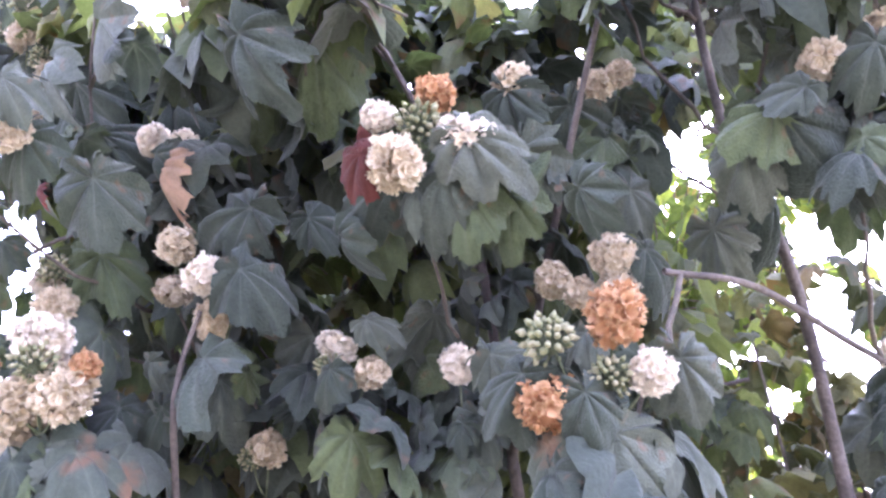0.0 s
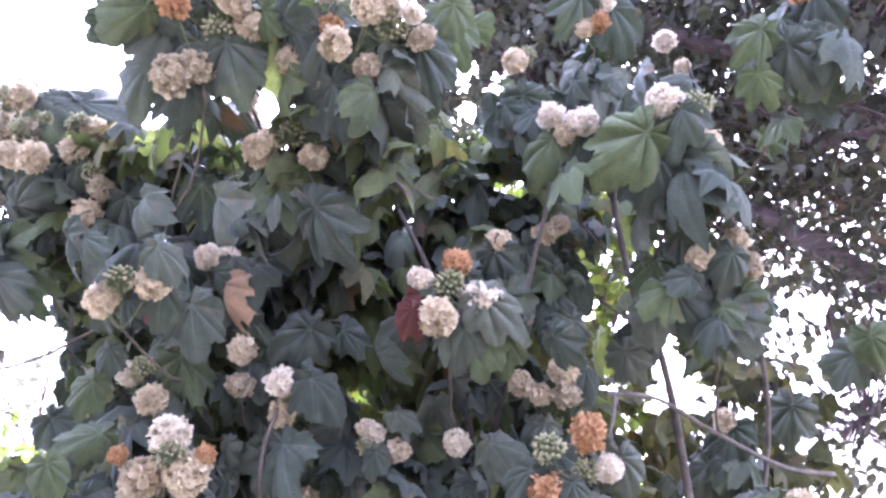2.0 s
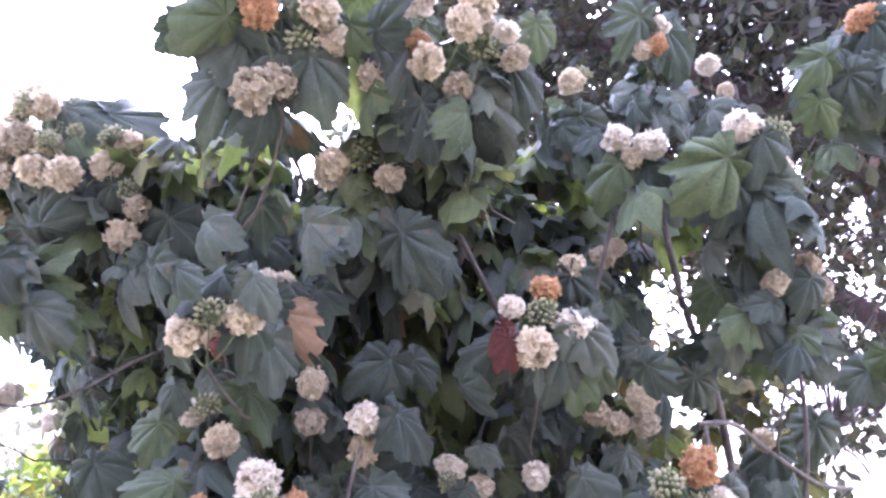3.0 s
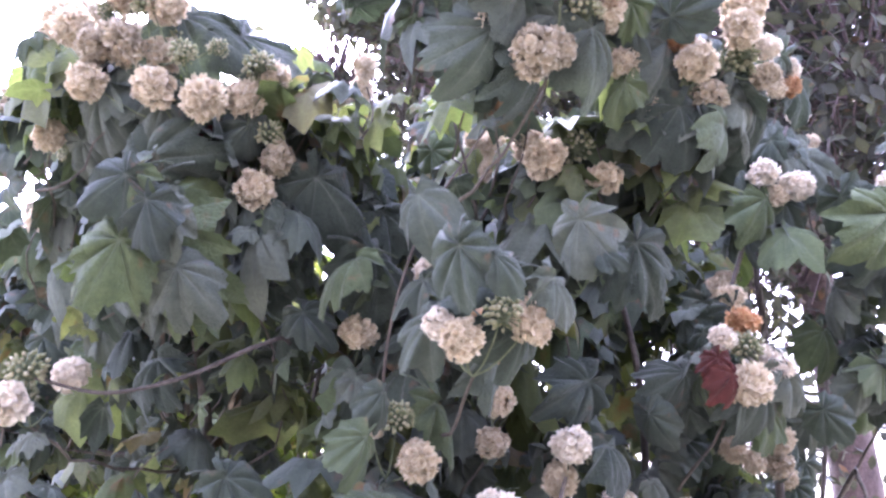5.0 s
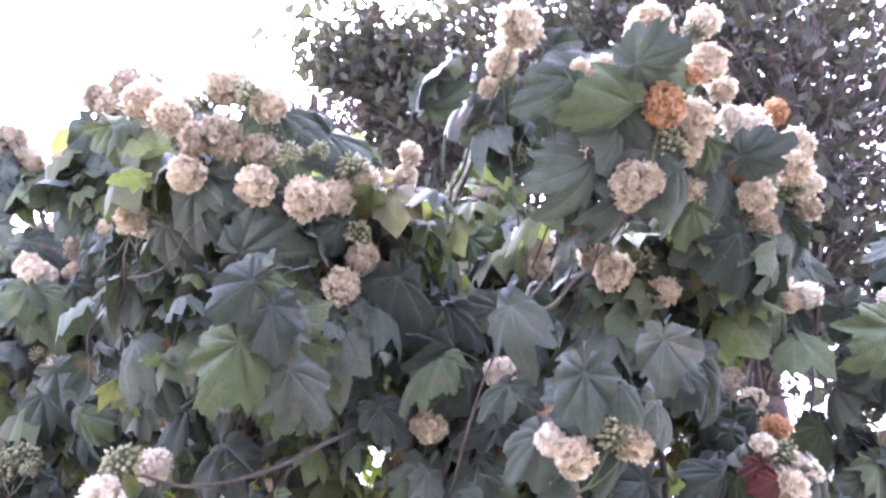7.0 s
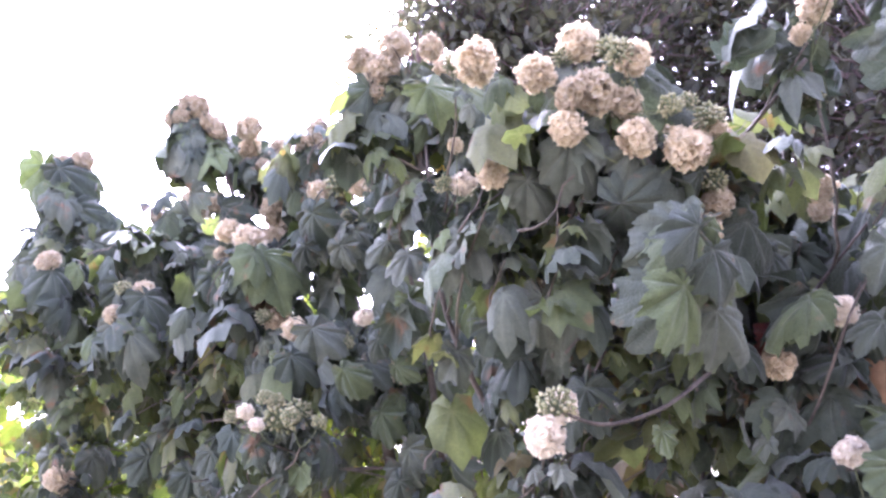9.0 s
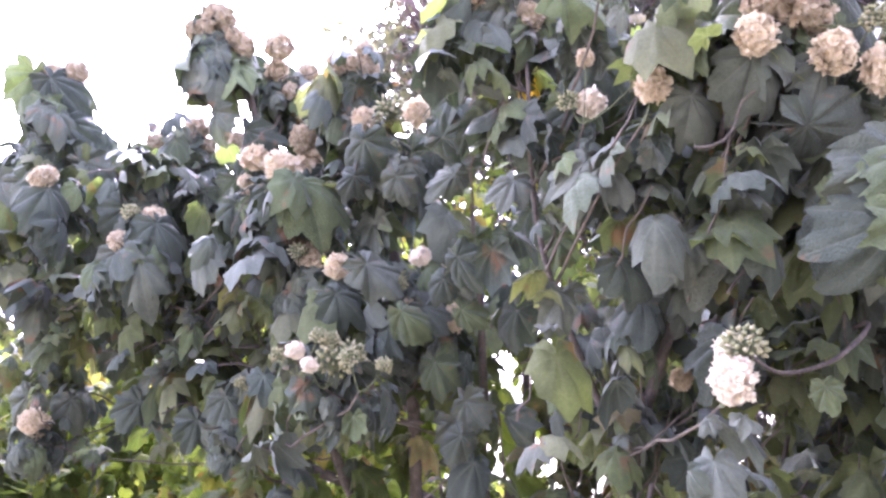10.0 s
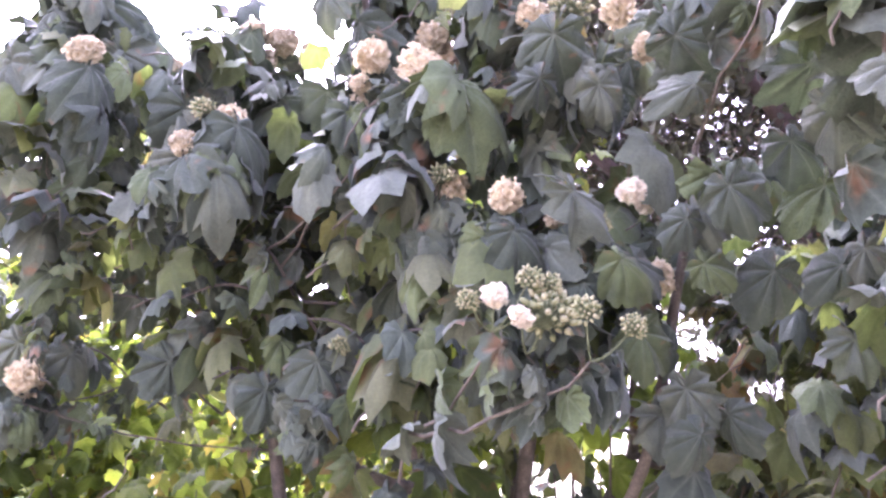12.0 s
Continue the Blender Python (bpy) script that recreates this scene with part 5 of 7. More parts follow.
near.leaf((-0.604, 1.109, 2.819), (-0.684, 1.209, 2.765), (-0.69, -0.53, -0.49), keep=True)
near.leaf((-0.481, 1.051, 2.754), (-0.471, 1.079, 2.646), (-0.76, -0.48, -0.44), keep=True)
near.leaf((-0.212, 1.068, 2.603), (-0.204, 1.074, 2.475), (-0.85, -0.44, -0.30), keep=True)
near.leaf((-0.382, 1.012, 2.732), (-0.387, 1.035, 2.657), (-0.80, -0.44, -0.41), keep=True)
near.leaf((-0.718, 1.282, 1.918), (-0.798, 1.226, 1.893), (0.33, -0.94, -0.09), keep=True)
near.leaf((-0.727, 1.221, 1.797), (-0.680, 1.212, 1.730), (0.35, -0.94, -0.02), keep=True)
near.leaf((-0.783, 1.175, 1.864), (-0.750, 1.166, 1.799), (0.39, -0.92, -0.06), keep=True)
near.leaf((-0.754, 1.313, 1.896), (-0.765, 1.285, 1.836), (0.34, -0.94, -0.07), keep=True)
near.leaf((-0.744, 1.301, 2.027), (-0.771, 1.274, 1.952), (0.34, -0.93, -0.15), keep=True)
near.leaf((-0.528, 1.362, 1.819), (-0.534, 1.335, 1.732), (0.21, -0.98, -0.03), keep=True)
near.leaf((-0.572, 1.403, 1.828), (-0.570, 1.377, 1.747), (0.23, -0.97, -0.03), keep=True)
near.leaf((-0.482, 1.422, 1.824), (-0.497, 1.393, 1.750), (0.18, -0.98, -0.03), keep=True)
near.leaf((-0.799, 1.280, 1.786), (-0.767, 1.264, 1.729), (0.37, -0.93, -0.01), keep=True)
near.leaf((-0.716, 1.299, 2.093), (-0.717, 1.282, 2.032), (0.32, -0.93, -0.19), keep=True)
near.cluster([(0.006, 1.124, 2.229, 0.038, "rust"), (-0.052, 1.083, 2.105, 0.047, "cream"), (0.045, 1.095, 2.145, 0.043, "white"), (-0.02, 1.11, 2.175, 0.036, "bud"), (-0.075, 1.12, 2.19, 0.026, "white")], 7, 0.17)
near.cluster([(0.128, 1.227, 2.303, 0.036, "cream")], 5)
near.cluster([(0.295, 1.376, 2.368, 0.037, "cream"), (0.345, 1.383, 2.394, 0.03, "cream")], 6)
near.cluster([(-0.368, 1.244, 2.003, 0.035, "white"), (-0.363, 1.279, 1.949, 0.036, "cream"), (-0.32, 1.27, 1.99, 0.022, "bud")], 6)
near.cluster([(-0.176, 1.318, 1.897, 0.033, "white"), (-0.121, 1.304, 1.851, 0.031, "cream"), (-0.185, 1.31, 1.865, 0.024, "bud")], 5)
near.cluster([(0.017, 1.321, 1.86, 0.033, "white")], 5)
near.cluster([(0.201, 0.982, 1.856, 0.044, "rust"), (0.118, 1.002, 1.759, 0.044, "rust"), (0.238, 1.0, 1.785, 0.029, "white"), (0.19, 1.0, 1.785, 0.028, "bud"), (0.125, 0.99, 1.83, 0.034, "bud")], 6, 0.16, (0.1, 0.2, 0.0))
near.cluster([(0.26, 1.242, 2.001, 0.042, "cream"), (0.172, 1.299, 1.983, 0.034, "cream"), (0.209, 1.276, 1.953, 0.03, "cream"), (0.265, 1.25, 1.95, 0.034, "tan")], 5)
near.cluster([(0.552, 1.082, 2.22, 0.036, "cream"), (0.628, 1.068, 2.25, 0.034, "cream"), (0.665, 1.09, 2.2, 0.034, "tan")], 8, 0.18)
near.cluster([(0.475, 0.991, 2.55, 0.042, "white"), (0.535, 0.968, 2.531, 0.036, "bud"), (0.592, 1.042, 2.477, 0.034, "cream")], 8, 0.17)
near.cluster([(-0.597, 1.06, 2.185, 0.041, "cream"), (-0.706, 1.145, 2.183, 0.026, "white"), (-0.696, 1.105, 2.16, 0.036, "cream"), (-0.655, 1.06, 2.19, 0.03, "bud")], 6, 0.16)
near.cluster([(-0.54, 1.41, 2.33, 0.034, "white")], 5)
near.cluster([(-0.456, 1.335, 2.091, 0.038, "cream"), (-0.458, 1.354, 2.014, 0.03, "tan")], 5)
near.cluster([(-0.636, 1.314, 1.992, 0.038, "cream"), (-0.693, 1.378, 2.05, 0.03, "white"), (-0.66, 1.34, 2.06, 0.03, "bud")], 6)
near.cluster([(-0.64, 1.241, 1.829, 0.056, "cream"), (-0.546, 1.19, 1.837, 0.05, "cream"), (-0.579, 1.184, 1.905, 0.045, "white"), (-0.654, 1.27, 1.766, 0.05, "cream"), (-0.677, 1.227, 1.875, 0.024, "rust"), (-0.51, 1.19, 1.865, 0.026, "rust"), (-0.575, 1.17, 1.87, 0.035, "bud")], 6)
near.cluster([(-0.317, 1.455, 1.755, 0.037, "cream"), (-0.345, 1.46, 1.74, 0.025, "bud")], 4)
near.cluster([(-0.316, 1.55, 1.893, 0.032, "tan")], 4)
near.cluster([(-0.411, 1.208, 2.525, 0.044, "cream"), (-0.393, 1.265, 2.569, 0.042, "cream"), (-0.29, 1.18, 2.495, 0.037, "cream"), (-0.34, 1.2, 2.555, 0.034, "bud")], 8, 0.19)
near.cluster([(-0.571, 1.039, 2.613, 0.044, "tan"), (-0.523, 1.052, 2.636, 0.038, "tan"), (-0.567, 0.97, 2.742, 0.045, "rust"), (-0.42, 1.021, 2.72, 0.038, "cream"), (-0.45, 0.98, 2.757, 0.042, "cream"), (-0.612, 1.097, 2.685, 0.042, "cream"), (-0.48, 1.02, 2.7, 0.035, "bud")], 9, 0.19)
near.cluster([(-0.332, 1.076, 2.674, 0.042, "cream"), (-0.266, 1.07, 2.617, 0.036, "tan"), (-0.173, 1.017, 2.62, 0.036, "tan"), (-0.245, 0.977, 2.655, 0.04, "cream"), (-0.26, 0.97, 2.799, 0.047, "white"), (-0.15, 0.93, 2.775, 0.047, "cream"), (-0.182, 0.926, 2.715, 0.04, "cream"), (-0.255, 1.009, 2.712, 0.032, "rust"), (-0.12, 0.98, 2.69, 0.036, "bud")], 9, 0.19)
near.cluster([(-0.569, 1.345, 2.994, 0.04, "cream"), (-0.54, 1.3, 3.07, 0.05, "cream"), (-0.44, 1.439, 2.847, 0.032, "bud")], 7, 0.17)
near.cluster([(0.286, 1.2, 2.611, 0.037, "white"), (0.341, 1.156, 2.578, 0.039, "white"), (0.31, 1.19, 2.56, 0.03, "cream")], 6, 0.16)
near.cluster([(0.233, 1.28, 2.81, 0.039, "cream"), (0.27, 1.29, 2.83, 0.028, "bud")], 6)
near.cluster([(0.435, 1.18, 2.87, 0.034, "rust"), (0.46, 1.19, 2.93, 0.03, "white"), (0.4, 1.2, 2.86, 0.028, "cream")], 6)
near.cluster([(0.68, 1.3, 2.9, 0.032, "white"), (0.72, 1.3, 2.82, 0.028, "cream")], 5)
near.cluster([(0.858, 0.95, 2.839, 0.045, "rust"), (0.93, 0.96, 2.85, 0.045, "cream")], 6, 0.17)
near.cluster([(0.85, 1.6, 1.883, 0.038, "cream")], 4)
near.cluster([(0.823, 1.288, 1.673, 0.04, "cream")], 4)
near.cluster([(1.262, 2.26, 1.653, 0.04, "cream")], 4)
near.cluster([(-0.296, 1.499, 2.674, 0.038, "cream"), (-0.287, 1.52, 2.622, 0.036, "cream"), (-0.33, 1.53, 2.69, 0.026, "cream")], 5)
near.cluster([(-0.636, 1.51, 2.23, 0.04, "cream")], 6)
near.cluster([(-0.493, 1.445, 2.335, 0.03, "white")], 5)
near.limb([(-0.35, 2.0, 2.25), (-0.381, 1.809, 2.678), (-0.550, 1.404, 2.889)], 0.007, 0.005, "twig")
near.show([(-0.550, 1.404, 2.889), (-0.465, 1.607, 2.783), (-0.381, 1.809, 2.678)], 0.03)
near.cluster([(-0.635, 1.040, 2.812, 0.035, "cream"), (-0.648, 1.088, 2.825, 0.021, "cream"), (-0.604, 0.959, 2.872, 0.048, "cream"), (-0.427, 0.953, 2.954, 0.033, "white"), (-0.438, 0.972, 2.933, 0.027, "bud"), (-0.406, 0.964, 2.882, 0.045, "cream"), (-0.333, 0.981, 2.853, 0.031, "cream"), (-0.535, 0.932, 2.786, 0.022, "rust"), (-0.574, 1.008, 2.789, 0.023, "rust")], 5, 0.15)
near.cluster([(-0.209, 0.935, 2.831, 0.032, "rust"), (-0.140, 0.943, 2.730, 0.036, "tan"), (-0.091, 0.938, 2.705, 0.026, "white"), (-0.068, 0.962, 2.664, 0.031, "tan"), (-0.140, 0.959, 2.692, 0.029, "bud"), (-0.279, 1.003, 2.819, 0.023, "white")], 5, 0.15)
near.cluster([(-0.582, 1.275, 3.051, 0.054, "cream"), (-0.575, 1.384, 2.945, 0.027, "cream")], 4, 0.15)
near.thicket((-0.86, 1.52, 1.82), (0.14, 0.1, 0.12), 45, 0.11)
near.thicket((-0.77, 1.61, 1.78), (0.14, 0.1, 0.12), 45, 0.11)
near.thicket((-0.93, 1.66, 1.75), (0.14, 0.1, 0.12), 45, 0.11)
near.thicket((-0.59, 1.66, 1.78), (0.14, 0.1, 0.12), 45, 0.11)
near.thicket((-0.04, 1.80, 2.34), (0.22, 0.16, 0.22), 56, 0.11)
near.thicket((0.10, 1.83, 2.95), (0.22, 0.16, 0.22), 56, 0.11)
near.thicket((-0.17, 2.01, 2.45), (0.22, 0.16, 0.22), 56, 0.11)
near.thicket((-0.16, 1.84, 2.73), (0.22, 0.16, 0.22), 56, 0.11)
near.thicket((0.12, 1.66, 2.45), (0.25, 0.15, 0.25), 78, 0.11)
near.thicket((-0.66, 1.60, 2.63), (0.15, 0.12, 0.15), 45, 0.11)
near.thicket((-0.34, 1.31, 2.59), (0.13, 0.1, 0.13), 35, 0.11)
near.thicket((-0.14, 1.20, 2.61), (0.14, 0.1, 0.14), 40, 0.11)
near.thicket((-0.66, 1.49, 2.64), (0.12, 0.1, 0.12), 30, 0.11)
near.thicket((-0.66, 1.83, 2.87), (0.16, 0.1, 0.16), 45, 0.105)
near.thicket((0.16, 2.01, 2.90), (0.2, 0.1, 0.2), 55, 0.105)
near.thicket((-0.01, 1.96, 3.05), (0.14, 0.1, 0.14), 35, 0.105)
near.thicket((-0.05, 1.78, 2.1), (0.7, 0.3, 0.7), 316, 0.124)
near.thicket((0.0, 1.75, 2.75), (0.7, 0.2, 0.3), 110, 0.113)
near.thicket((-0.6, 1.75, 2.2), (0.25, 0.15, 0.5), 73, 0.113)
near.thicket((0.05, 1.65, 1.65), (0.7, 0.3, 0.3), 50, 0.11)
near.thicket((-0.38, 1.68, 2.0), (0.33, 0.2, 0.5), 97, 0.124)
near.thicket((0.1, 1.65, 2.5), (0.75, 0.2, 0.25), 85, 0.124)
near.thicket((0.1, 1.65, 2.72), (0.4, 0.15, 0.12), 54, 0.113)
near.thicket((-0.35, 1.2, 2.66), (0.28, 0.1, 0.12), 48, 0.124)

# ---- the tall shrub beside it ----
tall = Shrub("flowering_shrub", (-0.6, 2.3, 0.0), "tall shrub with a crowded head of cream flower balls", (-0.65, -0.75, 0.2), VIEW_POINTS[2:], 0.76)
tall.limb([(-0.55, 2.35, 0.0), (-0.62, 2.3, 1.2), (-0.7, 2.15, 1.9), (-0.85, 1.9, 2.35), (-1.0, 1.72, 2.65)], 0.022, 0.006, "trunk")
tall.limb([(-0.62, 2.3, 1.3), (-0.45, 2.2, 2.0), (-0.42, 2.05, 2.5), (-0.5, 1.9, 2.85)], 0.009, 0.004)
tall.limb([(-0.7, 2.15, 1.9), (-0.95, 2.2, 2.4), (-1.0, 2.2, 2.85)], 0.009, 0.005)
tall.leaf((-0.878, 1.544, 2.786), (-0.732, 1.517, 2.700), (0.36, -0.93, -0.12))
tall.leaf((-0.731, 1.554, 2.752), (-0.644, 1.528, 2.690), (0.29, -0.95, -0.11))
tall.leaf((-0.811, 1.559, 2.665), (-0.716, 1.535, 2.593), (0.33, -0.94, -0.07))
tall.leaf((-0.740, 1.496, 2.505), (-0.625, 1.484, 2.381), (0.30, -0.95, -0.01))
tall.leaf((-0.756, 1.671, 2.634), (-0.628, 1.639, 2.571), (0.29, -0.96, -0.04))
tall.leaf((-1.035, 1.423, 2.382), (-1.015, 1.402, 2.287), (-0.42, -0.83, 0.37))
tall.leaf((-1.068, 1.472, 2.334), (-1.106, 1.516, 2.208), (-0.41, -0.89, 0.18))
tall.leaf((-0.985, 1.482, 2.303), (-0.929, 1.429, 2.207), (-0.46, -0.86, 0.21))
tall.leaf((-1.080, 1.416, 2.425), (-1.150, 1.466, 2.357), (-0.31, -0.65, 0.70))
tall.leaf((-1.049, 1.467, 2.405), (-1.091, 1.497, 2.323), (-0.38, -0.79, -0.47))
tall.leaf((-1.025, 1.487, 2.272), (-1.049, 1.497, 2.199), (-0.43, -0.87, 0.23))
tall.leaf((-1.031, 1.584, 2.256), (-1.023, 1.584, 2.136), (-0.40, -0.88, 0.25))
tall.leaf((-1.015, 1.854, 2.551), (-1.092, 1.907, 2.489), (-0.31, -0.81, -0.50))
tall.leaf((-0.982, 1.575, 2.810), (-0.855, 1.454, 2.725), (-0.39, -0.80, 0.45))
tall.leaf((-0.785, 1.532, 2.825), (-0.769, 1.509, 2.746), (-0.41, -0.60, -0.68))
tall.leaf((-0.518, 1.860, 2.871), (-0.465, 1.824, 2.740), (-0.58, -0.82, -0.03))
tall.leaf((-0.650, 1.834, 2.509), (-0.613, 1.798, 2.415), (-0.53, -0.84, 0.14))
tall.leaf((-1.102, 1.645, 2.636), (-1.055, 1.602, 2.538), (-0.30, -0.81, -0.51))
tall.leaf((-1.007, 1.563, 2.628), (-1.030, 1.584, 2.528), (-0.37, -0.78, -0.51))
tall.leaf((-1.106, 1.756, 2.597), (-1.067, 1.716, 2.506), (-0.28, -0.84, -0.47))
tall.leaf((-1.170, 1.978, 2.876), (-1.090, 1.898, 2.793), (-0.25, -0.97, -0.07))
tall.leaf((-1.139, 2.254, 2.990), (-1.145, 2.266, 2.875), (-0.23, -0.97, -0.06))
tall.leaf((-0.862, 1.517, 2.596), (-0.909, 1.552, 2.515), (-0.46, -0.74, -0.49))
tall.leaf((-0.935, 1.605, 2.612), (-0.953, 1.622, 2.509), (-0.46, -0.89, 0.02))
tall.leaf((-1.017, 1.965, 2.343), (-0.946, 1.884, 2.284), (-0.32, -0.92, 0.22))
tall.leaf((-0.983, 1.775, 2.389), (-0.962, 1.749, 2.306), (-0.38, -0.91, 0.18))
tall.leaf((-1.016, 2.747, 2.438), (-0.933, 2.669, 2.342), (-0.22, -0.95, 0.22))
tall.leaf((-1.033, 3.062, 2.731), (-0.892, 2.917, 2.673), (-0.20, -0.97, 0.14))
tall.leaf((-1.024, 1.595, 2.521), (-0.930, 1.475, 2.504), (-0.37, -0.82, -0.45))
tall.leaf((-0.886, 2.108, 2.838), (-0.858, 2.101, 2.627), (-0.84, -0.54, -0.08))
tall.leaf((-0.876, 2.175, 2.732), (-0.955, 2.247, 2.616), (-0.67, -0.46, -0.58))
tall.leaf((-0.869, 2.057, 2.856), (-0.809, 2.010, 2.665), (-0.82, -0.50, 0.28))
tall.leaf((-0.934, 2.133, 3.012), (-0.889, 2.090, 2.860), (-0.64, -0.44, -0.63))
tall.leaf((-0.935, 1.817, 2.386), (-1.033, 1.899, 2.301), (-0.82, -0.37, 0.44))
tall.leaf((-0.935, 1.827, 2.496), (-0.936, 1.821, 2.376), (-0.91, -0.42, 0.07))
tall.leaf((-0.919, 1.658, 2.088), (-0.969, 1.686, 2.019), (-0.90, -0.30, 0.31))
tall.leaf((-0.886, 1.651, 2.098), (-0.895, 1.634, 2.041), (-0.93, -0.30, -0.22))
tall.leaf((-0.934, 1.788, 2.190), (-0.994, 1.839, 2.078), (-0.89, -0.39, 0.25))
tall.leaf((-1.054, 2.199, 3.002), (-1.072, 2.229, 2.821), (-0.60, -0.48, -0.64))
tall.leaf((-1.085, 2.269, 3.018), (-1.094, 2.279, 2.872), (-0.57, -0.51, -0.64))
tall.leaf((-0.963, 1.647, 2.271), (-0.972, 1.631, 2.211), (-0.93, -0.31, 0.19))
tall.leaf((-0.867, 2.560, 2.684), (-0.934, 2.614, 2.620), (-0.93, -0.35, -0.08))
tall.leaf((-0.655, 2.369, 2.504), (-0.726, 2.438, 2.409), (-0.98, -0.20, 0.05))
tall.leaf((-0.640, 1.521, 2.919), (-0.587, 1.424, 2.949), (-0.70, -0.33, -0.63))
tall.leaf((-0.533, 1.606, 2.447), (-0.468, 1.529, 2.387), (-0.88, -0.44, 0.17))
tall.leaf((-0.299, 1.752, 2.739), (-0.266, 1.721, 2.624), (-0.89, -0.46, 0.06))
tall.leaf((-0.910, 1.653, 2.083), (-0.898, 1.618, 2.031), (-0.77, -0.53, 0.34))
tall.leaf((-0.895, 1.559, 2.088), (-0.954, 1.578, 2.055), (-0.34, -0.72, 0.61))
tall.leaf((-0.886, 1.554, 2.083), (-0.866, 1.508, 2.055), (-0.34, -0.71, 0.61))
tall.leaf((-0.996, 2.733, 2.023), (-1.056, 2.757, 1.978), (-0.18, -0.92, 0.34))
tall.leaf((-0.949, 2.691, 2.038), (-0.883, 2.625, 1.962), (-0.20, -0.92, 0.33))
tall.leaf((-0.722, 2.263, 2.763), (-0.780, 2.340, 2.599), (-0.96, -0.28, -0.08))
tall.leaf((-0.664, 2.197, 2.746), (-0.658, 2.177, 2.640), (-0.97, -0.23, -0.07))
tall.leaf((-0.598, 2.089, 2.349), (-0.581, 2.055, 2.246), (-0.98, -0.16, 0.15))
tall.leaf((-0.708, 2.316, 2.183), (-0.688, 2.277, 2.082), (-0.93, -0.30, 0.23))
tall.leaf((-0.855, 2.178, 2.166), (-0.909, 2.211, 2.119), (-0.94, -0.24, 0.23))
tall.leaf((-0.907, 2.558, 2.388), (-0.927, 2.596, 2.312), (-0.90, -0.35, -0.27))
tall.leaf((-0.845, 2.464, 2.834), (-0.852, 2.485, 2.781), (-0.83, -0.25, -0.50))
tall.leaf((-0.875, 2.599, 2.802), (-0.818, 2.457, 2.736), (-0.81, -0.33, -0.48))
tall.leaf((-0.732, 2.773, 2.850), (-0.737, 2.789, 2.779), (-0.80, -0.39, -0.46))
tall.leaf((-0.970, 2.868, 2.725), (-0.993, 2.921, 2.640), (-0.76, -0.49, -0.44))
tall.leaf((-1.080, 2.979, 2.875), (-1.045, 3.005, 2.739), (-0.67, -0.54, -0.51))
tall.leaf((-0.758, 2.633, 2.787), (-0.766, 2.687, 2.693), (-0.83, -0.33, -0.45))
tall.leaf((-0.764, 2.610, 2.075), (-0.783, 2.598, 1.954), (-0.93, -0.36, -0.06))
tall.leaf((-0.640, 2.567, 2.034), (-0.650, 2.514, 1.942), (-0.95, -0.31, -0.03))
tall.leaf((-0.709, 2.421, 2.141), (-0.745, 2.485, 2.034), (-0.97, -0.24, -0.10))
tall.leaf((-0.718, 2.330, 2.323), (-0.740, 2.386, 2.245), (-0.96, -0.19, -0.21))
tall.leaf((-0.866, 2.796, 2.211), (-0.894, 2.816, 2.131), (-0.87, -0.48, -0.14))
tall.leaf((-0.808, 2.689, 2.183), (-0.813, 2.666, 2.068), (-0.90, -0.41, -0.12))
tall.leaf((-0.846, 2.551, 1.988), (-0.883, 2.578, 1.905), (-0.94, -0.34, -0.00))
tall.leaf((-0.673, 2.379, 2.774), (-0.692, 2.501, 2.683), (-0.88, -0.19, -0.44))
tall.leaf((-0.716, 2.331, 2.645), (-0.689, 2.331, 2.500), (-0.90, -0.17, -0.39))
tall.leaf((-0.712, 2.417, 2.590), (-0.690, 2.351, 2.491), (-0.91, -0.23, -0.36))
tall.leaf((-0.743, 2.445, 2.313), (-0.758, 2.485, 2.189), (-0.94, -0.26, -0.21))
tall.leaf((-0.718, 2.291, 2.353), (-0.730, 2.320, 2.266), (-0.96, -0.16, -0.23))
tall.leaf((-0.957, 2.846, 2.834), (-0.947, 2.910, 2.689), (-0.74, -0.46, -0.49))
tall.leaf((-0.901, 2.759, 2.715), (-0.874, 2.742, 2.616), (-0.80, -0.43, -0.43))
tall.leaf((-1.004, 2.959, 2.364), (-0.985, 2.933, 2.243), (-0.78, -0.58, -0.24))
tall.leaf((-0.863, 3.327, 2.036), (-0.844, 3.258, 2.110), (-0.73, -0.68, -0.03))
tall.leaf((-1.091, 1.406, 2.419), (-1.158, 1.430, 2.354), (-0.41, -0.88, -0.25), keep=True)
tall.leaf((-1.061, 1.401, 2.383), (-1.043, 1.391, 2.283), (-0.43, -0.87, -0.22), keep=True)
tall.leaf((-1.085, 1.446, 2.328), (-1.138, 1.465, 2.206), (-0.41, -0.90, -0.17), keep=True)
tall.leaf((-1.000, 1.444, 2.293), (-0.931, 1.393, 2.210), (-0.47, -0.87, -0.14), keep=True)
tall.leaf((-1.052, 1.451, 2.425), (-1.107, 1.560, 2.367), (-0.90, -0.35, -0.26), keep=True)
tall.leaf((-1.013, 1.517, 2.388), (-0.982, 1.459, 2.219), (-0.89, -0.39, -0.22), keep=True)
tall.leaf((-1.018, 1.535, 2.376), (-1.043, 1.592, 2.237), (-0.89, -0.40, -0.21), keep=True)
tall.leaf((-1.038, 1.991, 2.791), (-1.009, 2.016, 2.626), (-0.70, -0.59, -0.41), keep=True)
tall.leaf((-0.980, 1.972, 2.949), (-0.964, 1.947, 2.895), (-0.69, -0.54, -0.48), keep=True)
tall.leaf((-0.985, 2.074, 2.724), (-0.912, 1.962, 2.594), (-0.83, -0.39, -0.40), keep=True)
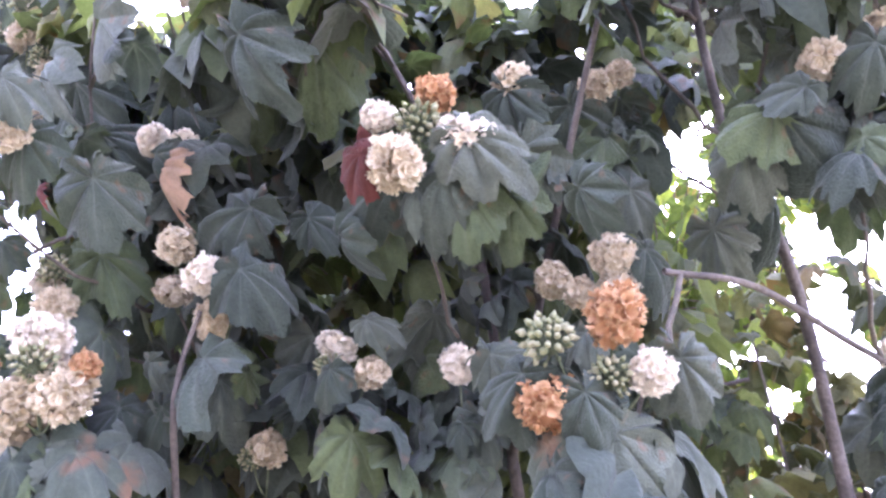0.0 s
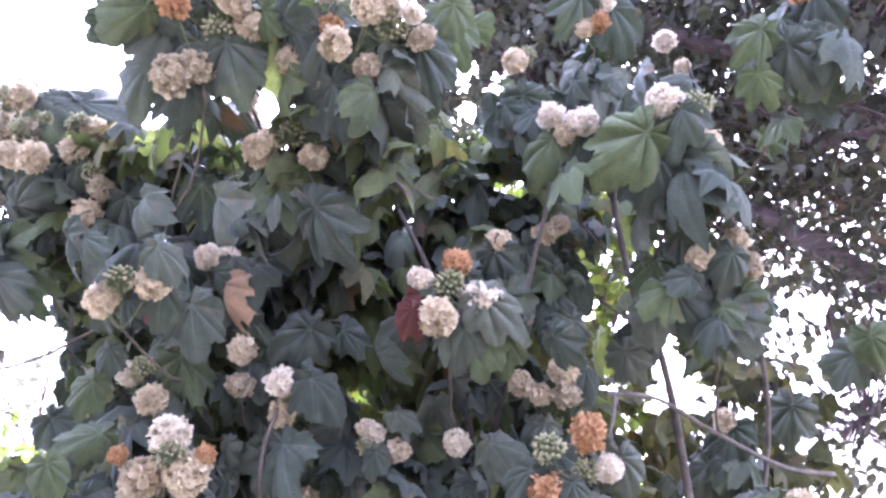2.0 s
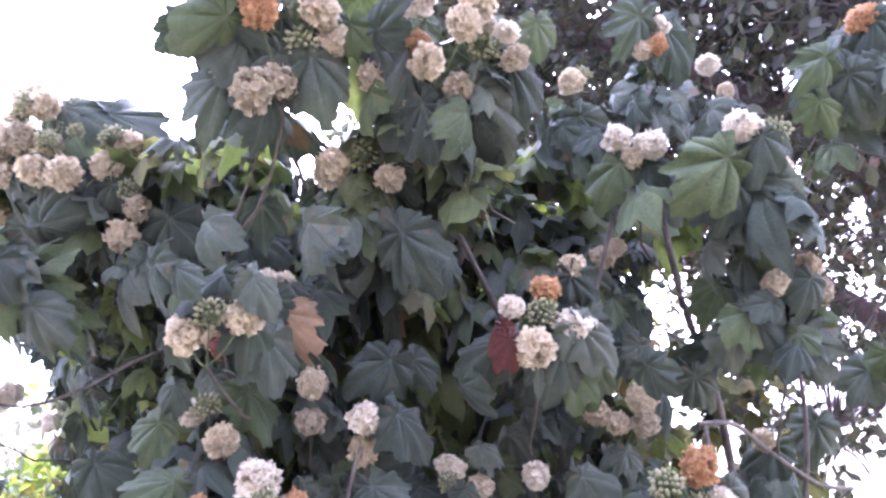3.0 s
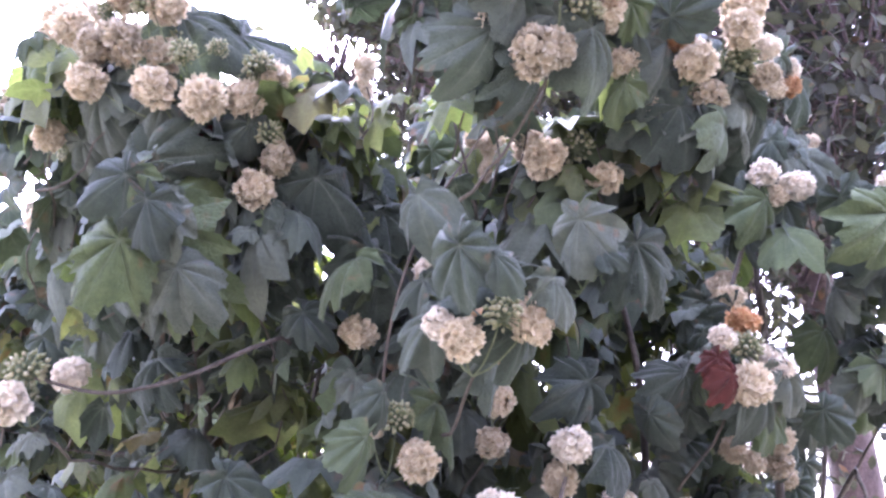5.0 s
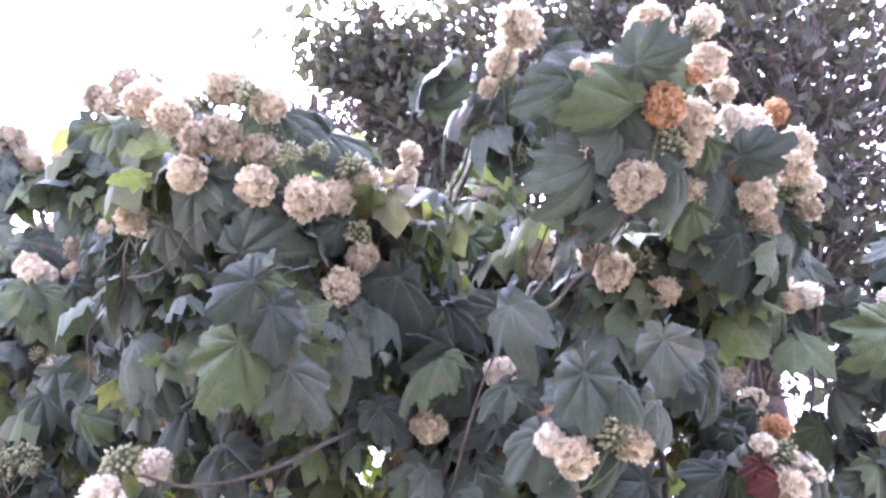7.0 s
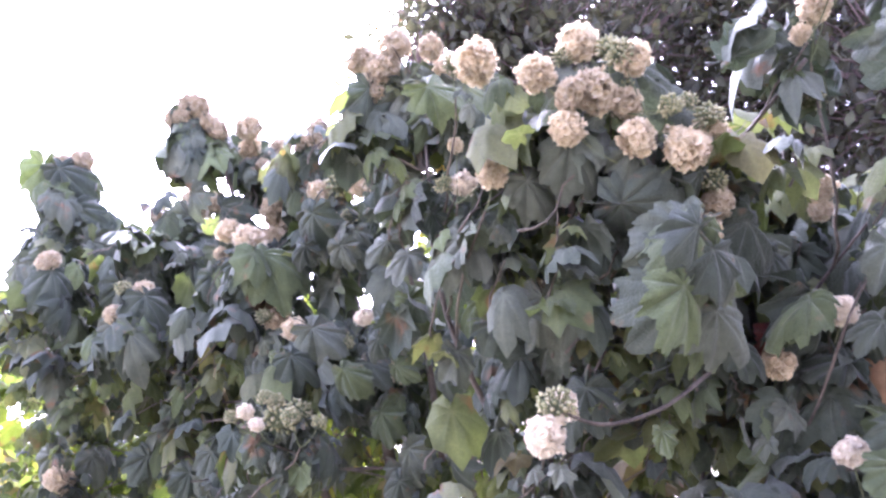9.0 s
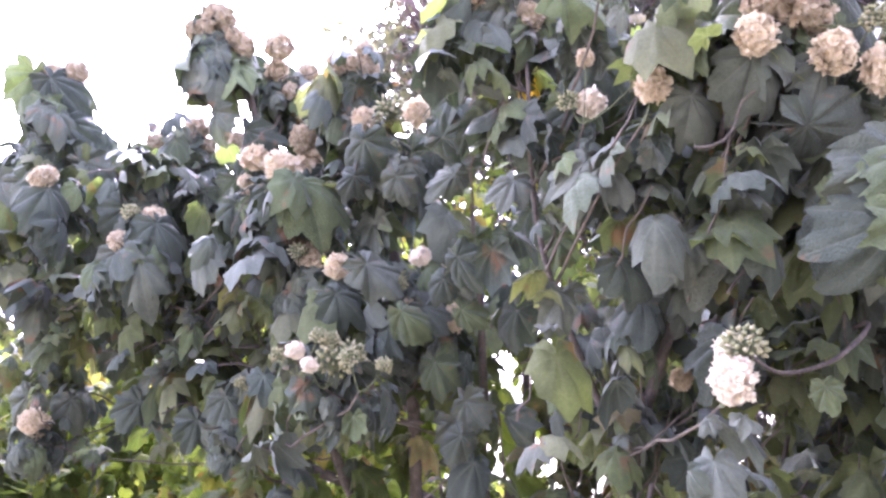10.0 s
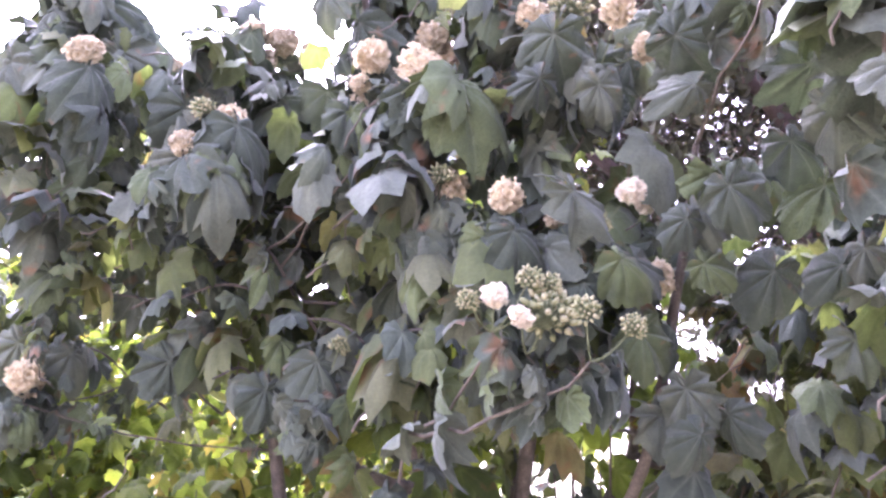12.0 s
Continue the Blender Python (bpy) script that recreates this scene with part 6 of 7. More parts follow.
tall.leaf((-0.981, 2.076, 2.713), (-1.003, 2.159, 2.595), (-0.83, -0.40, -0.39), keep=True)
tall.leaf((-0.996, 1.835, 2.380), (-0.999, 1.840, 2.266), (-0.93, -0.29, -0.22), keep=True)
tall.cluster([(-0.974, 1.468, 2.615, 0.045, "cream"), (-0.888, 1.502, 2.647, 0.042, "cream"), (-0.841, 1.491, 2.694, 0.038, "cream"), (-1.047, 1.525, 2.638, 0.042, "cream"), (-1.139, 1.616, 2.664, 0.042, "cream")], 10, 0.19)
tall.cluster([(-0.857, 1.52, 2.478, 0.044, "cream"), (-0.82, 1.507, 2.541, 0.034, "tan"), (-0.835, 1.5, 2.58, 0.03, "bud")], 6, 0.17)
tall.cluster([(-1.167, 1.656, 2.791, 0.044, "cream"), (-1.1, 1.57, 2.74, 0.046, "tan"), (-1.064, 1.617, 2.874, 0.046, "cream"), (-1.13, 1.6, 2.73, 0.036, "tan"), (-1.02, 1.56, 2.72, 0.034, "tan"), (-0.98, 1.6, 2.83, 0.036, "bud"), (-0.99, 1.58, 2.76, 0.03, "bud")], 8, 0.18)
tall.cluster([(-0.476, 1.793, 2.959, 0.036, "cream"), (-0.478, 1.811, 2.901, 0.038, "cream"), (-0.53, 1.83, 2.88, 0.036, "cream")], 6, 0.16)
tall.cluster([(-1.169, 1.784, 2.618, 0.036, "cream")], 6, 0.18)
tall.cluster([(-1.02, 2.177, 2.962, 0.038, "tan"), (-1.1, 2.25, 3.07, 0.05, "tan"), (-0.95, 2.15, 3.08, 0.045, "cream")], 9, 0.18)
tall.cluster([(-1.202, 1.667, 2.102, 0.037, "white"), (-1.177, 1.658, 2.155, 0.034, "bud"), (-1.107, 1.704, 2.152, 0.033, "white")], 3, 0.12)
tall.cluster([(-0.906, 1.908, 2.429, 0.034, "cream")], 5)
tall.cluster([(-0.702, 2.003, 2.131, 0.03, "cream")], 5)
tall.limb([(-1.16, 1.67, 2.14), (-1.05, 1.66, 2.115), (-0.93, 1.62, 2.14), (-0.8, 1.6, 2.2), (-0.72, 1.65, 2.21), (-0.6, 1.9, 2.1)], 0.003, 0.005, "twig")
tall.limb([(-0.45, 2.2, 2.0), (-0.3, 2.0, 2.5), (-0.25, 1.95, 2.8), (-0.22, 1.9, 3.0)], 0.008, 0.004, "twig")
tall.limb([(-0.5, 2.15, 1.4), (-0.62, 1.9, 1.7), (-0.75, 1.75, 1.9)], 0.007, 0.004, "twig")
tall.limb([(-0.4, 2.1, 1.4), (-0.45, 1.85, 1.75), (-0.4, 1.7, 2.0), (-0.5, 1.6, 2.15)], 0.007, 0.004, "twig")
tall.limb([(-0.35, 2.2, 1.4), (-0.3, 2.0, 1.8), (-0.2, 1.9, 2.3)], 0.008, 0.004, "twig")
tall.leaf((-0.84, 2.33, 2.92), (-0.87, 2.31, 2.835), (-0.8, -0.5, 0.2), "yellow")
tall.show([(-0.85, 2.32, 2.88)], 0.06)
tall.leaf((-0.92, 1.585, 2.6), (-0.985, 1.54, 2.545), (-0.7, -0.6, 0.4), "maroon")
tall.leaf((-0.93, 1.78, 2.56), (-1.01, 1.75, 2.52), (-0.7, -0.6, 0.3), "tan")
tall.cluster([(-1.031, 1.524, 2.807, 0.040, "cream"), (-1.056, 1.564, 2.832, 0.027, "bud"), (-1.005, 1.470, 2.677, 0.015, "bud"), (-0.947, 1.474, 2.711, 0.021, "bud"), (-1.088, 1.611, 2.858, 0.043, "cream"), (-1.105, 1.640, 2.826, 0.024, "bud")], 5, 0.15)
tall.cluster([(-1.112, 2.219, 3.059, 0.043, "tan"), (-1.060, 2.095, 3.075, 0.035, "tan")], 4, 0.15)
tall.cluster([(-1.093, 1.850, 2.680, 0.025, "bud"), (-1.074, 1.978, 2.668, 0.031, "white"), (-1.106, 2.008, 2.668, 0.025, "bud"), (-1.101, 1.968, 2.751, 0.022, "cream")], 5, 0.15)
tall.cluster([(-1.165, 1.825, 2.891, 0.054, "cream"), (-1.169, 1.894, 2.900, 0.025, "bud")], 4, 0.15)
tall.cluster([(-1.096, 2.191, 3.117, 0.044, "tan"), (-1.132, 2.295, 3.103, 0.045, "tan"), (-1.126, 2.254, 3.005, 0.037, "tan")], 5, 0.15)
tall.cluster([(-1.061, 1.533, 2.806, 0.032, "bud"), (-1.007, 1.473, 2.687, 0.026, "bud"), (-0.872, 1.471, 2.700, 0.033, "bud")], 5, 0.15)
tall.thicket((-0.85, 2.05, 2.35), (0.35, 0.25, 0.5), 104, 0.106)
tall.thicket((-0.45, 2.1, 1.85), (0.4, 0.35, 0.35), 45, 0.105)
tall.thicket((-0.98, 1.72, 2.68), (0.25, 0.12, 0.18), 93, 0.106)
tall.thicket((-0.9, 1.75, 2.4), (0.28, 0.16, 0.28), 69, 0.106)
tall.thicket((-1.02, 2.25, 2.96), (0.17, 0.12, 0.2), 69, 0.106)
tall.thicket((-0.83, 2.1, 2.1), (0.12, 0.2, 0.3), 50, 0.09)
tall.thicket((-0.75, 2.0, 2.75), (0.3, 0.15, 0.3), 58, 0.098)
tall.thicket((-0.10, 2.37, 2.45), (0.2, 0.2, 0.2), 40, 0.1)
tall.thicket((0.12, 2.32, 2.25), (0.2, 0.2, 0.2), 40, 0.1)
tall.thicket((0.16, 2.87, 2.40), (0.2, 0.2, 0.2), 35, 0.1)
tall.thicket((-0.2, 2.5, 2.2), (0.6, 0.35, 0.55), 127, 0.106)

# ---- the far shrubs of the row ----
far = Shrub("flowering_shrub", (-0.3, 3.6, 0.0), "shrub further along the row with flower heads against the sky", (-0.75, -0.65, 0.2), VIEW_POINTS[4:], 0.8, 0.8, 0.4, 1.12, 0.2, 2.45)
far.limb([(-0.1, 3.5, 0.0), (-0.2, 3.4, 1.2), (-0.4, 3.2, 2.0), (-0.7, 3.0, 2.6), (-0.8, 2.95, 2.95)], 0.035, 0.01, "trunk")
far.limb([(-0.2, 3.4, 1.2), (-0.5, 3.6, 2.0), (-0.8, 3.5, 2.7), (-1.05, 3.45, 3.3)], 0.024, 0.008)
far.limb([(-0.2, 4.3, 0.0), (-0.3, 4.3, 1.4), (-0.7, 4.3, 2.5), (-1.2, 4.3, 3.1)], 0.035, 0.01, "trunk")
far.limb([(-0.3, 4.3, 1.4), (-0.4, 4.5, 2.3), (-0.6, 4.6, 3.2)], 0.02, 0.008)
far.limb([(-0.2, 3.4, 1.2), (-0.4, 2.9, 1.8), (-0.6, 2.7, 2.3), (-0.75, 2.6, 2.6)], 0.02, 0.007)
far.leaf((-0.789, 2.556, 2.514), (-0.758, 2.517, 2.394), (-0.73, -0.67, 0.13))
far.leaf((-0.687, 2.518, 2.541), (-0.650, 2.469, 2.434), (-0.77, -0.63, 0.12))
far.leaf((-0.838, 3.154, 2.050), (-0.861, 3.182, 1.896), (-0.56, -0.76, 0.33))
far.leaf((-0.812, 3.134, 2.033), (-0.777, 3.093, 1.909), (-0.57, -0.75, 0.34))
far.leaf((-0.873, 3.199, 2.024), (-0.912, 3.226, 1.921), (-0.54, -0.77, 0.34))
far.leaf((-0.969, 3.423, 2.084), (-0.908, 3.350, 1.977), (-0.48, -0.82, 0.32))
far.leaf((-0.955, 3.503, 2.010), (-0.959, 3.516, 1.841), (-0.47, -0.81, 0.34))
far.leaf((-0.932, 4.099, 2.131), (-1.007, 4.183, 1.963), (-0.40, -0.86, 0.31))
far.leaf((-0.828, 2.903, 2.815), (-0.807, 2.889, 2.652), (-0.65, -0.76, 0.03))
far.leaf((-0.770, 2.836, 2.842), (-0.730, 2.798, 2.695), (-0.68, -0.73, 0.02))
far.leaf((-0.839, 3.009, 2.983), (-0.885, 3.060, 2.828), (-0.62, -0.78, -0.02))
far.leaf((-0.877, 3.294, 2.466), (-0.891, 3.322, 2.278), (-0.55, -0.82, 0.19))
far.leaf((-0.811, 3.226, 2.467), (-0.763, 3.186, 2.298), (-0.58, -0.79, 0.19))
far.leaf((-1.000, 3.739, 2.845), (-1.054, 3.789, 2.713), (-0.45, -0.89, 0.08))
far.leaf((-0.918, 3.642, 2.888), (-0.836, 3.562, 2.736), (-0.49, -0.87, 0.07))
far.leaf((-1.145, 3.953, 2.857), (-1.227, 4.034, 2.722), (-0.38, -0.92, 0.09))
far.leaf((-1.162, 4.357, 2.052), (-1.079, 4.262, 1.945), (-0.32, -0.89, 0.33))
far.leaf((-1.295, 4.478, 2.094), (-1.327, 4.514, 1.942), (-0.27, -0.91, 0.32))
far.leaf((-0.842, 2.595, 2.918), (-0.747, 2.464, 2.892), (-0.63, -0.61, 0.48))
far.leaf((-0.854, 2.627, 2.855), (-0.788, 2.534, 2.798), (-0.71, -0.71, -0.02))
far.leaf((-0.841, 3.576, 3.327), (-0.761, 3.520, 3.102), (-0.52, -0.85, -0.07))
far.leaf((-1.409, 4.302, 3.345), (-1.301, 4.194, 3.201), (-0.27, -0.96, -0.02))
far.leaf((-1.460, 4.348, 3.367), (-1.468, 4.377, 3.155), (-0.25, -0.97, -0.03))
far.leaf((-1.332, 4.279, 3.167), (-1.232, 4.165, 3.069), (-0.29, -0.96, 0.02))
far.leaf((-1.349, 4.380, 2.852), (-1.283, 4.326, 2.668), (-0.28, -0.95, 0.12))
far.leaf((-1.440, 4.451, 2.917), (-1.369, 4.400, 2.711), (-0.25, -0.96, 0.10))
far.leaf((-0.954, 2.463, 2.428), (-0.930, 2.422, 2.325), (-0.95, -0.31, 0.04))
far.leaf((-0.881, 2.541, 2.414), (-0.884, 2.528, 2.323), (-0.94, -0.35, 0.07))
far.leaf((-0.812, 3.174, 2.087), (-0.856, 3.229, 1.947), (-0.75, -0.59, 0.28))
far.leaf((-0.774, 3.146, 2.037), (-0.737, 3.095, 1.922), (-0.76, -0.57, 0.31))
far.leaf((-0.889, 3.285, 2.036), (-0.924, 3.313, 1.938), (-0.70, -0.64, 0.31))
far.leaf((-1.024, 3.429, 2.087), (-0.992, 3.384, 1.970), (-0.63, -0.72, 0.28))
far.leaf((-0.955, 2.667, 2.306), (-0.914, 2.592, 2.244), (-0.89, -0.43, 0.14))
far.leaf((-1.011, 2.884, 2.370), (-0.925, 2.802, 2.300), (-0.17, -0.96, 0.22))
far.leaf((-1.051, 3.183, 2.734), (-0.925, 3.066, 2.669), (-0.14, -0.98, 0.12))
far.leaf((-0.972, 4.143, 2.101), (-1.003, 4.183, 1.950), (-0.47, -0.83, 0.30))
far.leaf((-1.148, 4.536, 2.095), (-1.201, 4.587, 1.992), (-0.37, -0.88, 0.30))
far.leaf((-1.120, 4.507, 2.079), (-1.073, 4.438, 1.970), (-0.38, -0.87, 0.31))
far.leaf((-0.848, 3.700, 2.087), (-0.771, 3.589, 1.996), (-0.58, -0.76, 0.30))
far.leaf((-0.895, 3.736, 2.151), (-0.835, 3.635, 2.090), (-0.45, -0.62, 0.64))
far.leaf((-1.232, 3.597, 2.656), (-1.161, 3.509, 2.519), (-0.51, -0.86, 0.05))
far.leaf((-1.302, 3.712, 2.569), (-1.303, 3.719, 2.408), (-0.46, -0.88, 0.09))
far.leaf((-1.065, 3.376, 2.709), (-1.023, 3.313, 2.598), (-0.62, -0.79, 0.01))
far.leaf((-1.356, 2.751, 2.265), (-1.326, 2.697, 2.175), (-0.70, -0.70, 0.15))
far.leaf((-1.392, 2.789, 2.281), (-1.403, 2.790, 2.176), (-0.67, -0.73, 0.14))
far.leaf((-0.703, 2.777, 2.891), (-0.649, 2.685, 2.828), (-0.85, -0.52, -0.09))
far.leaf((-0.691, 2.737, 2.968), (-0.748, 2.785, 2.890), (-0.86, -0.50, -0.13))
far.leaf((-0.748, 3.126, 2.112), (-0.705, 3.054, 2.028), (-0.73, -0.62, 0.28))
far.leaf((-0.705, 2.900, 2.150), (-0.691, 2.867, 2.053), (-0.79, -0.55, 0.26))
far.leaf((-0.747, 2.672, 2.020), (-0.705, 2.604, 1.926), (-0.83, -0.46, 0.32))
far.leaf((-0.854, 2.544, 2.310), (-0.826, 2.478, 2.264), (-0.88, -0.45, 0.16))
far.leaf((-0.848, 2.691, 2.332), (-0.815, 2.632, 2.244), (-0.84, -0.52, 0.16))
far.leaf((-0.911, 3.411, 2.534), (-0.968, 3.462, 2.416), (-0.67, -0.69, -0.27))
far.leaf((-0.979, 3.438, 2.888), (-1.035, 3.531, 2.729), (-0.61, -0.67, -0.43))
far.leaf((-0.954, 3.323, 2.790), (-0.888, 3.277, 2.671), (-0.65, -0.64, -0.40))
far.leaf((-1.354, 4.310, 2.863), (-1.347, 4.340, 2.632), (-0.35, -0.88, -0.34))
far.leaf((-1.282, 4.219, 3.005), (-1.181, 4.185, 2.868), (-0.37, -0.84, -0.39))
far.leaf((-1.245, 3.832, 2.751), (-1.256, 3.855, 2.603), (-0.46, -0.82, -0.35))
far.leaf((-0.867, 4.154, 3.178), (-0.889, 4.210, 2.989), (-0.50, -0.76, -0.43))
far.leaf((-1.024, 3.611, 2.011), (-1.064, 3.600, 1.884), (-0.61, -0.79, -0.01))
far.leaf((-1.018, 4.090, 2.074), (-1.085, 4.088, 1.938), (-0.51, -0.86, -0.04))
far.leaf((-1.270, 4.417, 2.319), (-1.299, 4.403, 2.174), (-0.38, -0.92, -0.13))
far.leaf((-1.104, 4.253, 2.045), (-1.227, 4.272, 2.016), (-0.46, -0.89, -0.02))
far.cluster([(-0.955, 3.112, 2.522, 0.045, "cream"), (-1.0, 3.1, 2.53, 0.03, "bud")], 11, 0.123)
far.cluster([(-0.702, 2.892, 2.37, 0.045, "cream")], 11, 0.148)
far.cluster([(-1.236, 3.646, 2.693, 0.045, "cream"), (-1.3, 3.66, 2.7, 0.03, "bud")], 11, 0.115)
far.cluster([(-1.03, 3.35, 2.895, 0.048, "cream"), (-1.05, 3.36, 2.8, 0.025, "tan")], 16, 0.15)
far.cluster([(-0.75, 4.4, 3.35, 0.051, "tan"), (-0.65, 4.6, 3.42, 0.051, "tan"), (-0.85, 4.3, 3.25, 0.05, "cream")], 18, 0.15)
far.cluster([(-1.4, 4.33, 3.39, 0.051, "tan"), (-1.33, 4.3, 3.42, 0.047, "tan"), (-1.45, 4.4, 3.33, 0.043, "tan")], 19, 0.15)
far.cluster([(-1.13, 3.46, 3.42, 0.043, "tan"), (-1.08, 3.44, 3.35, 0.038, "tan"), (-1.17, 3.5, 3.37, 0.034, "tan")], 19, 0.15)
far.cluster([(-0.907, 3.43, 3.283, 0.043, "tan"), (-0.87, 3.4, 3.2, 0.034, "tan")], 16, 0.15)
far.cluster([(-0.8, 3.14, 3.246, 0.05, "cream"), (-0.74, 3.12, 3.26, 0.038, "tan"), (-0.77, 3.1, 3.19, 0.034, "tan")], 17, 0.15)
far.cluster([(-0.636, 3.687, 3.26, 0.045, "cream")], 16, 0.15)
far.cluster([(-0.842, 2.868, 2.985, 0.05, "bud"), (-0.88, 2.955, 2.965, 0.042, "cream"), (-0.835, 2.945, 2.85, 0.045, "cream")], 17, 0.15)
far.cluster([(-1.51, 3.92, 2.835, 0.043, "tan")], 13, 0.115)
far.cluster([(-1.322, 3.685, 2.6, 0.036, "tan")], 11, 0.115)
far.cluster([(-1.152, 2.703, 2.176, 0.045, "bud"), (-1.08, 2.72, 2.19, 0.04, "bud"), (-1.21, 2.72, 2.16, 0.02, "white")], 9, 0.123)
far.cluster([(-0.986, 2.927, 2.466, 0.04, "cream")], 9, 0.12)
far.cluster([(-0.737, 2.685, 2.321, 0.04, "cream")], 9, 0.12)
far.cluster([(-0.5, 4.477, 2.352, 0.05, "cream")], 10, 0.115)
far.cluster([(-1.315, 4.4, 2.0, 0.05, "cream")], 10, 0.115)
far.cluster([(-1.0, 3.467, 2.06, 0.04, "white")], 10, 0.123)
far.cluster([(-0.728, 2.716, 2.5, 0.028, "white"), (-0.69, 2.72, 2.55, 0.026, "cream")], 9, 0.12)
far.limb([(0.95, 3.9, 0.0), (0.9, 3.95, 1.2), (0.8, 4.03, 1.75), (0.75, 4.0, 2.4)], 0.05, 0.02, "trunk")
far.limb([(0.88, 3.95, 1.35), (0.5, 4.12, 1.62), (0.1, 4.28, 1.71), (-0.4, 4.4, 1.95)], 0.04, 0.02)
far.limb([(0.17, 3.15, 2.38), (0.22, 3.18, 2.11), (0.27, 3.20, 1.92), (0.20, 3.26, 1.72), (0.15, 3.44, 1.15)], 0.012, 0.026)
far.limb([(0.27, 3.20, 1.91), (0.39, 3.14, 1.87), (0.64, 3.05, 1.93), (1.07, 2.84, 2.00)], 0.013, 0.008)
for k in range(14):
    y, z = 3.0 + 0.13 * k, 1.95 + 0.04 * (k * 5 % 14)
    a = Vector((-1.15 + 0.02 * (k * 3 % 7), y, z))
    b = a + Vector((rng.uniform(0.35, 0.6), rng.uniform(-0.3, 0.5), rng.uniform(-0.3, 0.05)))
    far.limb([a, a.lerp(b, 0.3) + Vector((0, 0, 0.05)), a.lerp(b, 0.65) + Vector((0, 0, rng.uniform(-0.06, 0.02))), b], 0.0025, 0.006, "twig")
    for t in (0.05, 0.3, 0.5):
        far.sprig(a.lerp(b, t), 0.05, rng.uniform(10, 70), rng.uniform(0, 6.3), 0.09)
far.cluster([(-0.902, 3.264, 2.976, 0.050, "tan"), (-0.875, 3.282, 2.877, 0.052, "cream"), (-0.808, 3.092, 2.851, 0.038, "tan")], 5, 0.15)
far.cluster([(-1.037, 3.173, 2.811, 0.062, "cream")], 4, 0.15)
far.cluster([(-0.856, 4.180, 3.272, 0.059, "tan"), (-0.776, 4.101, 3.266, 0.053, "tan"), (-0.810, 4.160, 3.185, 0.049, "tan"), (-0.754, 3.959, 3.183, 0.041, "tan")], 5, 0.15)
far.cluster([(-0.964, 4.311, 3.203, 0.055, "tan"), (-0.919, 4.257, 3.228, 0.050, "bud"), (-1.005, 4.382, 3.104, 0.049, "tan")], 5, 0.15)
far.cluster([(-0.969, 3.340, 3.325, 0.048, "tan"), (-0.777, 3.440, 3.317, 0.046, "tan")], 4, 0.15)
far.cluster([(-1.140, 3.483, 3.422, 0.051, "tan"), (-1.181, 3.541, 3.372, 0.043, "tan"), (-1.054, 3.426, 3.324, 0.038, "tan")], 5, 0.15)
far.cluster([(-0.902, 3.092, 3.205, 0.040, "tan"), (-0.839, 3.022, 3.228, 0.048, "tan"), (-0.810, 3.009, 3.173, 0.037, "tan")], 5, 0.15)
far.cluster([(-0.840, 3.254, 2.946, 0.043, "cream"), (-0.848, 3.286, 2.869, 0.034, "tan")], 4, 0.15)
far.cluster([(-0.973, 3.439, 2.780, 0.047, "tan")], 4, 0.15)
far.cluster([(-0.782, 2.699, 2.859, 0.032, "tan"), (-0.808, 2.873, 2.850, 0.035, "bud"), (-0.849, 2.741, 2.941, 0.042, "cream")], 5, 0.15)
far.cluster([(-1.031, 2.317, 3.015, 0.036, "tan"), (-0.984, 2.205, 2.990, 0.035, "tan")], 4, 0.15)
far.cluster([(-1.217, 2.774, 2.196, 0.022, "white"), (-1.184, 2.723, 2.230, 0.024, "bud"), (-1.243, 2.809, 2.185, 0.020, "bud"), (-1.161, 2.697, 2.223, 0.020, "bud")], 5, 0.15)
far.cluster([(-1.156, 2.627, 2.178, 0.025, "bud"), (-1.100, 2.567, 2.157, 0.021, "bud")], 4, 0.15)
far.cluster([(-0.877, 2.684, 2.474, 0.027, "white"), (-0.880, 2.862, 2.434, 0.022, "cream"), (-0.907, 2.744, 2.405, 0.029, "bud")], 5, 0.15)
far.cluster([(-0.999, 3.384, 2.132, 0.025, "bud")], 4, 0.15)
far.cluster([(-1.246, 4.524, 1.988, 0.053, "cream")], 4, 0.15)
far.dome((-1.12, 3.53, 3.42), 0.26, 0.34, 30)
far.dome((-1.03, 3.47, 3.26), 0.28, 0.32, 28)
far.dome((-0.95, 3.42, 3.14), 0.24, 0.24, 18)
far.dome((-1.39, 4.38, 3.36), 0.38, 0.24, 30)
far.dome((-1.37, 4.4, 3.14), 0.44, 0.34, 38)
far.dome((-0.68, 3.8, 3.42), 0.16, 0.14, 12, 0.12)
far.dome((-0.81, 3.1, 3.18), 0.28, 0.3, 30)
far.dome((-0.74, 3.06, 2.98), 0.3, 0.34, 32)
far.dome((-0.8, 4.2, 3.23), 0.34, 0.3, 30)
far.dome((-1.16, 3.9, 2.95), 0.34, 0.34, 32)
far.dome((-0.98, 4.05, 3.02), 0.36, 0.3, 28)
far.dome((-0.93, 3.13, 2.47), 0.32, 0.26, 26, 0.14)
far.dome((-1.24, 3.66, 2.66), 0.3, 0.26, 26)
far.dome((-1.5, 3.95, 2.8), 0.38, 0.34, 32)
far.dome((-0.95, 3.3, 2.82), 0.32, 0.3, 28)
far.thicket((-1.30, 4.45, 3.10), (0.22, 0.22, 0.22), 38, 0.128)
far.thicket((-1.37, 4.48, 2.74), (0.25, 0.25, 0.25), 38, 0.128)
far.thicket((-0.72, 3.08, 2.60), (0.2, 0.2, 0.2), 38, 0.128)
far.thicket((-1.09, 5.17, 2.77), (0.25, 0.25, 0.25), 38, 0.128)
far.thicket((-0.75, 5.18, 2.47), (0.3, 0.3, 0.3), 38, 0.128)
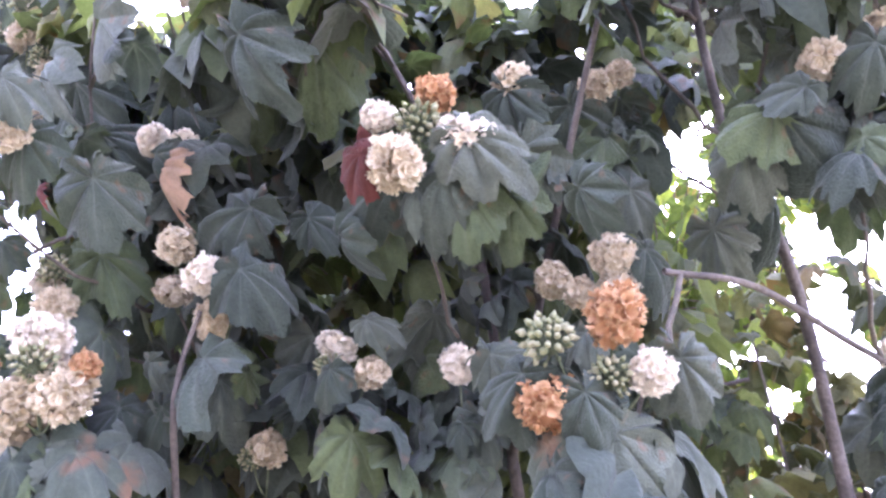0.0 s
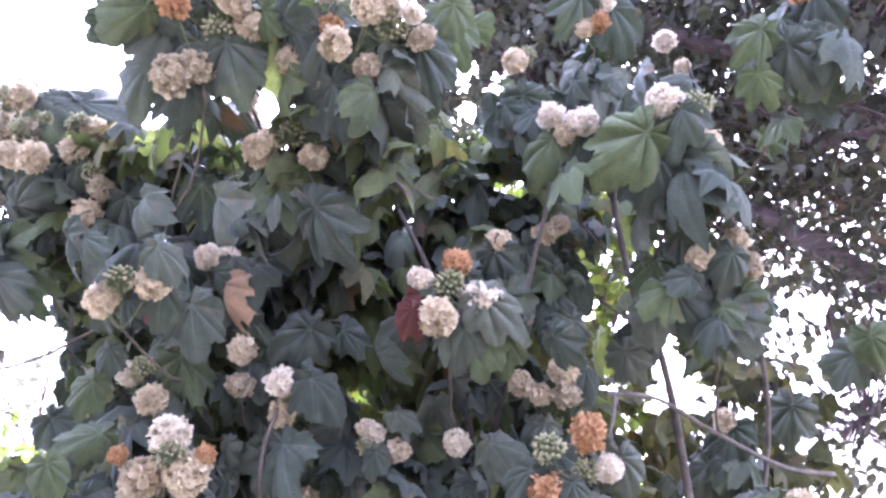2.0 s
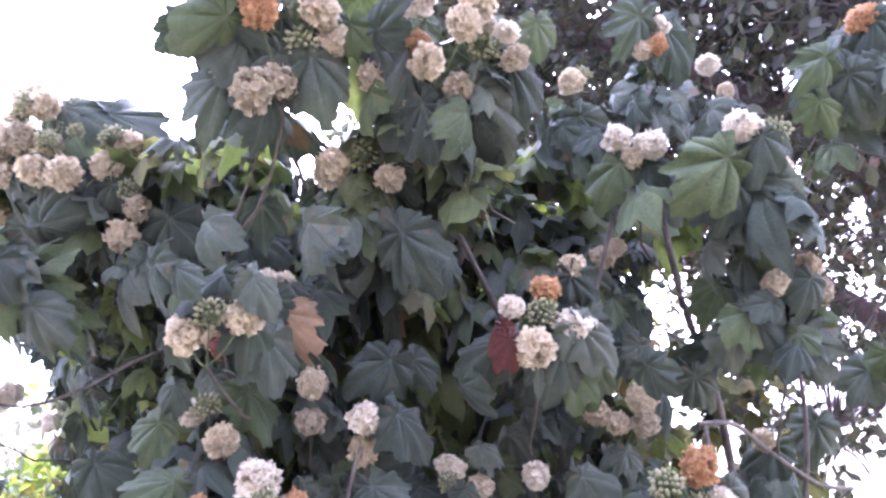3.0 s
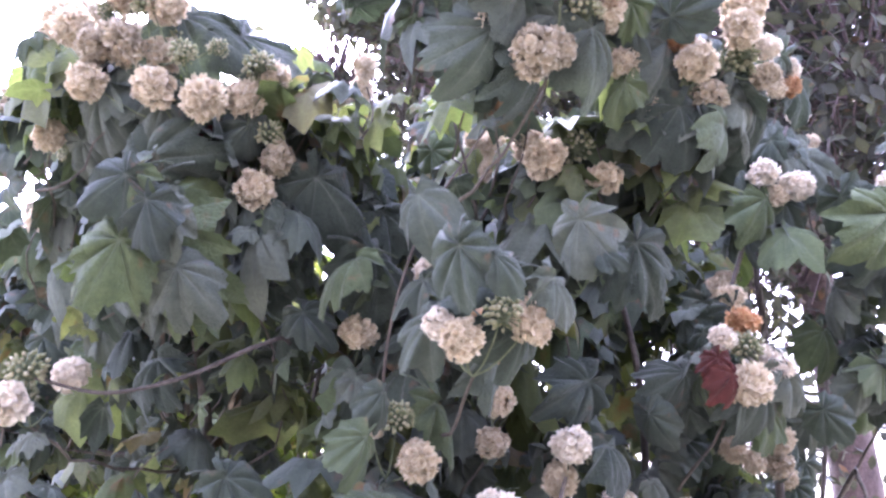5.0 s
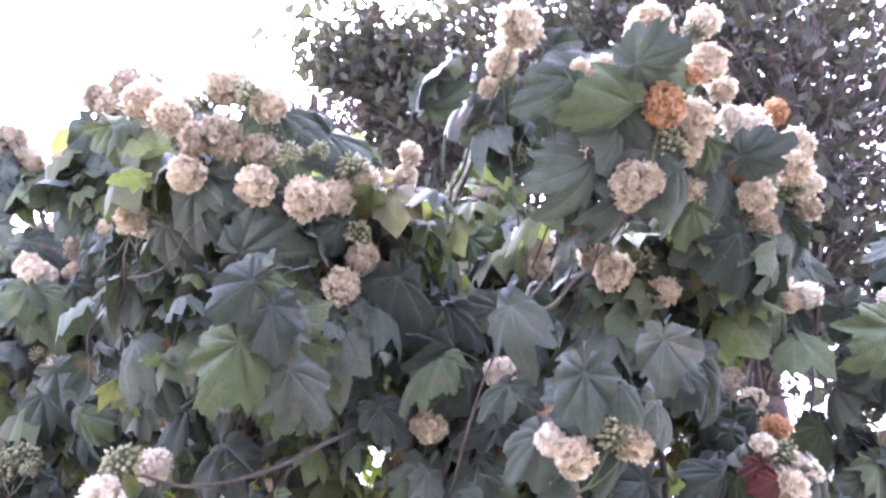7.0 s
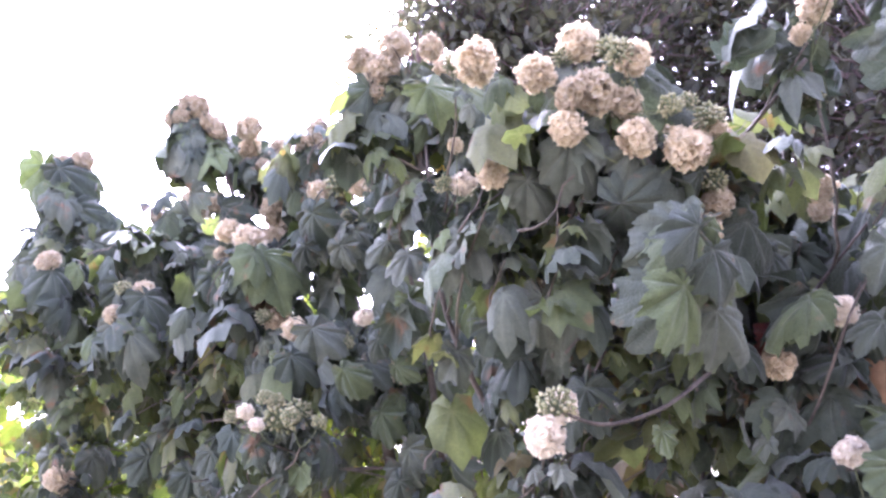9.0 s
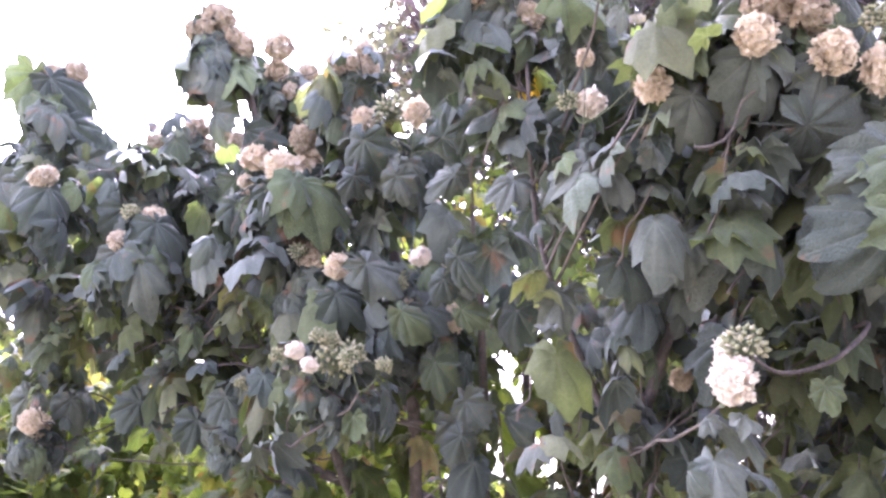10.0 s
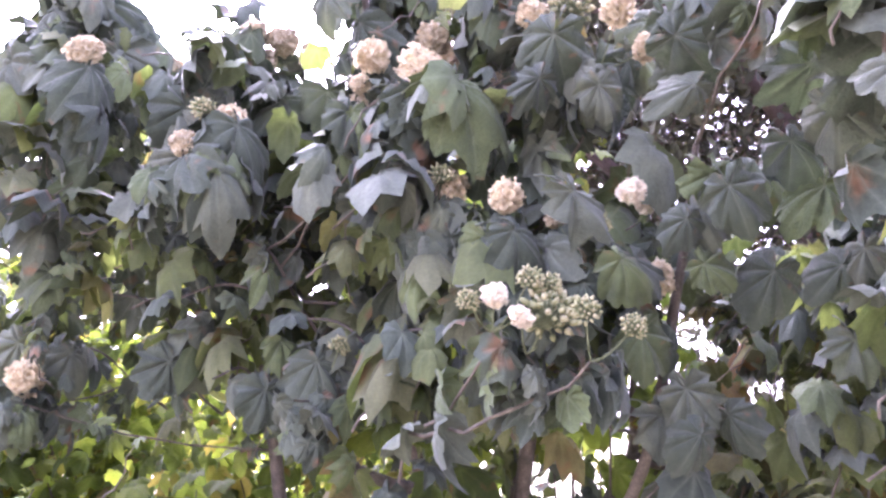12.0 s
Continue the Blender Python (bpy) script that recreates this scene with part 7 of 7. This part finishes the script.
far.show([(0.22, 3.18, 2.11), (0.27, 3.2, 1.98), (0.26, 3.2, 1.88), (0.23, 3.23, 1.8), (0.2, 3.26, 1.72)], 0.05)
far.show([(0.5, 4.12, 1.62), (0.3, 4.2, 1.66), (0.1, 4.28, 1.71), (-0.1, 4.33, 1.78)], 0.05)
far.thicket((-0.50, 4.18, 2.63), (0.22, 0.22, 0.22), 45, 0.131)
far.thicket((-0.75, 3.99, 2.56), (0.22, 0.22, 0.22), 45, 0.131)
far.thicket((-1.30, 5.11, 2.78), (0.2, 0.2, 0.2), 45, 0.131)
far.thicket((-0.88, 3.89, 2.55), (0.25, 0.25, 0.25), 45, 0.131)
far.thicket((0.27, 4.61, 2.42), (0.3, 0.3, 0.3), 38, 0.138)
far.thicket((0.01, 4.53, 2.64), (0.28, 0.28, 0.28), 38, 0.138)
far.thicket((-0.73, 5.17, 2.88), (0.28, 0.28, 0.28), 38, 0.138)
far.thicket((-0.38, 5.31, 2.66), (0.3, 0.3, 0.3), 38, 0.138)
far.thicket((0.29, 4.27, 2.41), (0.3, 0.3, 0.3), 38, 0.138)
far.thicket((0.15, 3.27, 2.49), (0.28, 0.28, 0.28), 38, 0.138)
far.thicket((-0.05, 3.36, 2.87), (0.25, 0.25, 0.25), 38, 0.138)
far.thicket((-0.26, 3.72, 2.85), (0.25, 0.25, 0.25), 38, 0.138)
far.thicket((0.50, 2.73, 2.46), (0.25, 0.25, 0.25), 40, 0.11)
far.thicket((0.74, 2.88, 2.12), (0.25, 0.25, 0.25), 40, 0.11)
far.thicket((0.66, 3.74, 1.75), (0.2, 0.2, 0.2), 30, 0.11)
far.thicket((-0.66, 5.38, 2.98), (0.25, 0.25, 0.25), 35, 0.11)
far.thicket((-0.64, 5.47, 2.64), (0.28, 0.28, 0.28), 45, 0.125)
far.thicket((-0.33, 5.33, 2.45), (0.25, 0.25, 0.25), 35, 0.125)
far.thicket((-0.75, 3.2, 2.45), (0.45, 0.5, 0.48), 185, 0.134)
far.thicket((-0.9, 4.1, 2.62), (0.6, 0.55, 0.5), 190, 0.135)
far.thicket((-0.7, 3.6, 1.9), (0.6, 0.9, 0.25), 60, 0.085)
far.thicket((-1.3, 4.5, 2.85), (0.25, 0.35, 0.4), 90, 0.134)
far.thicket((-1.3, 4.6, 2.35), (0.3, 0.5, 0.4), 80, 0.09)
far.thicket((-0.95, 3.75, 2.95), (0.3, 0.35, 0.3), 74, 0.122)
far.thicket((-0.95, 3.1, 2.95), (0.2, 0.25, 0.3), 57, 0.122)
far.thicket((-1.25, 5.4, 2.2), (0.8, 0.6, 0.5), 150, 0.085)
far.thicket((-0.6, 3.9, 2.5), (0.5, 0.5, 0.4), 62, 0.156)

far.thicket((0.12, 2.50, 2.63), (0.25, 0.25, 0.25), 45, 0.12)
far.thicket((0.24, 2.66, 2.38), (0.25, 0.25, 0.25), 45, 0.12)
far.thicket((0.20, 2.51, 2.10), (0.25, 0.25, 0.25), 45, 0.12)
far.thicket((0.34, 2.78, 2.03), (0.25, 0.25, 0.2), 35, 0.12)


near.finish("dense drooping grey-green lobed leaves behind the flowers")
tall.finish("dense drooping grey-green lobed leaves under the flower heads")
far.finish("drooping grey-green lobed leaves of the row, in shade")


# ---- the big tree behind, with small leathery leaves ----
def simple_leaf(seed):
    r = random.Random(seed)
    s = Shape()
    w, dip = r.uniform(0.26, 0.36), r.uniform(0.05, 0.3)
    verts = [(0, 0, 0), (-w * 0.8, 0.3, 0.04), (0, 0.3, -0.03), (w * 0.8, 0.3, 0.04), (-w, 0.6, -dip * 0.5 + 0.04), (0, 0.6, -dip * 0.5 - 0.02), (w, 0.6, -dip * 0.5 + 0.04), (0, 1, -dip)]
    s.add(verts, [(0, 2, 1), (0, 3, 2), (1, 2, 5, 4), (2, 3, 6, 5), (4, 5, 7), (5, 6, 7)], [1, 0, 0.9, 0, 0, 0.8, 0, 0.4])
    return s


SIMPLE = [simple_leaf(60 + k) for k in range(5)]


def broad_tree(name, base, limbs, clumps, leaves, size, mat, label, trunk_r=0.2):
    """A tree: trunk and limbs as parts, its crown as clumps of leaves round the limb ends."""
    root = tagged(new(name), label, "tree")
    root.location = base
    undo = Matrix.Translation(-Vector(base))
    for k, line in enumerate(limbs):
        s = Shape()
        tube(s, smooth(line, 6), trunk_r if k == 0 else trunk_r * 0.45, trunk_r * 0.3 if k == 0 else 0.02, 9, wobble=0.05)
        ob = new("trunk" if k == 0 else "limb", s.mesh("trunk", trunk_mat))
        ob.parent, ob.matrix_parent_inverse = root, undo
    poses, twigs = [], Shape()
    r = random.Random(len(name) + leaves)
    for (x, y, z, rad), share in clumps:
        for k in range(int(leaves * share)):
            q = Vector((r.gauss(0, 0.5), r.gauss(0, 0.5), r.gauss(0, 0.45)))
            q = q * min(1, 0.95 / max(q.length, 1e-6))
            p = Vector((x, y, z)) + q * rad
            if k % 9 == 0:
                tip = p
                home = p - 0.35 * Vector((q.x, q.y, q.z + 0.3)).normalized()
                tube(twigs, [home, home.lerp(tip, 0.5) + Vector((0, 0, 0.05)), tip], 0.007, 0.003, 4)
            p = tip + Vector((r.gauss(0, 0.12), r.gauss(0, 0.12), r.gauss(0, 0.1)))
            d = Vector((r.uniform(-1, 1), r.uniform(-1, 1), r.uniform(-1.2, 0.4))).normalized()
            poses.append((leaf_pose(p, p + d * size * r.uniform(0.7, 1.25), (r.uniform(-1, 1), r.uniform(-1, 1), 1)), r.randrange(5)))
    ob = mass_of_leaves("crown", poses, SIMPLE, mat, root, "")
    ob.matrix_parent_inverse = undo
    tw = new("crown_wood", twigs.mesh("crown_wood", trunk_mat))
    tw.parent, tw.matrix_parent_inverse = root, undo
    tagged(tw, kind="stuff")
    return root


broad_tree("shade_tree", (3.5, 2.75, 0.0),
           [[(3.5, 2.75, 0.0), (3.42, 2.75, 1.5), (3.36, 2.8, 3.0), (3.5, 3.3, 5.0)],
            [(3.4, 2.78, 1.9), (2.8, 3.6, 3.0), (2.2, 4.8, 4.2), (1.9, 5.6, 5.0)],
            [(3.38, 2.8, 2.6), (3.0, 2.5, 3.2), (2.6, 2.2, 3.6)],
            [(3.37, 2.8, 2.9), (2.6, 3.2, 3.9), (1.7, 3.6, 4.5), (0.9, 3.8, 4.7)],
            [(3.36, 2.8, 3.0), (4.2, 4.0, 4.0), (4.6, 5.2, 4.6)]],
           [((0.75, 3.95, 4.7, 0.5), 0.03), ((1.05, 3.7, 4.6, 0.6), 0.045), ((1.1, 3.5, 4.1, 0.5), 0.03), ((0.62, 4.15, 4.3, 0.45), 0.035), ((1.6, 3.5, 4.6, 0.7), 0.03), ((2.45, 1.9, 4.0, 0.9), 0.06), ((2.7, 2.2, 3.3, 0.8), 0.04), ((2.6, 5.6, 5.0, 1.4), 0.21), ((3.2, 4.4, 3.6, 1.5), 0.09), ((3.4, 2.8, 3.4, 1.5), 0.12), ((4.2, 3.4, 5.0, 1.9), 0.2), ((4.6, 5.2, 3.6, 1.6), 0.07), ((2.9, 2.5, 4.9, 1.3), 0.17), ((2.7, 3.6, 5.6, 1.3), 0.17), ((3.1, 4.6, 4.2, 1.2), 0.13), ((2.5, 3.1, 2.1, 0.8), 0.03)],
           36000, 0.088, tree_leaf_mat, "tall shade tree with dense dark leathery leaves", 0.19)


broad_tree("garden_tree", (1.3, 5.0, 0.0),
           [[(1.3, 5.0, 0.0), (1.25, 5.0, 1.2), (1.2, 5.0, 2.3), (1.3, 5.0, 3.2)],
            [(1.25, 5.0, 1.4), (0.9, 5.2, 2.2), (0.7, 5.5, 3.0)],
            [(1.22, 5.0, 1.9), (0.8, 4.7, 2.4), (0.4, 4.4, 2.8)],
            [(1.22, 5.0, 2.0), (1.6, 5.1, 2.8), (1.9, 5.2, 3.6)]],
           [((0.8, 5.7, 2.8, 1.0), 0.24), ((1.3, 4.8, 2.9, 0.95), 0.26), ((0.3, 4.5, 2.4, 0.75), 0.18), ((1.8, 5.2, 3.3, 1.0), 0.22), ((1.6, 4.2, 2.6, 0.7), 0.1)],
           5200, 0.13, lime_mat, "small garden tree with thin yellow-green leaves", 0.06)


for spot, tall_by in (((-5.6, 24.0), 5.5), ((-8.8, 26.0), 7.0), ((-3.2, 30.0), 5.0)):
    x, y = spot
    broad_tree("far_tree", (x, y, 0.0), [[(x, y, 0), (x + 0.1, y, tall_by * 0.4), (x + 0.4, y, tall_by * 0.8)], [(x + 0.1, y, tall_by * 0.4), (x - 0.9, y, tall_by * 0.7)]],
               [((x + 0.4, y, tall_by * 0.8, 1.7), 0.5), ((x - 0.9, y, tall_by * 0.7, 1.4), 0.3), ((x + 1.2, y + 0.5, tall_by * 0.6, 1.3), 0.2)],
               1500, 0.24, haze_tinted_leaf_mat, "tree standing far off, its leaves paled by painted haze", 0.12)


# ---- low growth behind the row, sun and shade partly put into the leaf colours ----
def low_bush(name, centre, radii, count, size, mat, label, shapes):
    r = random.Random(count)
    root = tagged(new(name), label, "bush")
    root.location = (centre[0], centre[1], 0)
    undo = Matrix.Translation((-centre[0], -centre[1], 0))
    stems = Shape()
    poses = []
    for k in range(count):
        a, q = r.uniform(0, 6.28), math.sqrt(r.random())
        h = r.random()
        p = Vector((centre[0] + radii[0] * q * math.cos(a), centre[1] + radii[1] * q * math.sin(a), centre[2] + radii[2] * (2 * h - 1) * math.sqrt(1 - 0.7 * q * q)))
        if k % 30 == 0:
            tube(stems, bend((centre[0] + 0.4 * (p.x - centre[0]), centre[1] + 0.4 * (p.y - centre[1]), 0), p, (0.05, 0, 0.1), 6), 0.012, 0.004, 5)
        d = Vector((r.uniform(-1, 1), r.uniform(-1, 1), r.uniform(-1, 0.5))).normalized()
        poses.append((leaf_pose(p, p + d * size * r.uniform(0.6, 1.3), (r.uniform(-1, 1), r.uniform(-1, 1), 1.2)), k))
    st = new("stem_tangle", stems.mesh("stem_tangle", twig_mat))
    st.parent, st.matrix_parent_inverse = root, undo
    tagged(st, kind="stuff")
    ob = mass_of_leaves("foliage", poses, shapes, mat, root, "")
    ob.matrix_parent_inverse = undo


low_bush("sun_tinted_bush", (0.6, 6.6, 1.2), (2.2, 1.2, 1.2), 3200, 0.115, lime_mat, "low bush of thin yellow-green leaves, sunlight put into their colour", MASS_LEAVES)
low_bush("sun_tinted_bush", (0.6, 4.8, 1.05), (1.4, 0.5, 1.05), 1500, 0.095, lime_mat, "low bush of thin yellow-green leaves, sunlight put into their colour", MASS_LEAVES)
low_bush("garden_bush", (-2.0, 5.4, 1.15), (1.2, 0.8, 1.2), 2800, 0.09, lime_mat, "fine-leaved green bush at the end of the row", SIMPLE)
low_bush("undergrowth_bush", (1.1, 2.9, 1.3), (1.1, 0.4, 1.25), 1200, 0.11, shade_tinted_olive_mat, "olive undergrowth between the shrubs, darkened by painted shade", MASS_LEAVES)
low_bush("hedge", (-1.2, 6.7, 1.5), (1.7, 0.8, 1.5), 2600, 0.105, lime_mat, "yellow-green hedge closing the end of the row, sunlight put into its colour", MASS_LEAVES)
low_bush("undergrowth_bush", (0.4, 3.4, 1.35), (1.3, 0.35, 1.3), 700, 0.11, lime_mat, "thin yellow-green undergrowth between the shrubs", MASS_LEAVES)
low_bush("sun_tinted_bush", (2.6, 5.4, 0.7), (1.6, 1.0, 0.7), 800, 0.14, lime_mat, "low bush of thin yellow-green leaves, sunlight put into their colour", MASS_LEAVES)
